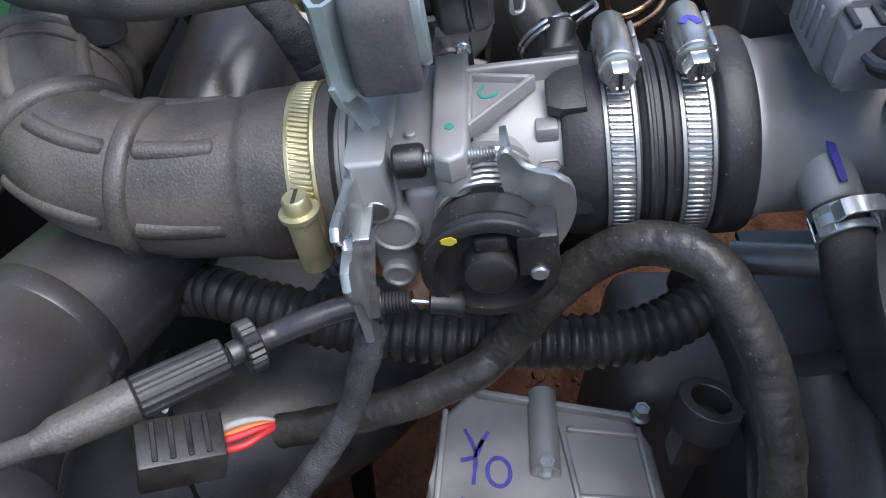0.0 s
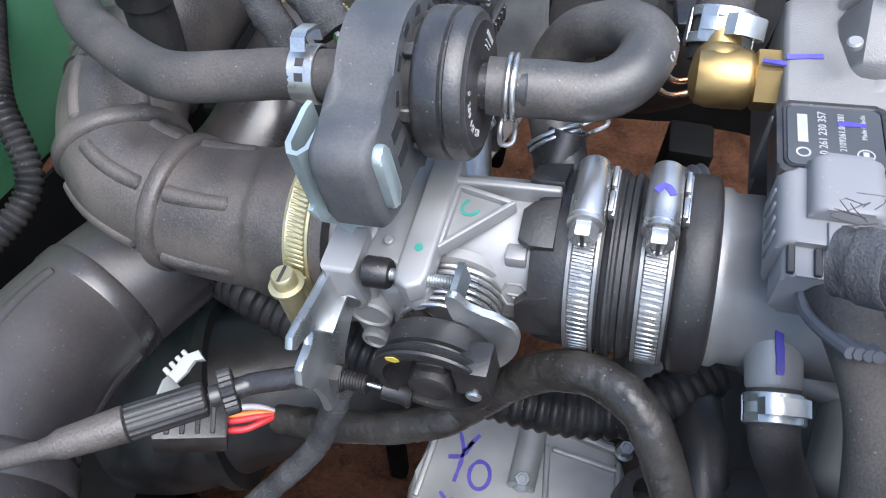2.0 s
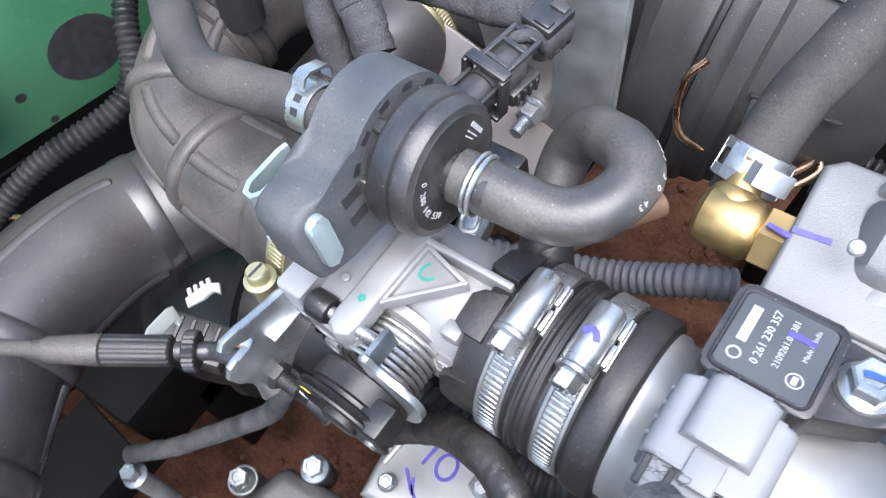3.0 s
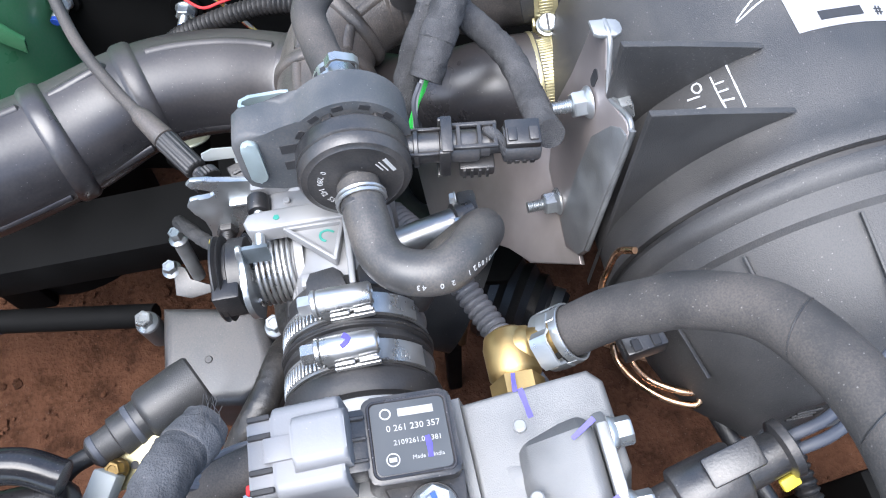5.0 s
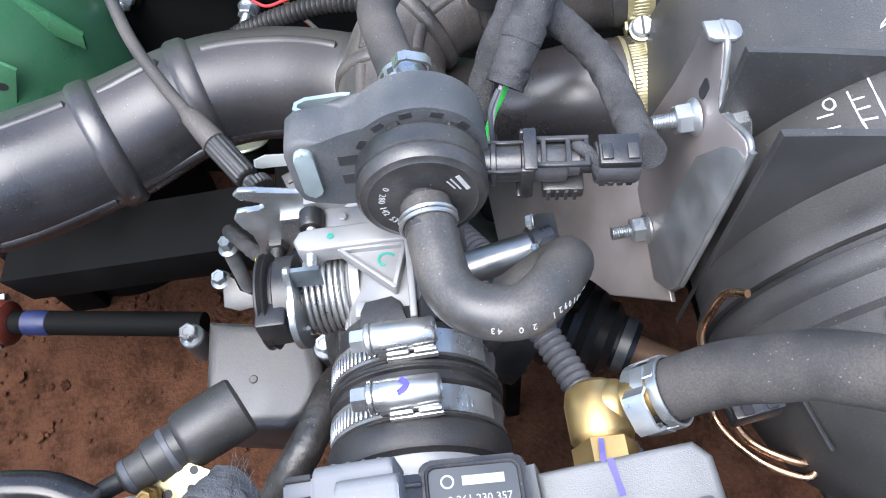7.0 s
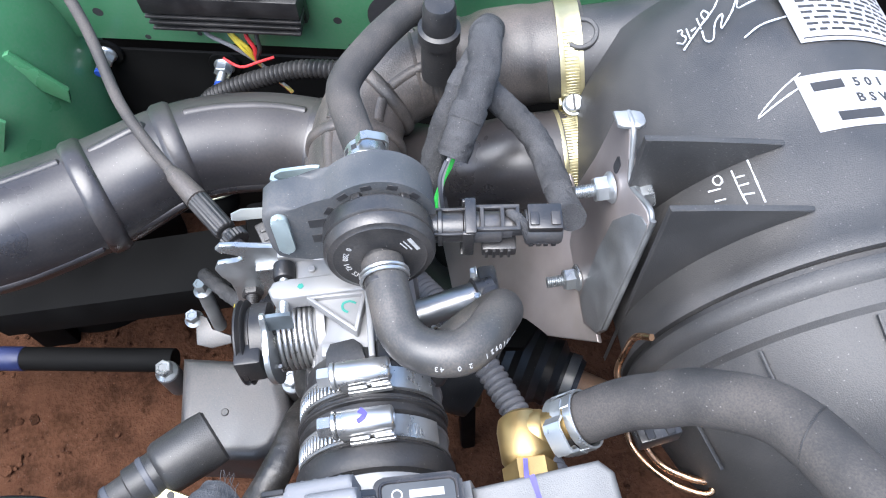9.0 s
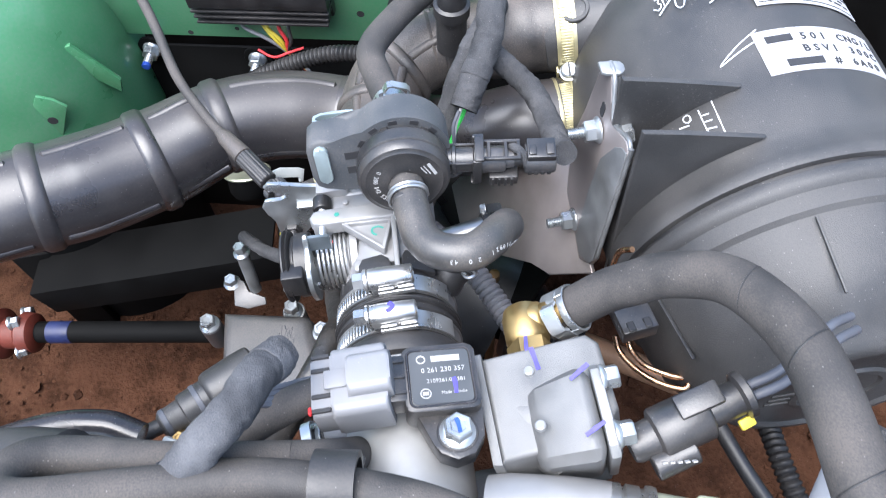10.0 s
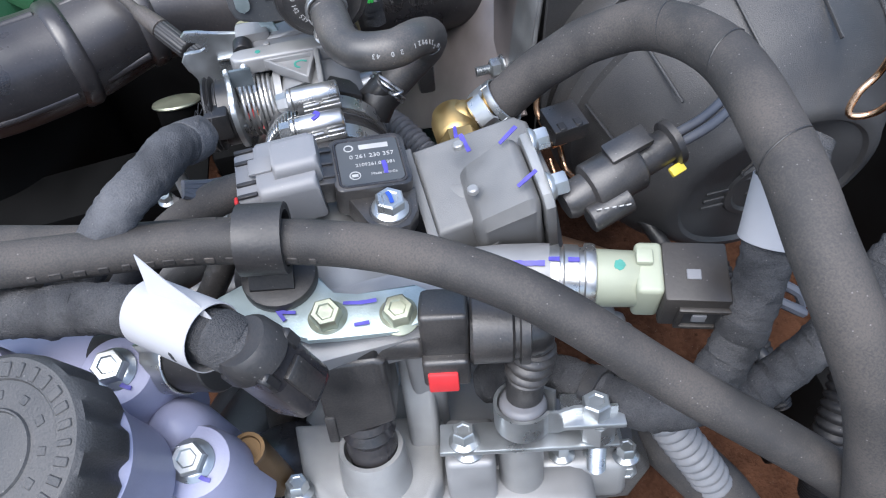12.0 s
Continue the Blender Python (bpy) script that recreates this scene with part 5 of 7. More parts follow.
    prism(bm, rounded(26, 78, 8, 5, 171, 172), 16, Matrix.Translation((0, 0, 512)), 2, 3)
    part("foot_flange", bm, ALU, t)
    bm = NB()
    box(bm, (174, 186, 470), (20, 14, 90), 3, 3)
    part("foot_rib", bm, ALU, t)
    # moulded badge on the runner's side
    bm = NB()
    for k in range(10):
        a = 2 * math.pi * k / 10
        c = Vector(TBW(152, -24.5, 12))
        box(bm, (0, 0, 0), (2.2, 2.2, 2.0), 0.4, 1, m=plane_at(c + Vector((6 * math.cos(a), 0, 6 * math.sin(a))), (0, -1, 0.5), (1, 0, 0)))
    part("cast_badge", bm, ALU_DARK, t)
    return t


manifold()


def map_sensor():
    m = axes((0.107, 0.1842, 0.5283), x=(1, -0.03, 0.14), up=(0, 0.1, 1))
    t = thing("pressure_sensor", m, "black manifold pressure sensor with printed numbers and a hex bolt", "sensor")
    bm = NB()
    prism(bm, rounded(29, 29.5, 3.2, 5), 13, Matrix.Translation((0, 0, -13.4)), 0.8, 2)
    part("body", bm, PLASTIC, t)
    bm = NB()
    pts = [(9, -13), (12, 15.5), (24, 14.5), (31, 10), (33, 3), (30, -3.5), (26, -5.5)]
    prism(bm, pts, 9, Matrix.Translation((0, 0, -14)), 0.8, 2)
    part("mounting_ear", bm, PLASTIC, t)
    bm = NB()
    pts = rounded(25, 25.5, 2.4, 5)
    loop = [Vector((x, y, -0.3)) for x, y in pts]
    tube(bm, loop + loop[:2], 0.55, n=6, smooth=False)
    part("raised_border", bm, PLASTIC_GLOSS, t)
    bm = NB()
    prism(bm, rounded(23.6, 24.0, 2.2, 5), 0.3, Matrix.Translation((0, 0, -0.35)), 0)
    plate = part("printed_plate", bm, LABEL_GREY, t)
    # print reads along the sensor's width, top towards the throttle body
    turn = Matrix.Rotation(radians(90), 4, "Z")
    def line(text, x, y, size):
        letters("printed_line", text, size, Matrix.Translation((x, y, 0.02)) @ turn, PRINT, plate, depth=0.06)
    line("0 261 230 357", -2.9, 1.2, 3.0)
    line("2109261.0 1381", 1.9, 2.0, 2.4)
    line("Made in India", 7.3, 4.6, 1.9)
    bm = NB()
    box(bm, (-8, 2.6, 0.02), (2.6, 11.5, 0.14), 0)
    part("printed_bar", bm, PRINT, t)
    bm = NB()
    ring(bm, (-8, -7.2, -0.05), (-8, -7.2, 0.1), 1.9, 1.4, 24, 0)
    part("printed_ring", bm, PRINT, plate)
    bm = NB()
    ring(bm, (7.2, -6.6, -0.05), (7.2, -6.6, 0.1), 2.2, 1.8, 24, 0)
    box(bm, (7.2, -6.6, 0.02), (1.4, 2.4, 0.12), 0)
    part("printed_oval", bm, PRINT, plate)
    bm = NB()
    bump_stroke(bm, [(1, 5, 0.1), (4, 5.4, 0.1), (8, 5.2, 0.1)], 2.0, 0.08)
    part("violet_smear", bm, BLUE_INK, plate)
    bm = NB()
    cyl(bm, (22.3, 4, -8), (22.3, 4, -4.6), 8.2, n=32)
    part("bolt_bush", bm, PLASTIC, t)
    bm = NB()
    hexhead(bm, (22.3, 4, -4.8), (22.3, 4, 1.8), 10, 14.2)
    part("bolt", bm, ZINC, t)
    bm = NB()
    bump_stroke(bm, [(19.6, 3.4, 1.9), (21.5, 4, 1.9), (25.4, 4.4, 1.9)], 1.9, 0.15)
    part("blue_dab", bm, BLUE_PAINT, t)
    bm = NB()
    box(bm, (-1, -19, -5.5), (21, 11, 11), 1.4, 2)
    for k in range(3):
        box(bm, (-8 + 7 * k, -19, 0.4), (1.2, 10, 1.0), 0.3, 1)
    part("socket", bm, PLASTIC, t)
    return t


map_sensor()


def map_plug():
    m = axes((0.105, 0.153, 0.5295), x=(1, -0.03, 0.1), up=(0, -0.05, 1))
    t = thing("sensor_plug", m, "pale grey plastic wiring plug with a locking hood", "wiring plug")
    bm = NB()
    prism(bm, rounded(29, 22, 4, 5), 22, Matrix(((1, 0, 0, 0), (0, 0, 1, -11), (0, -1, 0, -4), (0, 0, 0, 1))), 1.5, 3)
    part("shell", bm, GREY_CONN, t)
    bm = NB()
    prism(bm, rounded(17, 13, 3.5, 5), 17, Matrix(((1, 0, 0, 0), (0, 0, 1, -4), (0, -1, 0, 5), (0, 0, 0, 1))), 1.5, 3)
    part("locking_hood", bm, GREY_CONN, t)
    bm = NB()
    prism(bm, rounded(26, 18, 3, 5), 9, Matrix(((1, 0, 0, 0), (0, 0, 1, -19), (0, -1, 0, -4), (0, 0, 0, 1))), 1.2, 2)
    part("rear_cover", bm, GREY_CONN, t)
    for x in (-11.5, -5.5, 5.5, 11.5):
        bm = NB()
        box(bm, (x, -15, 5.3), (1.8, 7.5, 1.4), 0.3, 1)
        part("dark_slot", bm, INK_AND_RECESS, t)
    bm = NB()
    box(bm, (0, -9, 7.2), (8, 9, 1.6), 0.6, 2)
    part("press_tab", bm, GREY_CONN, t)
    for k in range(4):
        bm = NB()
        box(bm, (-14.6, -6 + 4.2 * k, -3), (1.0, 1.6, 12), 0.4, 1)
        part("side_rib", bm, GREY_CONN, t)
    bm = NB()
    box(bm, (9, -20.5, 1.0), (3.5, 1.4, 2.2), 0.4, 1)
    part("red_seal", bm, RED, t)
    for k, x in enumerate((-7, -2.5, 2.5, 7)):
        bm = NB()
        tube(bm, [(x, -18, -3), (x * 0.9, -24, -2), (x * 0.6 + 1, -31, 2), (x * 0.4 + 3, -38, 8)], 1.5, n=8)
        part("wire", bm, WIRE_GREY, t)
    return t


map_plug()


def brass_elbow():
    t = thing("brass_elbow", WORLD, "brass hose elbow screwed into the manifold", "pipe elbow")
    bm = NB()
    hexhead(bm, (101, 223.5, 509.5), (92, 224, 508), 17, 0, False)
    part("hex_nut", bm, BRASS, t)
    bm = NB()
    lathe(bm, (93, 224, 508), (72, 225, 505), [(0, 7.4), (2, 9), (3, 9.6), (14, 9.8), (18, 8.8), (20, 6), (20.8, 1)], 36)
    part("elbow_body", bm, BRASS, t)
    bm = NB()
    lathe(bm, (81.5, 224.5, 506), (80.6, 250, 520), [(0, 9), (6, 8.4), (9, 7.4), (10, 6.4), (19, 6.4)], 32)
    part("hose_tail", bm, BRASS, t)
    bm = NB()
    bump_stroke(bm, [(99, 221, 518.5), (95, 221.5, 518.0), (92, 222, 517.6)], 1.8, 0.8, (0, -0.1, 1))
    part("ink_stroke", bm, BLUE_INK, t)
    return t


brass_elbow()


def band_clip(c, axis, r, w, material, label, ear=(0, 0, 1), plain=False):
    """A steel spring-band clip with a raised ear."""
    m = axes(c, x=axis, up=ear)
    t = thing("band_clip", m, label, "hose clip", group="band clips")
    bm = NB()
    if plain:
        ring(bm, (-w / 2, 0, 0), (w / 2, 0, 0), r + 0.9, r, 48, 0.2)
    for x in () if plain else (-0.36 * w, 0.36 * w):
        ring(bm, (x - 0.14 * w, 0, 0), (x + 0.14 * w, 0, 0), r + 1.0, r, 48, 0.2)
    for turn in () if plain else (62, 118, 180, 242, 298):
        box(bm, (0, 0, r + 0.55), (w * 0.9, 5.5, 0.8), 0.2, 1, m=Matrix.Rotation(radians(turn), 4, "X"))
    part("band", bm, material, t)
    bm = NB()
    path = [(0, -6.5, r + 0.6), (0, -5.6, r + 4.2), (0, -3.6, r + 5.4), (0, 3.6, r + 5.4), (0, 5.6, r + 4.2), (0, 6.5, r + 0.6)]
    band(bm, path, w * 0.55, 1.0, (1, 0, 0))
    part("ear", bm, material, t)
    for turn in (50, 78) if plain else ():
        bm = NB()
        box(bm, (0, 0, r + 0.9), (2.6, 2.4, 0.3), 0.05, 1, m=Matrix.Rotation(radians(turn), 4, "X"))
        part("punched_hole", bm, INK_AND_RECESS, t)
    for s in () if plain else (-1, 1):
        bm = NB()
        path = [Matrix.Rotation(radians(s * (28 + 6 * k)), 4, "X") @ Vector((0, 0, r + 1.2)) for k in range(8)]
        band(bm, path, w * 0.35, 0.7, (1, 0, 0))
        part("slot_tongue", bm, material, t)
    return t


band_clip((0.0808, 0.2425, 0.5105), (0.02, 0.76, 0.65), 9.9, 12, ZINC, "zinc band clip with a raised ear on the coolant hose", ear=(0.5, -0.4, 0.8))
band_clip((0.1083, 0.1265, 0.4767), (0.1, -0.95, -0.32), 7.4, 8.5, ZINC, "zinc band clip on the vacuum hose", ear=(0, -0.4, 1))
band_clip((-0.040, 0.182, 0.5225), (1, 0, 0.13), 8.0, 8, CHROME, "punched steel crimp clip on the vapour hose", ear=(0, 0.45, 1), plain=True)


def side_sensor():
    t = thing("side_sensor", WORLD, "black plug-in sensor with a yellow lock tab", "sensor")
    a, b = Vector((147, 249, 528)), Vector((133, 313, 540))
    d = (b - a)
    def at(f):
        return a + d * f
    bm = NB()
    lathe(bm, at(0), at(1), [(0, 6), (2, 7), (10, 7.2), (11, 9.6), (12, 10), (30, 10), (31, 9.4), (32, 7), (44, 6.6), (45, 9), (47.5, 9.2), (48.5, 7), (49, 3)], 32)
    part("body", bm, PLASTIC, t)
    bm = NB()
    cyl(bm, at(0.05) + Vector((9, 4, -2)), at(0.3) + Vector((9, 4, -2)), 5.5, n=24)
    part("lug", bm, PLASTIC, t)
    bm = NB()
    box(bm, (0, 0, 0), (9, 17, 3), 0.8, 2, m=plane_at(at(0.40) + Vector((-3, 0, 10.5)), (0, -0.2, 1), (1, 0.2, 0)))
    part("clip_bridge", bm, PLASTIC, t)
    bm = NB()
    box(bm, (0, 0, 0), (4, 6, 2.4), 0.7, 2, m=plane_at((146.5, 293, 532), (0.4, 0, 1), (1, 0.3, 0)))
    part("lock_tab", bm, YELLOW, t, "yellow plastic lock tab")
    for k in (-1, 1):
        bm = NB()
        tube(bm, [at(0.74) + Vector((k * 2.2, 0, 0)), at(0.95) + Vector((k * 2.4, 0, 1)), (122 + 3 * k, 332, 541), (114 + 3 * k, 350, 528)], 1.9, n=10)
        part("wire", bm, WIRE_GREY, t)
    for k in range(5):
        bm = NB()
        c = at(0.12) + Vector((10.5 + 0.4 * k, 2 + 2.6 * k, 3.6 + 0.3 * k))
        box(bm, (0, 0, 0), (0.5, 1.6, 2.0), 0, m=plane_at(c, (0.6, 0, 1), (1, 0, 0)))
        part("printed_bar", bm, PRINT, t)
    return t


side_sensor()


def temp_sensor():
    t = thing("temperature_sensor", WORLD, "steel temperature sensor with an olive plug and dark connector", "sensor")
    a, b = Vector((166.5, 237, 513)), Vector((187.0, 297.5, 514.5))
    d = (b - a).normalized()
    def at(s):
        return a + d * s
    bm = NB()
    lathe(bm, at(0), at(30), [(0, 11.4), (0.5, 12.2), (4, 12.2), (4.4, 11), (5.4, 11), (6, 12.2), (11, 12.0), (11.4, 11.2), (13, 11.2), (13.5, 12.6), (15.5, 12.8), (17, 12.4), (17.6, 10.5)], 44)
    part("collar", bm, CHROME, t)
    bm = NB()
    lathe(bm, at(17), at(45), [(0, 10), (0.6, 10.8), (15, 10.4), (16, 9.6)], 40)
    part("olive_barrel", bm, OLIVE_CONN, t)
    bm = NB()
    m = axes(at(36) * MM, x=d)
    mm = Matrix.Scale(1000, 4) @ m @ Matrix.Scale(MM, 4)
    box(bm, (0, 0, 0), (10, 21, 20), 2.2, 3, m=mm)
    box(bm, (-2, 3, 11), (6, 6, 3), 0.8, 2, m=mm)
    part("olive_block", bm, OLIVE_CONN, t)
    part("green_dot", NBdot(at(26) + Vector((0, -1, 10.6)), 2.0, (0.1, -0.1, 1)), TEAL_INK, t)
    bm = NB()
    box(bm, (16, -1.5, 0), (23, 24, 20), 1.2, 2, m=mm)
    part("connector", bm, BROWN_CONN, t, "dark brown connector housing")
    for x, y, z, s in ((15, -3, 10.1, (5, 4, 0.8)), (18, -12, -3, (4.5, 3.6, 0.8))):
        bm = NB()
        if z > 5:
            box(bm, (x, y, z), s, 0.2, 1, m=mm)
        else:
            box(bm, (18, -14.2, -2), (5, 1.0, 4.4), 0.2, 1, m=mm)
        part("pale_window", bm, GREY_CONN, t)
    bm = NB()
    for c, q in (((20, -14.2, 4), (20, 2.2, 2)), ((20, -14.2, -8), (20, 2.2, 2)), ((11, -14.2, -2), (2, 2.2, 12)), ((29, -14.2, -2), (2, 2.2, 12))):
        box(bm, c, q, 0.5, 2, m=mm)
    part("latch_frame", bm, BROWN_CONN, t)
    # dark sheet painted in for the shaded inside of the latch frame
    bm = NB()
    box(bm, (20, -13.6, -2), (16, 0.6, 10), 0.1, 1, m=mm)
    part("latch_recess", bm, INK_AND_RECESS, t)
    for k in range(3):
        bm = NB()
        box(bm, (36, -8 + 7 * k, 5), (8, 3, 5), 0.8, 1, m=mm)
        part("guide_finger", bm, BROWN_CONN, t)
    for k in range(2):
        bm = NB()
        p = mm @ Vector((32, -5 + 8 * k, -1))
        tube(bm, [p, p + d * 10, p + d * 22 + Vector((4, 0, -4)), (200, 322 + 3 * k, 505)], 2.0, n=8)
        part("wire", bm, WIRE_GREY, t)
    for s, r, e in ((2, 12.3, 6), (9, 12.2, 5)):
        bm = NB()
        bump_stroke(bm, [at(s) + Vector((-1, -2, r)), at(s + 4) + Vector((-1, -2, r))], 2.2, 0.4, (-0.1, -0.15, 1))
        part("ink_stroke", bm, BLUE_INK, t)
    return t


temp_sensor()


def hose_bracket():
    t = thing("hose_bracket", WORLD, "pale zinc bracket plate with two flanged bolts and ink marks", "bracket")
    bm = NB()
    pts = [(160, 113), (154, 122), (150, 134), (151, 150), (156, 157), (164, 160), (167, 168), (168, 188), (174, 194), (182, 190), (184, 178), (181, 160), (179, 149), (171, 139), (165, 120)]
    m = Matrix.Translation((0, 0, 532)) @ Matrix(((1, 0, 0, 0), (0, 1, 0, 0), (0.06, 0, 1, -10), (0, 0, 0, 1)))
    prism(bm, pts, 3, m, 0.7, 2)
    part("plate", bm, ZINC_BLUE, t)
    for x, y in ((173, 157), (178, 180)):
        bm = NB()
        hexhead(bm, (x, y, 534), (x + 0.6, y, 542.5), 9, 14)
        part("bolt", bm, OLIVE_ZINC, t, "olive zinc flanged bolt")
    for pts in ([(161, 139, 535.6), (166, 142, 535.8), (168, 147, 536)], [(163, 146, 535.8), (164, 141, 535.7), (170, 143, 536)], [(169, 163, 536.2), (170.5, 169, 536.3), (171, 174, 536.4)], [(178, 165, 536.6), (178.5, 170, 536.7)]):
        bm = NB()
        bump_stroke(bm, pts, 1.5, 0.25, (0, 0, 1))
        part("ink_stroke", bm, BLUE_INK, t)
    bm = NB()
    prism(bm, [(13 * math.cos(2 * math.pi * k / 32), 13 * math.sin(2 * math.pi * k / 32)) for k in range(32)], 6, Matrix.Translation((153, 144, 533.0)), 1.5, 2)
    part("rubber_pad", bm, RUBBER, t)
    return t


hose_bracket()


def strap_clip():
    m = axes((0.1495, 0.1435, 0.5555), x=(0.2, 1, -0.02))
    t = thing("strap_clip", m, "black rubber strap clip round the long hose", "hose clip")
    bm = NB()
    pts = []
    for k in range(25):
        a = radians(-70 + 320 * k / 24)
        pts.append((0, 10.6 * math.cos(a), 10.6 * math.sin(a)))
    pts = [(0, 9, -22), (0, 9, -16)] + pts + [(0, -9, -16), (0, -9, -22)]
    band(bm, pts, 15, 2.4, (1, 0, 0))
    part("strap", bm, RUBBER, t)
    bm = NB()
    box(bm, (0, 0, -20), (15, 20, 6), 1.5, 2)
    part("strap_foot", bm, RUBBER, t)
    bm = NB()
    box(bm, (0, 13, -17), (13, 3, 2), 0.5, 1)
    part("strap_buckle", bm, PLASTIC, t)
    return t


strap_clip()

# ---- hoses and wiring ----
def hose(name, pts, r, material, label, category="hose", group="", n=18, step=3.0, wob=0.0):
    bm = NB()
    tube(bm, pts, r, n=n, step=step, wob=wob)
    return single(name, bm, material, WORLD, label, category, group)


def printed_hose(name, pts, r, material, label, n=28, step=2.0):
    t = thing(name, WORLD, label, "hose")
    bm = NB()
    tube(bm, pts, r, n=n, step=step)
    part("tube", bm, material, t)
    return t


def hose_text(t, pts, r, text, start, size, toward, gap=1.0):
    """Print along a hose, facing toward."""
    path = spline(pts, 0.5)
    s = start
    for ch in text:
        i = int(s / 0.5)
        if i >= len(path) - 2 or i < 1:
            break
        p, d = path[i], (path[i + 1] - path[i - 1]).normalized()
        nrm = Vector(toward)
        nrm = (nrm - d * nrm.dot(d)).normalized()
        if ch != " ":
            letters("printed_digit", ch, size, plane_at(p + nrm * (r + 0.02), nrm, d), PRINT, t, depth=0.08)
        s += size * 0.62 * gap


VAPOUR = W((-0.022, 0.183, 0.524), (-0.047, 0.1805, 0.5225), (-0.0620, 0.1780, 0.5210), (-0.0853, 0.1765, 0.5180), (-0.1127, 0.1918, 0.5116), (-0.1341, 0.2084, 0.5060), (-0.1539, 0.2324, 0.5069), (-0.1879, 0.2700, 0.5189), (-0.25, 0.33, 0.53))
printed_hose("vapour_hose", VAPOUR, 7.6, HOSE, "dusty black rubber vapour hose held by a crimp clip", n=26)
BYPASS = W((0.013, 0.183, 0.528), (0.0285, 0.184, 0.529), (0.0425, 0.186, 0.529), (0.052, 0.193, 0.531), (0.0555, 0.2053, 0.532), (0.050, 0.2145, 0.529), (0.0432, 0.2197, 0.5235), (0.0345, 0.2255, 0.514), (0.029, 0.2245, 0.502), (0.030, 0.215, 0.493), (0.035, 0.203, 0.487), (0.037, 0.196, 0.482))
by = printed_hose("bypass_hose", BYPASS, 8.2, HOSE_SMOOTH, "curled black moulded hose with white print", n=30, step=1.5)
hose_text(by, list(reversed(BYPASS)), 8.2, "1962 00 35 210921 20 43", 50, 3.0, (0.80, -0.2, 0.48), 1.05)
hose("spigot_hose", W((0.041, 0.193, 0.478), (0.037, 0.198, 0.484), (0.035, 0.203, 0.487)), 9.2, RUBBER, "short black hose end on the spigot", n=24)
COOLANT = W((0.0812, 0.2360, 0.5035), (0.0804, 0.2446, 0.5115), (0.0815, 0.2576, 0.5260), (0.0848, 0.2672, 0.5367), (0.0900, 0.2790, 0.5490), (0.1053, 0.2943, 0.5650), (0.1391, 0.3010, 0.5805), (0.1812, 0.2975, 0.5860), (0.2129, 0.2936, 0.5830), (0.2332, 0.2959, 0.5729), (0.2517, 0.3018, 0.5528), (0.2669, 0.3052, 0.5263), (0.2800, 0.3103, 0.4899), (0.286, 0.325, 0.44), (0.288, 0.34, 0.38))
coolant = printed_hose("coolant_hose", COOLANT, 9.2, HOSE, "thick black rubber coolant hose in a wide arch", n=30)
path = spline(COOLANT, 1.0)
bm = NB()
tube(bm, [p + Vector((6.4, -2.0, 6.4)) for p in path[40:190:5]], 0.5, n=6, step=4)
part("moulding_line", bm, HOSE, coolant)
for k in (96, 128, 171):
    bm = NB()
    d = (path[k + 1] - path[k - 1]).normalized()
    u = d.orthogonal().normalized()
    v = d.cross(u)
    tube(bm, [path[k] + (u * math.cos(a) + v * math.sin(a)) * 9.2 + d * 7 * math.sin(a * 0.5) for a in (0.3 * j for j in range(18))], 0.35, n=6, step=2)
    part("cloth_crease", bm, RUBBER, coolant)
VENT = W((0.134, 0.126, 0.540), (0.129, 0.086, 0.545), (0.122, 0.052, 0.549), (0.1225, 0.038, 0.555), (0.1310, 0.0325, 0.562), (0.1395, 0.0410, 0.566), (0.1405, 0.0796, 0.5590), (0.1420, 0.1130, 0.5540), (0.1497, 0.1421, 0.5550), (0.1616, 0.1716, 0.5579), (0.1784, 0.1963, 0.5629), (0.1980, 0.2220, 0.5598), (0.2253, 0.2555, 0.5410), (0.2599, 0.3015, 0.5140), (0.275, 0.33, 0.47), (0.28, 0.35, 0.42))
vent = printed_hose("vent_hose", VENT, 7.4, HOSE, "long black rubber hose looped and lying across the manifold", n=26)
path = spline(VENT, 1.0)
rnd = random.Random(21)
for k in range(150, 245, 7):
    p, d = path[k], (path[k + 1] - path[k - 1]).normalized()
    nrm = Vector((0.97, -0.05, 0.12))
    nrm = (nrm - d * nrm.dot(d)).normalized()
    bm = NB()
    box(bm, (0, 0, 0), (rnd.uniform(2.2, 4.4), 2.6, 0.7), 0.25, 1, m=plane_at(p + nrm * 7.35, nrm, d))
    part("moulded_mark", bm, HOSE, vent)
hose("return_hose", W((0.134, 0.124, 0.540), (0.134, 0.135, 0.535), (0.130, 0.142, 0.520), (0.124, 0.145, 0.50)), 7.6, HOSE, "black rubber hose end passing under the strap clip", n=22)
hose("side_hose", W((0.104, 0.138, 0.525), (0.108, 0.125, 0.528), (0.114, 0.105, 0.523), (0.118, 0.08, 0.50), (0.12, 0.05, 0.46)), 7.0, HOSE, "black rubber hose rising behind the taped harness", n=20)
hose("vacuum_hose", W((0.1072, 0.136, 0.480), (0.109, 0.1245, 0.4745), (0.1130, 0.1215, 0.464), (0.121, 0.1205, 0.448), (0.143, 0.116, 0.410), (0.166, 0.110, 0.370), (0.18, 0.10, 0.33)), 7.2, HOSE, "black rubber vacuum hose hanging from the manifold", n=24)


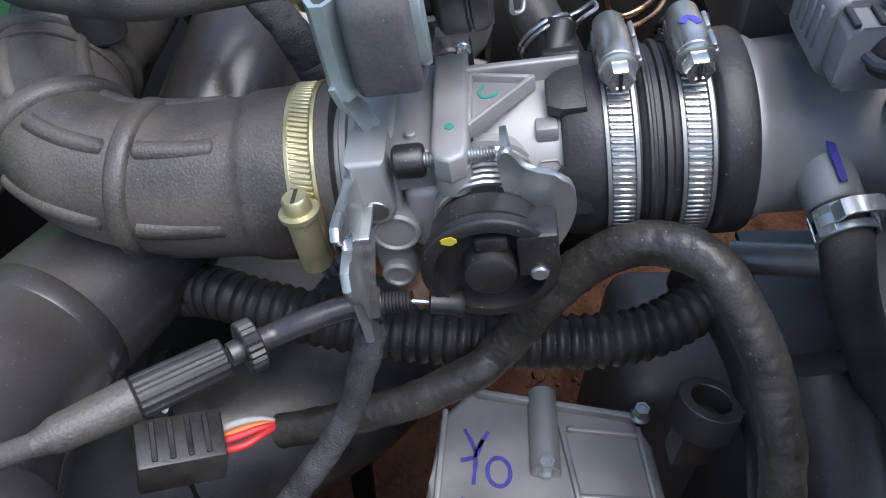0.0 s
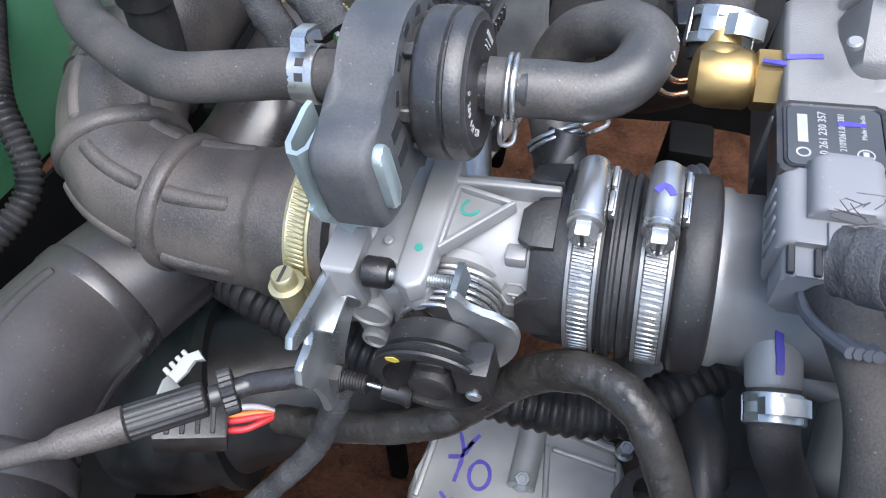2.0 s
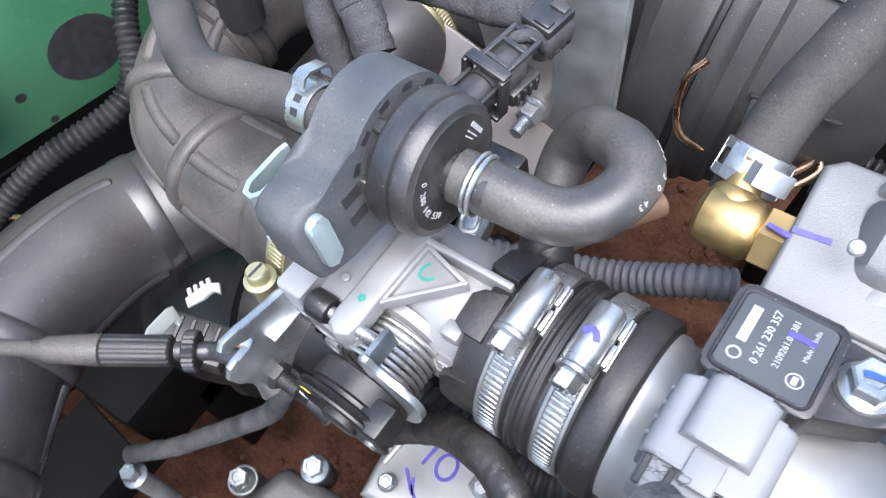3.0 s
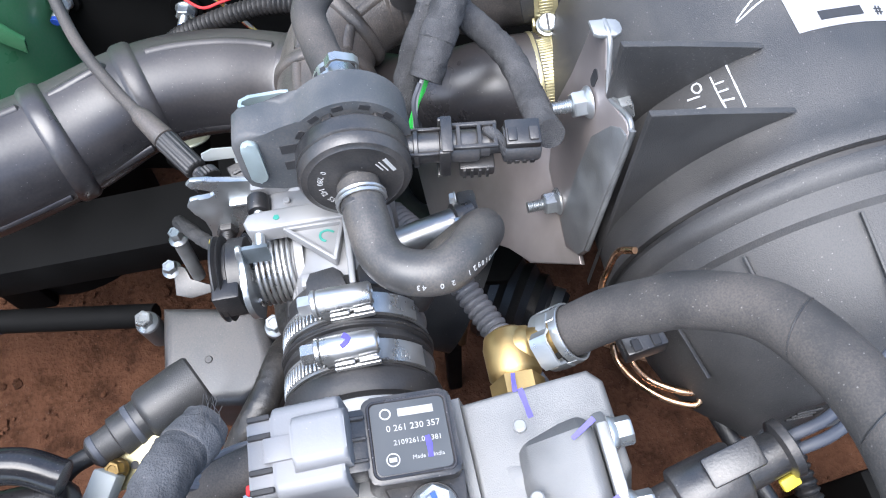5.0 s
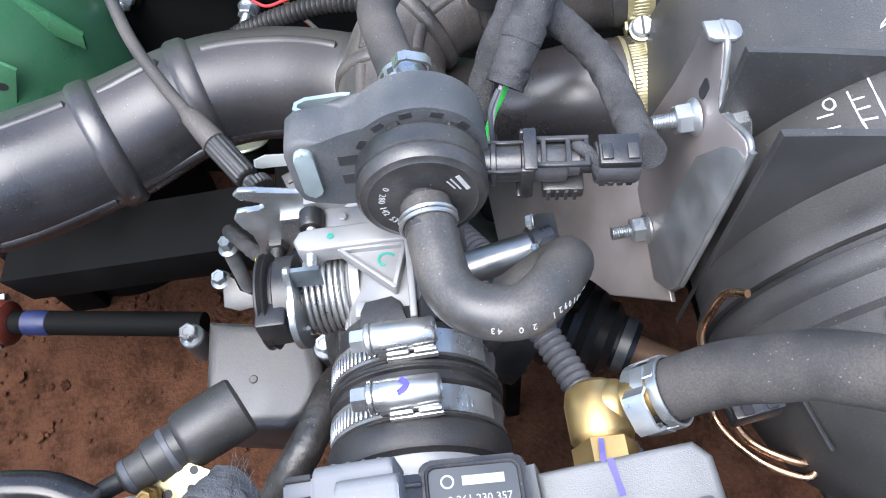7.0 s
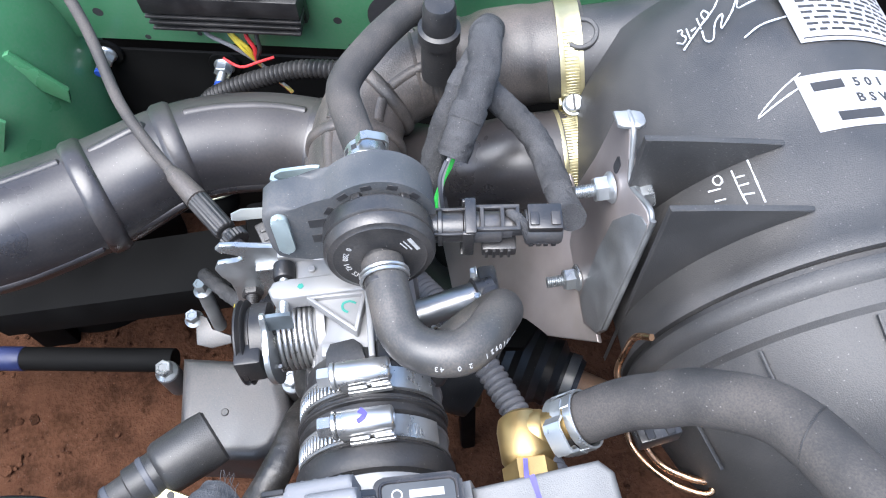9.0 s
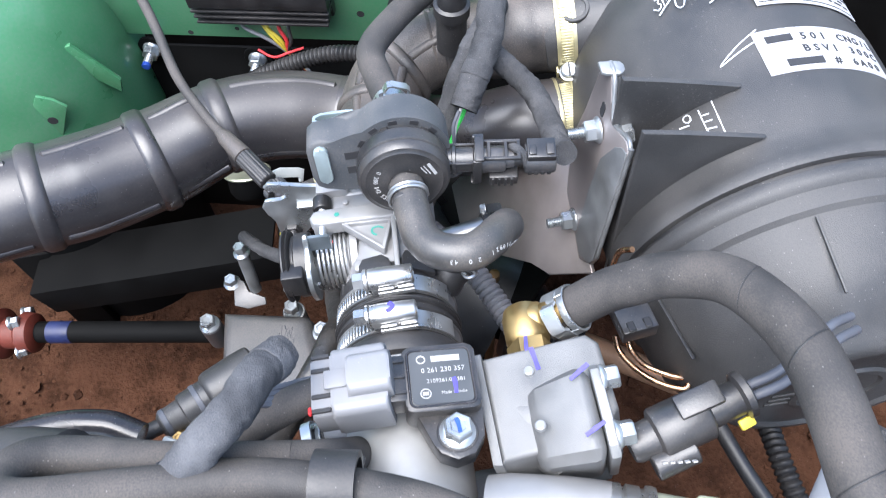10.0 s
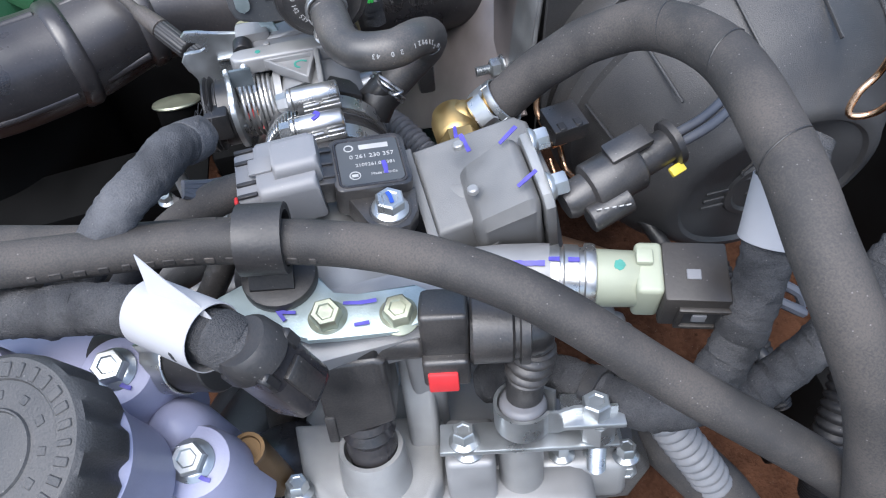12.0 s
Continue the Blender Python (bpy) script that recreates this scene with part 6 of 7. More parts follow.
def loose_coil(c, axis, r, turns, wire, label, loop):
    """A wire spring clip: two turns and a bent tail loop."""
    m = axes(c, x=axis)
    t = thing("wire_clip", m, label, "wire clip", group="wire clips")
    bm = NB()
    pts = []
    n = turns * 20
    for k in range(n + 1):
        a = radians(loop) + 2 * math.pi * k / 20
        pts.append(((k / n - 0.5) * turns * 1.9, r * math.cos(a), r * math.sin(a)))
    tube(bm, pts, wire, n=8, smooth=False)
    e = Vector((0, math.cos(radians(loop)), math.sin(radians(loop))))
    f = Vector((0, -e.z, e.y))
    tail = [Vector((-turns * 0.95, 0, 0)) + e * r, Vector((-turns * 1.0, 0, 0)) + e * (r + 4) - f * 2, Vector((-1.5, 0, 0)) + e * (r + 8.5) - f * 1, Vector((1.5, 0, 0)) + e * (r + 8.5) + f * 1, Vector((turns * 1.0, 0, 0)) + e * (r + 4) + f * 2, Vector((turns * 0.95, 0, 0)) + e * r]
    tube(bm, tail, wire, n=8, step=0.8)
    part("wire", bm, CHROME, t)
    return t


loose_coil((0.0195, 0.1832, 0.5287), (1, 0, 0.05), 8.9, 2, 0.75, "bright wire spring clip on the bypass hose", -112)
loose_coil((0.0345, 0.2035, 0.4875), (0.45, -0.75, -0.45), 9.6, 2, 0.75, "bright wire spring clip on the hose spigot", 40)


def taped(name, pts, r, label, seed=0, wraps=True, n=20):
    """Cloth-taped harness with overlapping wraps."""
    t = thing(name, WORLD, label, "wiring", group="wiring harnesses")
    bm = NB()
    ph = seed * 1.7
    def rad(s, whole, a):
        lap = ((s + 5.0 * a / (2 * math.pi) + ph) / 10.0) % 1.0
        u, v = math.cos(a), math.sin(a)
        lump = 0.07 * noise.noise(Vector((s * 0.11 + ph, u * 1.3, v * 1.3)))
        fold = 0.06 * rough * noise.noise(Vector((s * 0.42 + ph, u * 2.0 + s * 0.16, v * 2.0 - s * 0.1))) + 0.025 * rough * noise.noise(Vector((s * 1.1, u * 5, v * 5)))
        pinch = -0.16 * rough * max(0.0, noise.noise(Vector((s * 0.28 + ph * 3, u * 1.8, v * 1.8))) - 0.15)
        return r * (0.97 + 0.035 * rough * lap ** 3 + lump + fold + pinch)
    rough = 0.5 if seed in (5, 6) else 1.0
    tube(bm, pts, rad, n=n + 12, step=0.8)
    skin = VINYL if seed in (5, 6) else FLEECE if seed == 1 else TAPE
    part("tape_wrap", bm, skin, t)
    path = spline(pts, 1.0)
    rnd = random.Random(seed)
    for k in range(2, len(path) - 14, 64) if rough > 0.7 else ():
        i = k + rnd.randrange(10)
        if i + 9 > len(path):
            break
        bm = NB()
        lean = rnd.uniform(0.5, 1.4) * (1 if k % 2 else -1)
        def lap(s, whole, a, lean=lean):
            edge = min(1.0, s / 0.6, (whole - s) / 0.6)
            return r * (1.0 + 0.035 * edge + 0.03 * lean * math.sin(a + s * 0.3))
        tube(bm, path[i:i + 8], lap, n=n, step=0.6)
        part("tape_lap", bm, skin, t)
    return t


h1 = taped("wiring_harness", W((0.0960, 0.1265, 0.5505), (0.1096, 0.1185, 0.5614), (0.1216, 0.1125, 0.5657), (0.1300, 0.1025, 0.5645), (0.1371, 0.0886, 0.5535), (0.142, 0.06, 0.525)), 7.7, "cloth-taped wiring harness with a frayed end beside the grey plug", 1)
bm = NB()
rnd = random.Random(5)
for k in range(9):
    a = Vector((96 + rnd.uniform(-1, 3), 131 + rnd.uniform(-4, 2), 558 + rnd.uniform(-5, 7)))
    tube(bm, [a, a + Vector((rnd.uniform(-6, 2), rnd.uniform(-1, 2), rnd.uniform(-1, 3))), a + Vector((rnd.uniform(-5, 0), rnd.uniform(-2, 3), rnd.uniform(-2, 4)))], 0.1, n=4, step=2)
ob = part("loose_threads", bm, TAPE, h1)
ob["kind"] = "stuff"
taped("wiring_harness", W((0.10, -0.03, 0.50), (0.125, 0.01, 0.527), (0.142, 0.04, 0.543), (0.153, 0.07, 0.550), (0.159, 0.09, 0.5535), (0.168, 0.105, 0.559), (0.179, 0.118, 0.567), (0.188, 0.129, 0.569), (0.194, 0.137, 0.566)), 8.2, "cloth-taped wiring harness under the long hose", 2)


def paper_tag():
    t = thing("paper_tag", WORLD, "white paper tag wrapped round the taped harness", "tag")
    bm = NB()
    a, b = Vector((169.5, 108, 562)), Vector((187.5, 127.5, 569.5))
    ring(bm, a, b, 10.3, 9.9, 40, 0.1)
    part("wrap", bm, WHITE, t)
    bm = NB()
    prism(bm, [(0, 0), (24, 0), (19, 3), (8, 6), (-5, 11), (-2, 5)], 0.35, plane_at((170.5, 112, 573.0), (0.55, -0.6, 0.55), (0.68, 0.7, 0.2)), 0)
    part("loose_corner", bm, WHITE, t)
    bm = NB()
    bump_stroke(bm, [(187.5, 116.5, 572.8), (190, 115.8, 570.6), (191.3, 117, 568.6)], 1.6, 0.3, (0.5, -0.6, 0.6))
    part("pen_mark", bm, INK_AND_RECESS, t)
    return t


paper_tag()


def sensor_boot():
    m = axes((0.194, 0.138, 0.566), x=(0.22, 0.34, -0.90))
    t = thing("black_plug", m, "ribbed black rubber-booted wiring plug", "wiring plug")
    bm = NB()
    lathe(bm, (-8, 0, 0), (30, 0, 0), [(0, 8), (2, 9.6), (8, 10.4), (9, 9.6)], 28)
    part("boot", bm, RUBBER, t)
    for k in range(4):
        bm = NB()
        box(bm, (2, 9.6 * math.cos(radians(90 * k + 45)), 9.6 * math.sin(radians(90 * k + 45))), (7, 4, 4), 0.8, 1)
        part("boot_lug", bm, RUBBER, t)
    bm = NB()
    prism(bm, rounded(17, 16, 3, 5), 23, YZ @ Matrix.Translation((0, 0, 0)), 1.2, 2)
    part("shell", bm, PLASTIC_GLOSS, t)
    bm = NB()
    box(bm, (13, 0, 8.6), (15, 8, 2.4), 0.8, 2)
    part("latch", bm, PLASTIC, t)
    return t


sensor_boot()
hr = taped("wiring_harness", W((0.165, 0.324, 0.563), (0.1765, 0.3130, 0.5530), (0.1859, 0.3080, 0.5399), (0.2002, 0.3005, 0.5173), (0.2132, 0.2884, 0.4953), (0.2190, 0.2720, 0.4870), (0.2090, 0.2520, 0.4815), (0.1904, 0.2357, 0.4730), (0.1774, 0.2111, 0.4510)), 9.0, "thick cloth-taped wiring branch under the coolant hose", 3)
bm = NB()
ring(bm, (174.5, 314.5, 555), (187, 308, 538), 11.2, 10.8, 36, 0.1)
part("white_sleeve", bm, WHITE, hr, "white paper sleeve")
bm = NB()
path = spline(W((0.206, 0.252, 0.482), (0.197, 0.232, 0.470)), 1)
ring(bm, (205.5, 248.8, 480.2), (201.5, 245.2, 478.2), 10.6, 9.0, 36, 0.2)
part("cable_tie", bm, PLASTIC, hr, "ribbed black cable tie")
taped("wiring_harness", W((0.19, 0.37, 0.51), (0.205, 0.345, 0.497), (0.213, 0.326, 0.485), (0.219, 0.302, 0.476), (0.216, 0.278, 0.476), (0.209, 0.256, 0.478)), 8.4, "cloth-taped wiring branch joining the thick harness", 4)


def conduit(pts, r, material, label, pitch=4.2, depth=1.4, n=20):
    t = thing("conduit", WORLD, label, "conduit", group="corrugated conduits")
    bm = NB()
    tube(bm, pts, corrugated(pitch, r - depth, r), n=n, step=pitch / 6)
    part("ribbed_tube", bm, material, t)
    bm = NB()
    tube(bm, [Vector(p) + Vector((0, -0.72 * (r - depth), 0.62 * (r - depth))) for p in pts], 0.8, n=6, step=3)
    part("slit_edge", bm, material, t)
    return t


conduit(W((-0.05, 0.195, 0.385), (-0.0130, 0.2129, 0.4000), (0.0244, 0.2289, 0.3990), (0.0570, 0.2391, 0.4060), (0.0846, 0.2455, 0.4233), (0.1, 0.252, 0.425)), 7.5, CONDUIT_GREY, "grey corrugated conduit behind the rubber connector", 4.0)
conduit(W((-0.13, 0.20, 0.36), (-0.092, 0.176, 0.392), (-0.065, 0.165, 0.395), (-0.02, 0.155, 0.392), (0.033, 0.148, 0.395), (0.067, 0.148, 0.397), (0.09, 0.156, 0.40), (0.112, 0.175, 0.40)), 10.5, CONDUIT, "thick black corrugated conduit under the throttle body", 5.0)
conduit(W((0.155, 0.235, 0.47), (0.175, 0.255, 0.485), (0.195, 0.268, 0.47), (0.215, 0.28, 0.447), (0.24, 0.30, 0.41), (0.26, 0.31, 0.35)), 9, CONDUIT_PALE, "pale grey corrugated conduit beside the engine", 5.0)
conduit(W((-0.228, 0.068, 0.335), (-0.2262, 0.0745, 0.3660), (-0.2124, 0.1366, 0.3957), (-0.1950, 0.1930, 0.4080), (-0.2200, 0.2300, 0.4300), (-0.26, 0.30, 0.44)), 6.5, CONDUIT, "black corrugated conduit along the body panel", 3.6)
conduit(W((0.10, 0.36, 0.39), (0.135, 0.355, 0.40), (0.17, 0.36, 0.39), (0.20, 0.37, 0.36)), 6, CONDUIT, "black corrugated conduit below the air cleaner", 3.6)
conduit(W((0.17, 0.40, 0.43), (0.21, 0.375, 0.425), (0.235, 0.36, 0.40), (0.245, 0.37, 0.35)), 9, CONDUIT, "black corrugated conduit at the far side", 4.2)
# harness loop under the throttle wheel
taped("wiring_harness", W((-0.061, 0.130, 0.3645), (-0.042, 0.128, 0.373), (-0.014, 0.128, 0.386), (0.010, 0.131, 0.400), (0.019, 0.135, 0.407), (0.028, 0.137, 0.422), (0.0365, 0.1365, 0.440), (0.044, 0.135, 0.453), (0.053, 0.133, 0.462), (0.062, 0.130, 0.466), (0.070, 0.125, 0.467), (0.077, 0.119, 0.464), (0.086, 0.108, 0.452), (0.093, 0.097, 0.438), (0.098, 0.082, 0.415), (0.102, 0.070, 0.375)), 6.8, "black taped harness looped below the hose clamps", 5)
taped("wiring_harness", W((-0.022, 0.120, 0.44), (-0.026, 0.115, 0.425), (-0.034, 0.108, 0.402), (-0.058, 0.092, 0.370), (-0.082, 0.074, 0.345), (-0.103, 0.058, 0.335)), 4.6, "grey woven sleeve with a frayed end below the throttle wheel", 7, n=16)
# harness over the inlet ducts
taped("wiring_harness", W((-0.16, 0.26, 0.46), (-0.120, 0.250, 0.503), (-0.0930, 0.2427, 0.5247), (-0.0764, 0.2387, 0.5239), (-0.0589, 0.2285, 0.5161), (-0.0456, 0.2191, 0.5056)), 7.8, "cloth-taped harness end with bare green and white wires", 8)
taped("wiring_harness", W((-0.0875, 0.2337, 0.5136), (-0.0781, 0.2430, 0.5059), (-0.0567, 0.2578, 0.5000), (-0.0333, 0.2619, 0.5003), (-0.0132, 0.2625, 0.5048), (-0.0029, 0.2625, 0.5110)), 6.4, "cloth-taped branch leading to the purge valve plug", 9)
taped("wiring_harness", W((-0.09, 0.239, 0.52), (-0.078, 0.228, 0.512), (-0.063, 0.2165, 0.50), (-0.05, 0.210, 0.485), (-0.04, 0.21, 0.46)), 6.2, "cloth-taped branch dropping between the ducts", 10)
for k, (material, dx) in enumerate(((GREEN_WIRE, 0), (WHITE, 2), (GREEN_WIRE, -2), (WIRE_GREY, 3.5))):
    hose("loose_wire", [(-47 + dx, 220 - dx, 507), (-42 + dx, 216 - dx, 501), (-37 + dx, 212, 493), (-32, 209 + dx, 482)], 1.0, material, "bare coloured wire leaving the taped harness", "wire", "loose wires", n=8)


def cable_adjuster():
    t = thing("throttle_cable", WORLD, "black sheathed throttle cable with a ribbed adjuster", "cable")
    bm = NB()
    tube(bm, W((-0.41, -0.095, 0.60), (-0.3253, -0.0384, 0.5696), (-0.2429, 0.0086, 0.5319), (-0.1835, 0.0401, 0.4945), (-0.1398, 0.0540, 0.4690), (-0.116, 0.0670, 0.4575), (-0.1015, 0.0765, 0.4529)), 3.1, n=16)
    part("sheath", bm, HOSE, t)
    a, b = Vector((-103, 75.5, 453)), Vector((-60.4, 104.0, 450))
    bm = NB()
    lathe(bm, a, b, [(0, 3.2), (3, 3.7), (6, 4.9), (24, 6.0), (25.5, 6.0), (26, 5.2)], 28)
    part("rubber_boot", bm, RUBBER_DUST, t)
    bm = NB()
    def knurl(ang, s):
        return 1 + (0.035 if math.sin(ang * 14) > 0 else -0.02)
    d = (b - a).normalized()
    lathe(bm, a + d * 26, b, [(0, 5.2), (0.5, 5.7), (24, 5.7), (24.6, 5.2), (25, 3.4)], 84, squash=knurl)
    part("ribbed_sleeve", bm, RUBBER, t)
    bm = NB()
    lathe(bm, a + d * 52, a + d * 70, [(0, 3.4), (2, 3.6), (4, 3.4)], 24)
    part("thread_neck", bm, PLASTIC, t)
    bm = NB()
    def knurl2(ang, s):
        return 1 + 0.04 * math.sin(ang * 24)
    lathe(bm, a + d * 55.5, a + d * 70, [(0, 7.0), (0.5, 7.5), (4.4, 7.5), (4.9, 7.0), (4.9, 3)], 96, squash=knurl2)
    part("lock_ring", bm, RUBBER, t, "knurled black lock ring")
    bm = NB()
    e = a + d * 60
    tube(bm, [e, e + d * 6, (-40, 114, 452), (-29, 116.6, 454.6), (-18, 117.3, 456.4)], 3.6, n=18, step=1.5)
    part("elbow_tube", bm, PLASTIC_GLOSS, t)
    return t


cable_adjuster()

# ---- engine below and round the manifold ----
# the cylinder head leans: x towards the bay's front, y along it, z along the bolts
HD = axes((0.195, 0.170, 0.500), x=(0.905, -0.223, 0.362), up=(-0.36, 0.05, 0.93))


def engine_case():
    t = thing("engine_block", WORLD, "dark cast aluminium engine block under the manifold", "engine")
    bm = NB()
    box(bm, (255, 150, 205), (230, 170, 300), 12, 3)
    part("crankcase", bm, ALU_DIRTY, t)
    bm = NB()
    box(bm, (150, 215, 200), (120, 80, 240), 14, 3)
    part("rear_case", bm, ALU_DIRTY, t)
    # added block that keeps the gap between the hoses dark
    bm = NB()
    box(bm, (172, 122, 330), (60, 56, 120), 6, 3)
    part("side_case", bm, BLACK, t, "black filler block added below the hoses to hide the soil")
    for k in range(7):
        bm = NB()
        box(bm, (258, 150, 270 + 14 * k), (222, 186, 4), 1.5, 2)
        part("cooling_fin", bm, ALU_DIRTY, t)
    hd = Matrix.Scale(1000, 4) @ HD @ Matrix.Scale(MM, 4)
    bm = NB()
    box(bm, (-34, 12, -98), (80, 130, 70), 10, 3, m=hd)
    part("cylinder_head", bm, ALU, t)
    bm = NB()
    box(bm, (-30, 7, -22), (16, 13, 84), 3, 3, m=hd)
    part("head_wall", bm, ALU_HEAD, t)
    bm = NB()
    prism(bm, [(-52, -38), (-44, -10), (-30, 8), (8, 10), (14, -6), (14, -40)], 18, hd @ Matrix(((0, 1, 0, 0), (1, 0, 0, 0), (0, 0, 1, -70), (0, 0, 0, 1))), 4, 3)
    part("head_pad", bm, ALU_HEAD, t)
    bm = NB()
    lathe(bm, hd @ Vector((-8, -12.5, -77)), hd @ Vector((-8, -12.5, -27)), [(0, 16), (30, 14.2), (42, 13.4), (45, 12.6), (45, 10.8), (36, 10.6), (36, 2)], 44)
    part("coil_boss", bm, ALU_HEAD, t)
    bm = NB()
    box(bm, (-14, 26, -54), (24, 20, 30), 3, 3, m=hd)
    part("side_pad", bm, ALU, t)
    bm = NB()
    box(bm, (-30, 62, -74), (30, 60, 26), 5, 3, m=hd)
    part("rear_pad", bm, ALU_DARK, t)
    for x, y, z, af in ((-8, 25.5, -39, 8), (-20, 64, -60, 7), (-16, 90, -58, 7), (-2, -44, -52, 8), (-20, 78, -60, 6)):
        bm = NB()
        hexhead(bm, hd @ Vector((x, y, z)), hd @ Vector((x, y, z + 7.5)), af, af + 4)
        part("head_bolt", bm, ZINC, t)
    bm = NB()
    bump_stroke(bm, [hd @ Vector((1, -42, -51)), hd @ Vector((6, -40, -51)), hd @ Vector((9, -41, -51))], 2.4, 0.4, (-0.36, 0.05, 0.93))
    part("ink_stroke", bm, BLUE_INK, t)
    bm = NB()
    lathe(bm, (192, 116, 440), (193, 115.4, 490), [(0, 7), (44, 7), (46, 6.4), (50, 6.4), (50, 5), (49, 4.6), (49, 0.5)], 32)
    part("brass_plug", bm, BRASS_DARK, t, "dull brass core plug")
    return t


engine_case()


def ok_cover():
    m = axes((0.035, 0.135, 0.30), x=(1, 0.03, 0.0))
    t = thing("gear_cover", m, "grey cast aluminium gear cover with blue handwriting", "engine cover")
    bm = NB()
    prism(bm, [(-40, -26), (-42, -2), (-40, 6), (-33, 40), (-18, 54), (58, 40), (66, 20), (66, -26)], 90, Matrix.Translation((0, 0, -90)), 4, 3)
    part("case", bm, ALU_DARK, t)
    bm = NB()
    cyl(bm, (17, 50, 1.5), (13, 6, 1.5), 7.0, n=32, bev=1)
    part("raised_gallery", bm, ALU_DARK, t)
    for c, size, turn in (((23, 42, 1), (78, 3.5, 6), -13), ((43, 27, 0), (34, 3, 5), -9), ((42, -6, 0), (32, 3, 5), -6), ((60, 10, 0), (3, 38, 5), 0), ((25, 12, 0), (3, 38, 5), 4), ((-34, 18, 0), (3, 50, 5), -8)):
        bm = NB()
        box(bm, (0, 0, 0), size, 1.2, 2, m=Matrix.Translation(c) @ Matrix.Rotation(radians(turn), 4, "Z"))
        part("cast_rib", bm, ALU_DARK, t)
    for x, y in ((13, 9), (62, 34), (-30, -14)):
        bm = NB()
        hexhead(bm, (x, y, 3), (x, y, 10), 7, 10)
        part("cover_bolt", bm, ZINC, t)
    # handwriting: a round letter and a three-stroke letter
    o = [(-8 + 5.2 * math.cos(2 * math.pi * k / 14), 9.5 + 7 * math.sin(2 * math.pi * k / 14), 0.2) for k in range(15)]
    for pts in (o, [(-22, 32, 0.2), (-18, 20, 0.2), (-20, 4, 0.2)], [(-11, 30, 0.2), (-18, 20, 0.2)], [(-25, 16, 0.2), (-18, 18, 0.2), (-14, 26, 0.2)], [(-20, -4, 0.2), (-17, -10, 0.2), (-10, -16, 0.2)], [(-26, -2, 0.2), (-16, -12, 0.2)]):
        bm = NB()
        bump_stroke(bm, pts, 2.2, 0.25, (0, 0, 1))
        part("ink_stroke", bm, BLUE_INK, t)
    return t


ok_cover()


def lower_clutter():
    """Black brackets, boots and pipes low in the bay."""
    bm = NB()
    lathe(bm, (128, 130, 405), (150, 60, 330), [(0, 14), (10, 18), (60, 20), (110, 20)], 32)
    single("rubber_boot", bm, RUBBER, WORLD, "wide black rubber boot beside the vacuum hose", "rubber boot")
    bm = NB()
    made = bmesh.ops.create_uvsphere(bm, u_segments=40, v_segments=24, radius=36)["verts"]
    bmesh.ops.transform(bm, matrix=Matrix.Translation((196, 118, 405)) @ Matrix.Diagonal((1.1, 1.0, 0.9, 1)), verts=made)
    single("oil_filter", bm, PLASTIC_GLOSS, WORLD, "rounded glossy black filter housing low in the bay", "oil filter")
    hose("steel_pipe", W((0.115, 0.185, 0.40), (0.15, 0.172, 0.41), (0.185, 0.158, 0.415), (0.22, 0.15, 0.41)), 6.5, ZINC_DULL, "iridescent plated steel pipe crossing the bay", "pipe")
    hose("black_pipe", W((0.105, 0.19, 0.38), (0.108, 0.15, 0.40), (0.112, 0.11, 0.39), (0.118, 0.07, 0.34)), 9.5, RUBBER, "black rubber pipe in the dark below the manifold", "pipe")
    t = thing("p_clip", WORLD, "black rubber P-clip on a stud above the gear cover", "pipe clip")
    bm = NB()
    ring(bm, (90, 118, 386), (92, 121, 398), 11.5, 7, 40)
    part("loop", bm, RUBBER, t)
    bm = NB()
    box(bm, (92, 120, 374), (16, 12, 28), 3, 2)
    part("foot", bm, RUBBER, t)


lower_clutter()


def two_wire_plug():
    m = axes((-0.094, 0.117, 0.374), x=(1, 0.34, -0.24))
    t = thing("two_wire_plug", m, "black rectangular plug with white and red wires", "wiring plug")
    bm = NB()
    box(bm, (0, 0, 0), (30, 20, 17), 1.4, 2)
    part("shell", bm, PLASTIC, t)
    for k in range(4):
        bm = NB()
        box(bm, (-9 + 6 * k, 0, 8.8), (2, 16, 1.2), 0.3, 1)
        part("shell_rib", bm, PLASTIC, t)
    for k, (material, y) in enumerate(((WHITE, 5), (RED, 0), (RED, -4), (ORANGE_WIRE, 2))):
        bm = NB()
        tube(bm, [(15, y, 1), (22, y * 1.1, 3), (29, y * 0.7 + 1, 4), (36, 2, 3)], 1.5, n=10)
        part("wire", bm, material, t)
    return t


two_wire_plug()


def starter_relay():
    m = axes((-0.020, 0.063, 0.30), x=(1, 0, 0))
    t = thing("relay_box", m, "black plastic box with rounded corners and zinc bolts", "relay box")
    bm = NB()
    prism(bm, [(-43, -32), (-29, 30), (-24, 35), (8, 39), (20, 36), (31, 26), (35, 14), (25, -35)], 70, Matrix.Translation((0, 0, -70)), 9, 6)
    part("case", bm, BOX_GREY, t)
    bm = NB()
    cyl(bm, (2, -3, -0.6), (2, -3, 0.8), 2.6, n=20)
    part("moulded_pip", bm, PLASTIC, t)
    for x, y in ((-34, -42), (-12, 42)):
        bm = NB()
        hexhead(bm, (x, y, -3), (x, y, 6), 10, 15)
        part("bolt", bm, ZINC, t)
        bm = NB()
        cyl(bm, (x, y, -30), (x, y, -3), 8, n=24)
        part("lug", bm, BOX_GREY, t)
    return t


starter_relay()


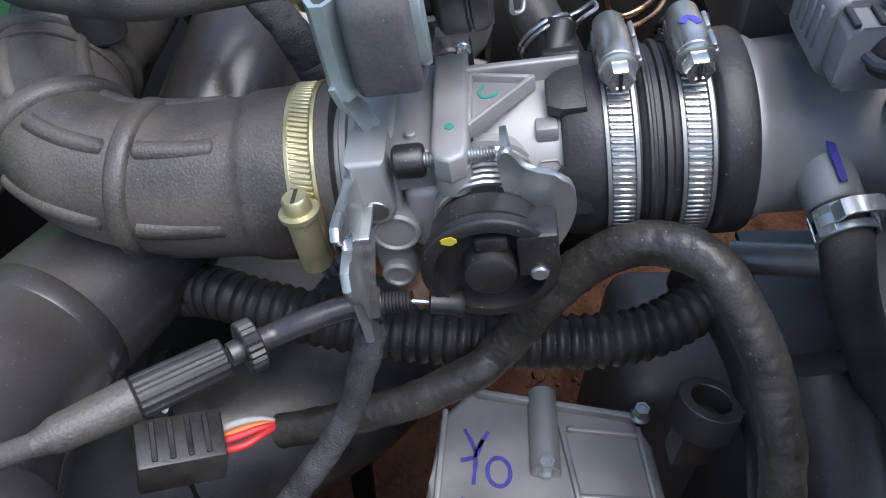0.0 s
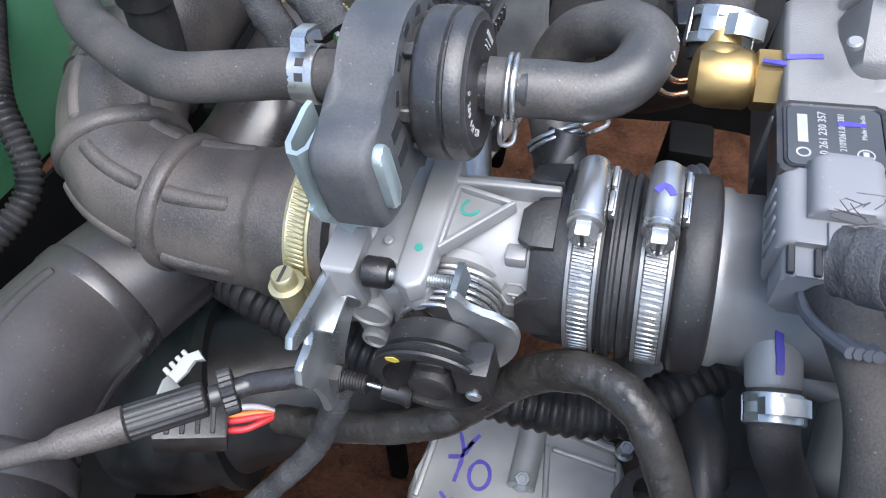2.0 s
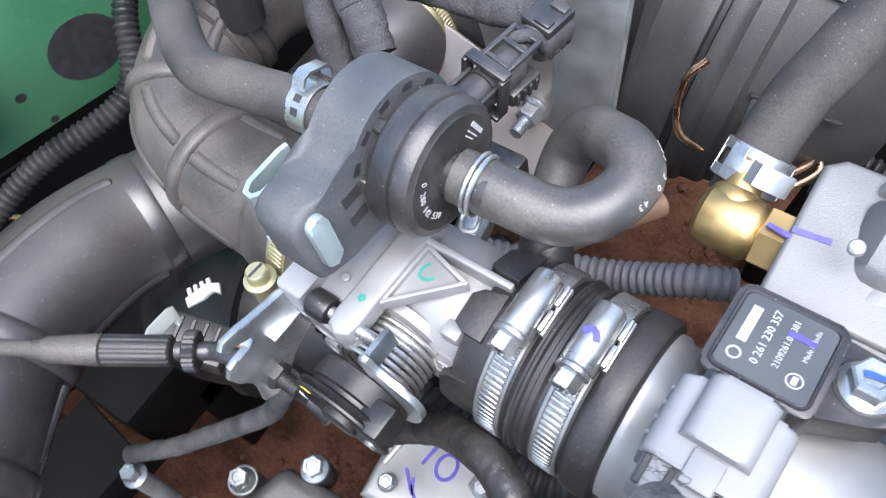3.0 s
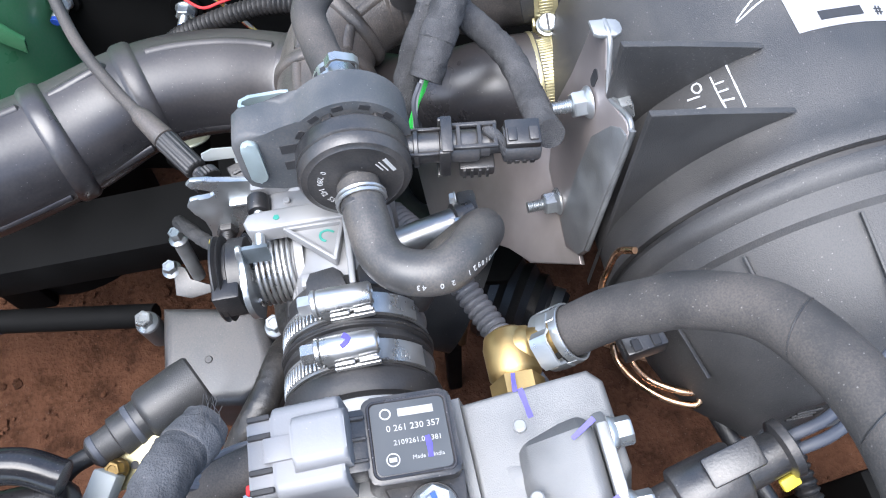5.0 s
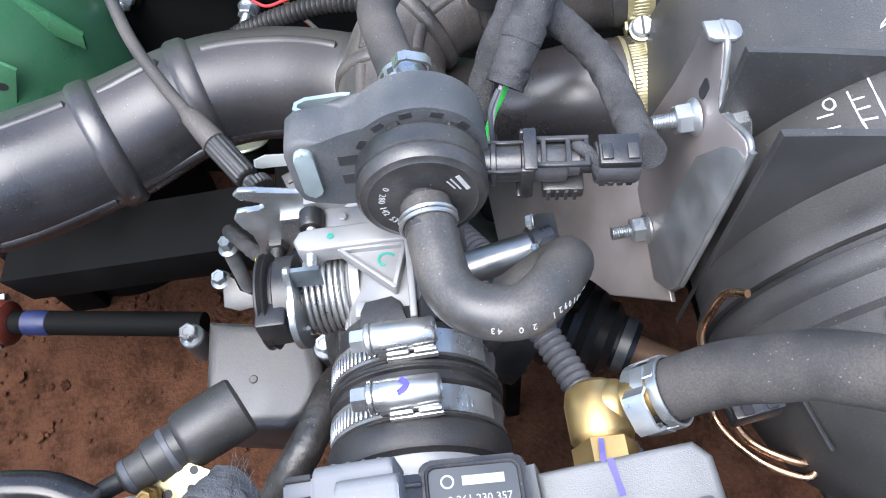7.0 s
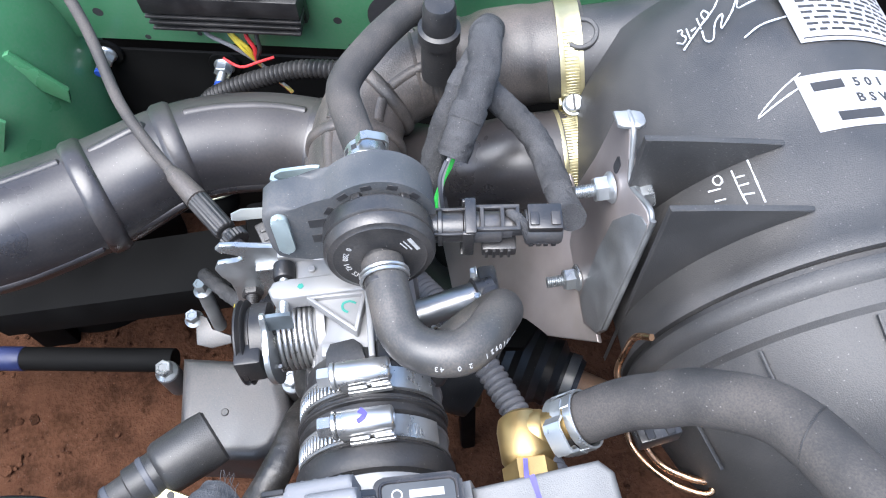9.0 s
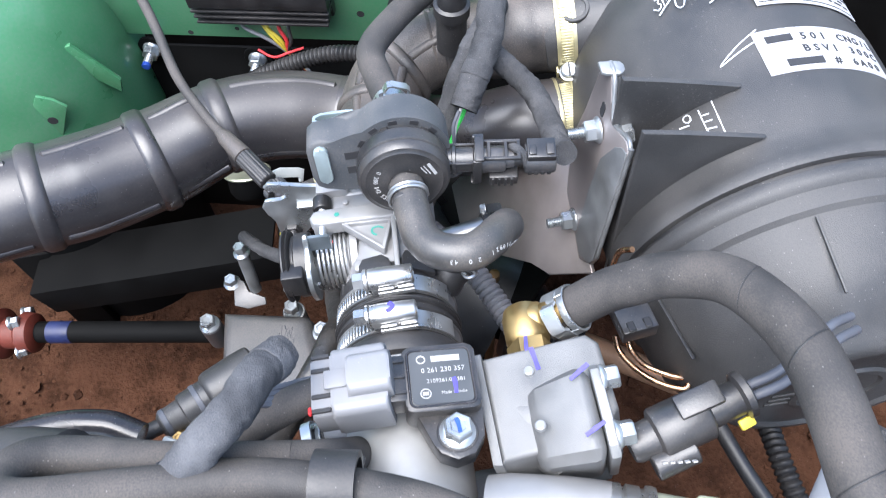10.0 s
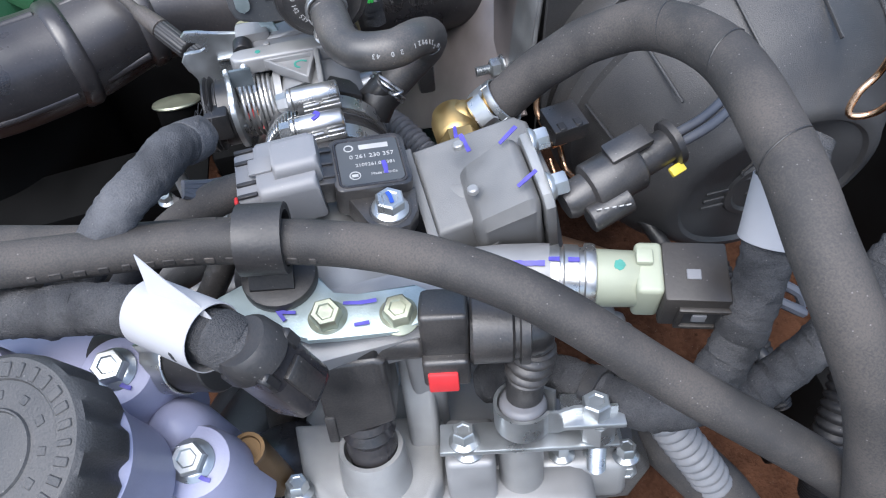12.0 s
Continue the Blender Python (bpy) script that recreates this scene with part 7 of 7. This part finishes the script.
def axle_boot():
    t = thing("axle_boot", WORLD, "black rubber axle boot with a steel strap on a brown shaft", "axle boot")
    bm = NB()
    lathe(bm, (-66, 258, 196), (-30, 312, 196), [(0, 36), (6, 38), (12, 34), (18, 36), (24, 31), (31, 33), (37, 27), (44, 28), (50, 21), (60, 20), (65, 18)], 48)
    part("boot", bm, BLACK, t)
    bm = NB()
    ring(bm, (-36.6, 302, 196), (-32.2, 308.7, 196), 21.2, 19, 48, 0.3)
    part("strap", bm, DARKENED_STEEL, t)
    bm = NB()
    cyl(bm, (-31, 310, 196), (40, 417, 190), 11, n=32)
    part("shaft", bm, ORANGE_CASE, t)
    bm = NB()
    cyl(bm, (-120, 177, 200), (-64, 261, 196), 24, n=32)
    part("hub", bm, CHASSIS, t)
    return t


axle_boot()


def cable_lever():
    t = thing("gear_lever", WORLD, "zinc bell-crank lever with bolts above the soil", "lever")
    bm = NB()
    prism(bm, [(-12, -6), (-16, 0), (-12, 6), (0, 8), (8, 26), (16, 26), (18, 6), (12, -8)], 4, Matrix.Translation((-96, 36, 262)) @ Matrix.Rotation(radians(24), 4, "Y") @ Matrix.Scale(0.75, 4), 0.8, 2)
    part("plate", bm, BOX_GREY, t)
    bm = NB()
    cyl(bm, (-98, 48, 262), (-104, 50, 312), 5, n=24)
    part("post", bm, ZINC_DULL, t)
    for p, q, af in (((-104, 50, 310), (-105, 50, 320), 8), ((-105, 30, 266), (-105, 30, 274), 9), ((-72, 78, 262), (-72, 78, 274), 10)):
        bm = NB()
        hexhead(bm, p, q, af, af + 5)
        part("bolt", bm, ZINC, t)
    bm = NB()
    cyl(bm, (-72, 78, 235), (-72, 78, 262), 9, n=24)
    part("spacer", bm, ZINC_DULL, t)
    return t


cable_lever()


def drive_shaft():
    t = thing("drive_shaft", WORLD, "black drive shaft with a blue band and orange-red joint", "shaft")
    bm = NB()
    cyl(bm, (-134, -30, 130), (-172, -215, 120), 11, n=32)
    part("shaft", bm, CHASSIS, t)
    bm = NB()
    cyl(bm, (-163, -172, 122.4), (-168, -196, 121.1), 11.4, n=32)
    part("blue_band", bm, DARK_BLUE, t)
    bm = NB()
    lathe(bm, (-170, -208, 120), (-180, -262, 117), [(0, 14), (4, 20), (14, 22), (20, 16), (34, 16), (38, 26), (54, 26)], 32)
    part("joint", bm, RED_OXIDE, t)
    for a in (0, 90, 180, 270):
        bm = NB()
        c = Vector((-174, -228, 119)) + Vector((22 * math.cos(radians(a)), 0, 22 * math.sin(radians(a))))
        hexhead(bm, c, c + Vector((-1, 10, 0)), 10, 14)
        part("joint_bolt", bm, ZINC, t)
    return t


drive_shaft()


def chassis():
    t = thing("chassis_rail", WORLD, "near-black chassis rails that also stand in for shade below the ducts", "chassis")
    # near-black side rail also stands in for shaded soil under the duct
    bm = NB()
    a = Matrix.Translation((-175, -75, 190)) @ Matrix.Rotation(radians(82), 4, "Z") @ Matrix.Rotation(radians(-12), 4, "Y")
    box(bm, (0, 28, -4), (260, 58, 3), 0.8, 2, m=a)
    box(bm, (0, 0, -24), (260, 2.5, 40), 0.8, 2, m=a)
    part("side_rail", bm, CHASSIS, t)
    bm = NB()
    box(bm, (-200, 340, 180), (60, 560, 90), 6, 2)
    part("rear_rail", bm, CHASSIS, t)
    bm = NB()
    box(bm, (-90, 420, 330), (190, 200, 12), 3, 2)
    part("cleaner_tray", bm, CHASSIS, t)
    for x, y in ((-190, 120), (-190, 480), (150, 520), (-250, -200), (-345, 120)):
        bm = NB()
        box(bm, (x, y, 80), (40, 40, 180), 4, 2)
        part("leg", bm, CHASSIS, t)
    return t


chassis()


def horn():
    m = axes((-0.250, 0.0345, 0.222), x=(-0.5, 0.05, 0.86))
    t = thing("horn", m, "small olive zinc dished horn low under the duct", "horn")
    bm = NB()
    lathe(bm, (0, 0, 0), (20, 0, 0), [(0, 22), (1.5, 23), (3, 22), (4, 17), (5.5, 9), (6, 1)], 44)
    part("dish", bm, OLIVE_ZINC, t)
    bm = NB()
    lathe(bm, (-22, 0, 0), (0, 0, 0), [(0, 16), (6, 19.5), (22, 20)], 44)
    part("body", bm, CHASSIS, t)
    return t


horn()


def pale_tab():
    bm = NB()
    prism(bm, [(-14, -3.5), (-15, 1), (-8, 4), (9, 4.5), (13, 3.5), (13.5, -6), (10.5, -6.5), (9.5, -2), (0, -3), (-9, -4)], 2.2, plane_at((-88, 110, 421), (0.7, 0.6, 0.4), (-0.3, 0.9, -0.7)) @ Matrix.Scale(0.85, 4), 0.6, 2)
    single("cable_tab", bm, PALE_PLASTIC, WORLD, "pale grey plastic tab beside the cable adjuster", "clip")


pale_tab()


def white_clip():
    m = axes((-0.1015, 0.136, 0.385), x=(0.5, 0.8, 0.2))
    t = thing("panel_clip", m, "pale grey-white plastic clip beside the cable adjuster", "clip")
    bm = NB()
    prism(bm, [(-9, -3), (-9, 2), (3, 4), (9, 1), (8, -5), (5, -1), (0, -3)], 2, None, 0.5, 2)
    part("clip", bm, PALE_PLASTIC, t)
    for k in range(4):
        bm = NB()
        box(bm, (-6.5 + 3.4 * k, 5, 0), (2.2, 4, 1.8), 0.4, 1)
        part("tooth", bm, PALE_PLASTIC, t)
    return t


white_clip()

# ---- plug cap and left side ----
def plug_cap():
    t = thing("plug_cap", WORLD, "black rubber spark plug cap with taped lead", "plug cap")
    a, b = Vector((19, 63, 360)), Vector((47, 10, 366))
    d = (b - a).normalized()
    bm = NB()
    lathe(bm, a, b, [(-9, 1), (-9, 14.6), (-7.5, 16), (0, 16.4), (22, 15.6), (25, 14.2), (26, 12.4), (42, 11.6), (43, 9.6), (56, 8.8), (58, 6)], 32)
    part("cap", bm, CAP_BLACK, t)
    for s in (30, 52):
        bm = NB()
        ring(bm, a + d * s, a + d * (s + 3.5), 12.6 if s < 40 else 9.4, 8, 28)
        part("grey_tape", bm, WIRE_GREY, t)
    bm = NB()
    tube(bm, [a + d * 54, a + d * 72, (76, -14, 368), (100, -40, 358)], 5, n=16)
    part("lead", bm, RUBBER, t)
    return t


plug_cap()


def gold_bracket():
    t = thing("coil_bracket", WORLD, "pale gold zinc bracket with a brass screw and white plug", "bracket")
    bm = NB()
    prism(bm, [(-12, -16), (14, -20), (18, 12), (4, 22), (-6, 10)], 3, plane_at((48, 36, 360), (0.25, -0.1, 1), (1, 0.2, 0)), 0.6, 2)
    part("plate", bm, GOLD, t)
    for u, v in ((6, -4), (8, 8), (0, 12)):
        bm = NB()
        m = plane_at((48, 36, 363.2), (0.25, -0.1, 1), (1, 0.2, 0))
        cyl(bm, m @ Vector((u, v, -0.2)), m @ Vector((u, v, 0.3)), 2.2, n=16, bev=0)
        part("hole", bm, INK_AND_RECESS, t)
    bm = NB()
    hexhead(bm, (55, 26, 363), (57, 25, 371), 8, 11)
    part("screw", bm, BRASS, t)
    bm = NB()
    box(bm, (0, 0, 0), (22, 14, 12), 2, 2, m=plane_at((66, 18, 366), (0.2, -0.1, 1), (1, -0.6, 0)))
    part("white_plug", bm, PALE_PLASTIC, t)
    return t


gold_bracket()


def black_cover():
    t = thing("black_cover", WORLD, "glossy black moulded cover at the edge of the bay", "cover")
    bm = NB()
    tube(bm, W((0.062, 0.012, 0.395), (0.052, -0.01, 0.40), (0.05, -0.05, 0.40), (0.06, -0.12, 0.39)), 9, n=20)
    part("moulded_edge", bm, PLASTIC_GLOSS, t)
    bm = NB()
    box(bm, (88, -45, 378), (60, 110, 26), 8, 3)
    part("top", bm, PLASTIC_GLOSS, t)
    return t


black_cover()


def grey_tank():
    bm = NB()
    lathe(bm, (92, -70, 455), (108, 12, 468), [(0, 20), (4, 27), (60, 29), (82, 27), (87, 20)], 40)
    return single("expansion_tank", bm, SMOKED, WORLD, "smoky grey plastic tank at the edge of the bay", "tank")


grey_tank()

# ---- front of the engine ----
def filler_cap():
    m = axes((0.2025, 0.0705, 0.5470), x=(1, 0.15, -0.05), up=(0.05, -0.22, 0.97))
    t = thing("filler_cap", m, "large matt black oil filler cap with a notched rim", "filler cap")
    bm = NB()
    def scallop(a, s):
        w = 0.5 + 0.5 * math.cos(a * 12)
        return 1 - (0.075 * max(0.0, w - 0.55) / 0.45 if s < 24 else 0.0)
    lathe(bm, (0, 0, -4), (0, 0, 30), [(5, 27.6), (7, 28.5), (21, 28.5), (24.5, 27.8), (26, 26.3), (26.2, 20.5), (25.6, 20), (25.6, 12.5), (26.4, 12.1), (26.4, 11.6), (25.4, 11.2), (25.4, 0.4)], 144, squash=scallop)
    part("cap", bm, CAP_BLACK, t)
    # warning letters moulded round the rim: plain raised bars
    rnd = random.Random(11)
    for k in range(30):
        bm = NB()
        a = radians(12 * k)
        box(bm, (0, 0, 0), (rnd.uniform(1.6, 3.2), 4.2, 0.7), 0.3, 1, m=Matrix.Translation((22.9 * math.cos(a), 22.9 * math.sin(a), 22.2)) @ Matrix.Rotation(a - math.pi / 2, 4, "Z"))
        part("moulded_bar", bm, CAP_BLACK, t)
    for k in range(12):
        bm = NB()
        a = radians(30 * k + 8)
        box(bm, (0, 0, 0), (rnd.uniform(1.5, 3.5), 2.6, 0.6), 0.3, 1, m=Matrix.Translation((16 * math.cos(a), 16 * math.sin(a), 21.6)) @ Matrix.Rotation(a - math.pi / 2, 4, "Z"))
        part("moulded_bar", bm, CAP_BLACK, t)
    return t


filler_cap()


def lavender_cover():
    t = thing("rocker_cover", WORLD, "pale lavender painted rocker cover with hex bolts", "engine cover")
    bm = NB()
    lathe(bm, (203, 75.5, 522), (205, 73, 553), [(-6, 22), (14, 22.5), (24, 24), (29, 24.6), (31, 22)], 56)
    part("dome", bm, LAVENDER, t)
    bm = NB()
    box(bm, (166, 48, 474), (72, 88, 84), 18, 5)
    part("skirt", bm, LAVENDER, t)
    bm = NB()
    lathe(bm, (183, 95, 460), (186, 97, 516), [(0, 15), (36, 13), (48, 11), (54, 7), (56, 1)], 32)
    part("cast_lump", bm, LAVENDER, t)
    for x, y, z in ((200, 102, 512), (168, 84, 528), (162, 40, 537)):
        bm = NB()
        lathe(bm, (x - 3, y, z - 50), (x, y, z), [(0, 17), (30, 15), (45, 13.5), (49, 12), (50, 9)], 32)
        part("bolt_pillar", bm, LAVENDER, t)
        bm = NB()
        hexhead(bm, (x, y, z), (x + 1, y, z + 7), 10, 15)
        part("bolt", bm, ZINC, t)
        bm = NB()
        bump_stroke(bm, [(x + 5, y + 1, z + 0.6), (x + 7, y + 3, z + 0.4), (x + 8, y + 5, z)], 1.8, 0.4, (0.3, 0, 1))
        part("ink_stroke", bm, BLUE_INK, t)
    return t


lavender_cover()


def ear_clamp():
    bm_t = thing("ear_clamp", axes((0.165, 0.103, 0.520), x=(0.3, 0.6, 0.3)), "bright steel pinch clamp on a short hose", "hose clamp")
    bm = NB()
    ring(bm, (-5, 0, 0), (5, 0, 0), 13, 12, 40)
    part("band", bm, CHROME, bm_t)
    bm = NB()
    path = [(0, -4, 12.8), (0, -3.4, 16), (0, -1.6, 14.5), (0, 1.6, 14.5), (0, 3.4, 16), (0, 4, 12.8)]
    band(bm, path, 9, 1, (1, 0, 0))
    part("ear", bm, CHROME, bm_t)
    bm = NB()
    cyl(bm, (-34, 0, 0), (20, 0, 0), 11.8, n=32)
    part("hose_stub", bm, RUBBER, bm_t)


ear_clamp()


def ignition_coil():
    t = thing("ignition_coil", HD, "matt black plug-top coil with a greased stem in the head", "coil")
    bm = NB()
    front = [(-25, -16), (-25, 18), (-21, 23), (-3, 25), (0.5, 23), (1, -7), (-2, -9), (-20, -16)]
    prism(bm, front, 21, Matrix.Translation((-20, 0, 0)) @ YZ, 2, 3)
    part("housing", bm, PLASTIC, t)
    bm = NB()
    box(bm, (-7, -8, 27), (14, 13, 7), 1.8, 3)
    part("top_block", bm, PLASTIC, t)
    bm = NB()
    lathe(bm, (-9, -12, -12), (-9, -12, -56), [(0, 10), (3, 11), (6, 9), (10, 10.5), (14, 8.6), (19, 10.2), (30, 9.2), (40, 9)], 32)
    part("greased_stem", bm, PLASTIC_GLOSS, t)
    bm = NB()
    box(bm, (-7, 6, 25), (11, 18, 10), 3, 3)
    part("arm", bm, PLASTIC, t)
    bm = NB()
    box(bm, (0.6, -23, -10), (2.4, 4, 14), 0.8, 2)
    part("front_rib", bm, PLASTIC, t)
    return t


ignition_coil()


def quick_connector():
    t = thing("quick_connector", HD, "black snap-on pipe connector with a red release tab", "pipe connector")
    bm = NB()
    box(bm, (-7, 21.8, 33), (15, 16.5, 19), 1.8, 3)
    part("collar", bm, PLASTIC, t)
    bm = NB()
    box(bm, (-5, 21.4, 19), (18, 16, 12), 1.6, 3)
    part("lower_collar", bm, PLASTIC, t)
    bm = NB()
    box(bm, (4.2, 20.2, 16), (2.4, 10.4, 8.6), 0.8, 2)
    part("release_tab", bm, RED, t, "bright red release tab")
    bm = NB()
    lathe(bm, (-10, 30, 28), (-10, 58, 27), [(0, 12.6), (1, 13.4), (14, 13.2), (15, 12), (16.5, 12), (17, 14), (20, 14), (20.5, 11.5), (25, 11), (28, 9), (29, 5)], 40)
    part("barrel", bm, PLASTIC, t)
    bm = NB()
    cor = corrugated(4.6, 7.2, 8.8)
    tube(bm, [(-10, 51, 28), (-9, 52, 20), (-9, 51, 12), (-9.5, 49.5, 4), (-10, 48.5, -6), (-10, 48, -20)], lambda s, whole, a: cor(s, whole, a) if 10 < s < 26 else 7.0, n=28, step=0.7)
    part("ribbed_elbow", bm, PLASTIC, t)
    return t


quick_connector()


def pipe_clip():
    t = thing("pipe_clip", HD @ Matrix.Translation((2 * MM, 0, -4 * MM)), "bright zinc pipe clip and strip with a long bolt", "pipe clip")
    bm = NB()
    lathe(bm, (-10, 47.5, -20), (-10, 47.5, -5), [(0, 8), (0.5, 9.2), (12, 9.2), (14, 8.4), (15, 7)], 40)
    part("grommet", bm, CONDUIT_GREY, t, "grey rubber grommet")
    bm = NB()
    path = [(-6, 82, -12), (-6, 66, -12), (-4, 60, -12)] + [(-10 + 10.4 * math.sin(radians(a)), 47.5 + 10.4 * math.cos(radians(a)), -12) for a in range(34, 330, 12)] + [(-14, 60, -12)]
    band(bm, path, 11, 1.4, (0, 0, 1))
    part("loop", bm, ZINC, t)
    bm = NB()
    box(bm, (-8, 73, -11.5), (16, 23, 2.4), 0.6, 2)
    part("loop_tongue", bm, ZINC, t)
    bm = NB()
    box(bm, (-8, 49, -24.5), (14, 68, 2.4), 0.6, 2)
    part("strip", bm, ZINC, t)
    bm = NB()
    hexhead(bm, (-6, 74, -10.4), (-6, 74, -3.5), 9.5, 0)
    part("bolt_head", bm, ZINC, t)
    bm = NB()
    hexhead(bm, (-6, 75, -13), (-6, 75, -23.2), 12, 0, False)
    part("nut", bm, ZINC, t)
    bm = NB()
    thread(bm, (-6, 75, -22), (-6, 75.5, -44), 3.8, 1.3)
    part("bolt_shank", bm, ZINC, t)
    bm = NB()
    hexhead(bm, (-6, 24.5, -23.4), (-6, 24.5, -16), 8, 12)
    part("strip_bolt", bm, ZINC, t)
    bm = NB()
    cyl(bm, (-16, 46.5, -90), (-14, 46.5, -25.7), 9.2, n=32)
    part("support_post", bm, ALU_DARK, t)
    return t


pipe_clip()


def spring_catch(c, label, pts):
    t = thing("wire_catch", WORLD, label, "wire catch", group="wire catches")
    bm = NB()
    tube(bm, pts, 1.5, n=10, step=1.5)
    part("wire", bm, COPPER, t)
    return t


spring_catch(None, "copper-plated wire catch hanging on the air cleaner lid", W((0.070, 0.279, 0.468), (0.073, 0.281, 0.455), (0.080, 0.282, 0.450), (0.090, 0.286, 0.452), (0.098, 0.297, 0.453), (0.100, 0.304, 0.452), (0.104, 0.302, 0.449), (0.098, 0.291, 0.447), (0.088, 0.282, 0.446), (0.078, 0.277, 0.446), (0.071, 0.276, 0.45)))
spring_catch(None, "copper-plated wire catch arched over the seam", W((0.062, 0.276, 0.462), (0.052, 0.274, 0.468), (0.047, 0.277, 0.478), (0.046, 0.279, 0.492), (0.05, 0.283, 0.50)))
spring_catch(None, "brass wire catch on the outer side of the lid", W((0.135, 0.396, 0.53), (0.132, 0.390, 0.515), (0.128, 0.382, 0.512), (0.124, 0.385, 0.52), (0.122, 0.392, 0.528), (0.12, 0.394, 0.545)))
bm = NB()
cyl(bm, (72, 274, 466), (72, 282, 468), 4.2, n=20)
single("catch_pivot", bm, COPPER, WORLD, "copper-plated pivot of the lid catch", "catch")


def catch_block():
    t = thing("catch_block", axes((0.079, 0.277, 0.487), x=(1, 0.1, 0.1)), "black plastic clip block on the air cleaner lid", "clip")
    bm = NB()
    box(bm, (0, 0, 0), (18, 17, 9), 1, 2)
    part("block", bm, PLASTIC, t)
    for k in range(2):
        bm = NB()
        box(bm, (6, -4 + 8 * k, 4.4), (5, 3.5, 1.5), 0.4, 1)
        part("pocket", bm, INK_AND_RECESS, t)
    return t


catch_block()
hose("black_lead", W((0.06, 0.30, 0.45), (0.10, 0.315, 0.43), (0.15, 0.33, 0.42), (0.19, 0.35, 0.41)), 4, RUBBER, "black lead below the air cleaner lid", "wiring", n=12)


def shading_walls():
    """Plain walls added out of view that close the bay round and block light from it."""
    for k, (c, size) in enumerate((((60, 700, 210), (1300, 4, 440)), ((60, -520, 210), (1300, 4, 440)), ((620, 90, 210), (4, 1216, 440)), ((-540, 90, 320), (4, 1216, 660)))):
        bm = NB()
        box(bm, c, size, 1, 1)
        single("wall_" + ("rear", "front", "side", "far")[k], bm, CHASSIS, WORLD, "plain wall added out of view to shade the engine bay", "bay wall", kind="structure")


shading_walls()


def low_parts():
    bm = NB()
    tube(bm, [(-170, 150, 262), (-120, 165, 282), (-70, 190, 285), (-40, 240, 270)], lambda q, whole, a: 46 + 4 * math.sin(q * 0.05), n=40, step=4)
    t = thing("lower_shroud", WORLD, "black smooth plastic shroud below the throttle body", "engine cover")
    part("shroud_body", bm, BLACK, t)
    bm = NB()
    tube(bm, [(-118, 165, 282), (-112, 167, 283)], lambda q, whole, a: 53, n=40, step=2)
    part("shroud_seam", bm, BLACK, t)
    hose("drain_hose", W((0.175, 0.262, 0.40), (0.199, 0.279, 0.41), (0.228, 0.295, 0.41), (0.247, 0.305, 0.405), (0.27, 0.32, 0.37)), 13, HOSE, "thick black hose low beside the pale conduit", n=26)
    t = thing("starter_casting", HD, "grey cast end plate with small bolts beside the engine", "engine part")
    bm = NB()
    prism(bm, [(40, -90), (40, -66), (60, -60), (96, -64), (104, -80), (96, -100), (60, -104)], 20, Matrix.Translation((-44, 0, 0)) @ YZ, 3, 3)
    part("end_plate", bm, ALU_DIRTY, t)
    for y, z in ((62, -68), (92, -72)):
        bm = NB()
        hexhead(bm, (-24, y, z), (-17, y, z), 7, 10)
        part("plate_bolt", bm, ZINC, t)


low_parts()


def dark_gap_plate():
    t = thing("dark_gap_plate", WORLD, "black plate added to fill the dark gap between manifold and air cleaner", "chassis")
    # black plate on legs, added to hide bright soil in a dark gap
    bm = NB()
    prism(bm, [(-150, 205), (-60, 205), (-34, 236), (-30, 262), (-70, 300), (-150, 300)], 8, Matrix.Translation((0, 0, 288)), 2, 2)
    part("top_plate", bm, CHASSIS, t)
    for x, y in ((-140, 215), (-50, 225), (-140, 290)):
        bm = NB()
        box(bm, (x, y, 142), (14, 14, 292), 2, 2)
        part("leg", bm, CHASSIS, t)
    bm = NB()
    cyl(bm, (-42, 232, 150), (-40, 236, 330), 4, n=16)
    part("brass_rod", bm, BRASS_DARK, t, "dull brass rod")
    return t


dark_gap_plate()
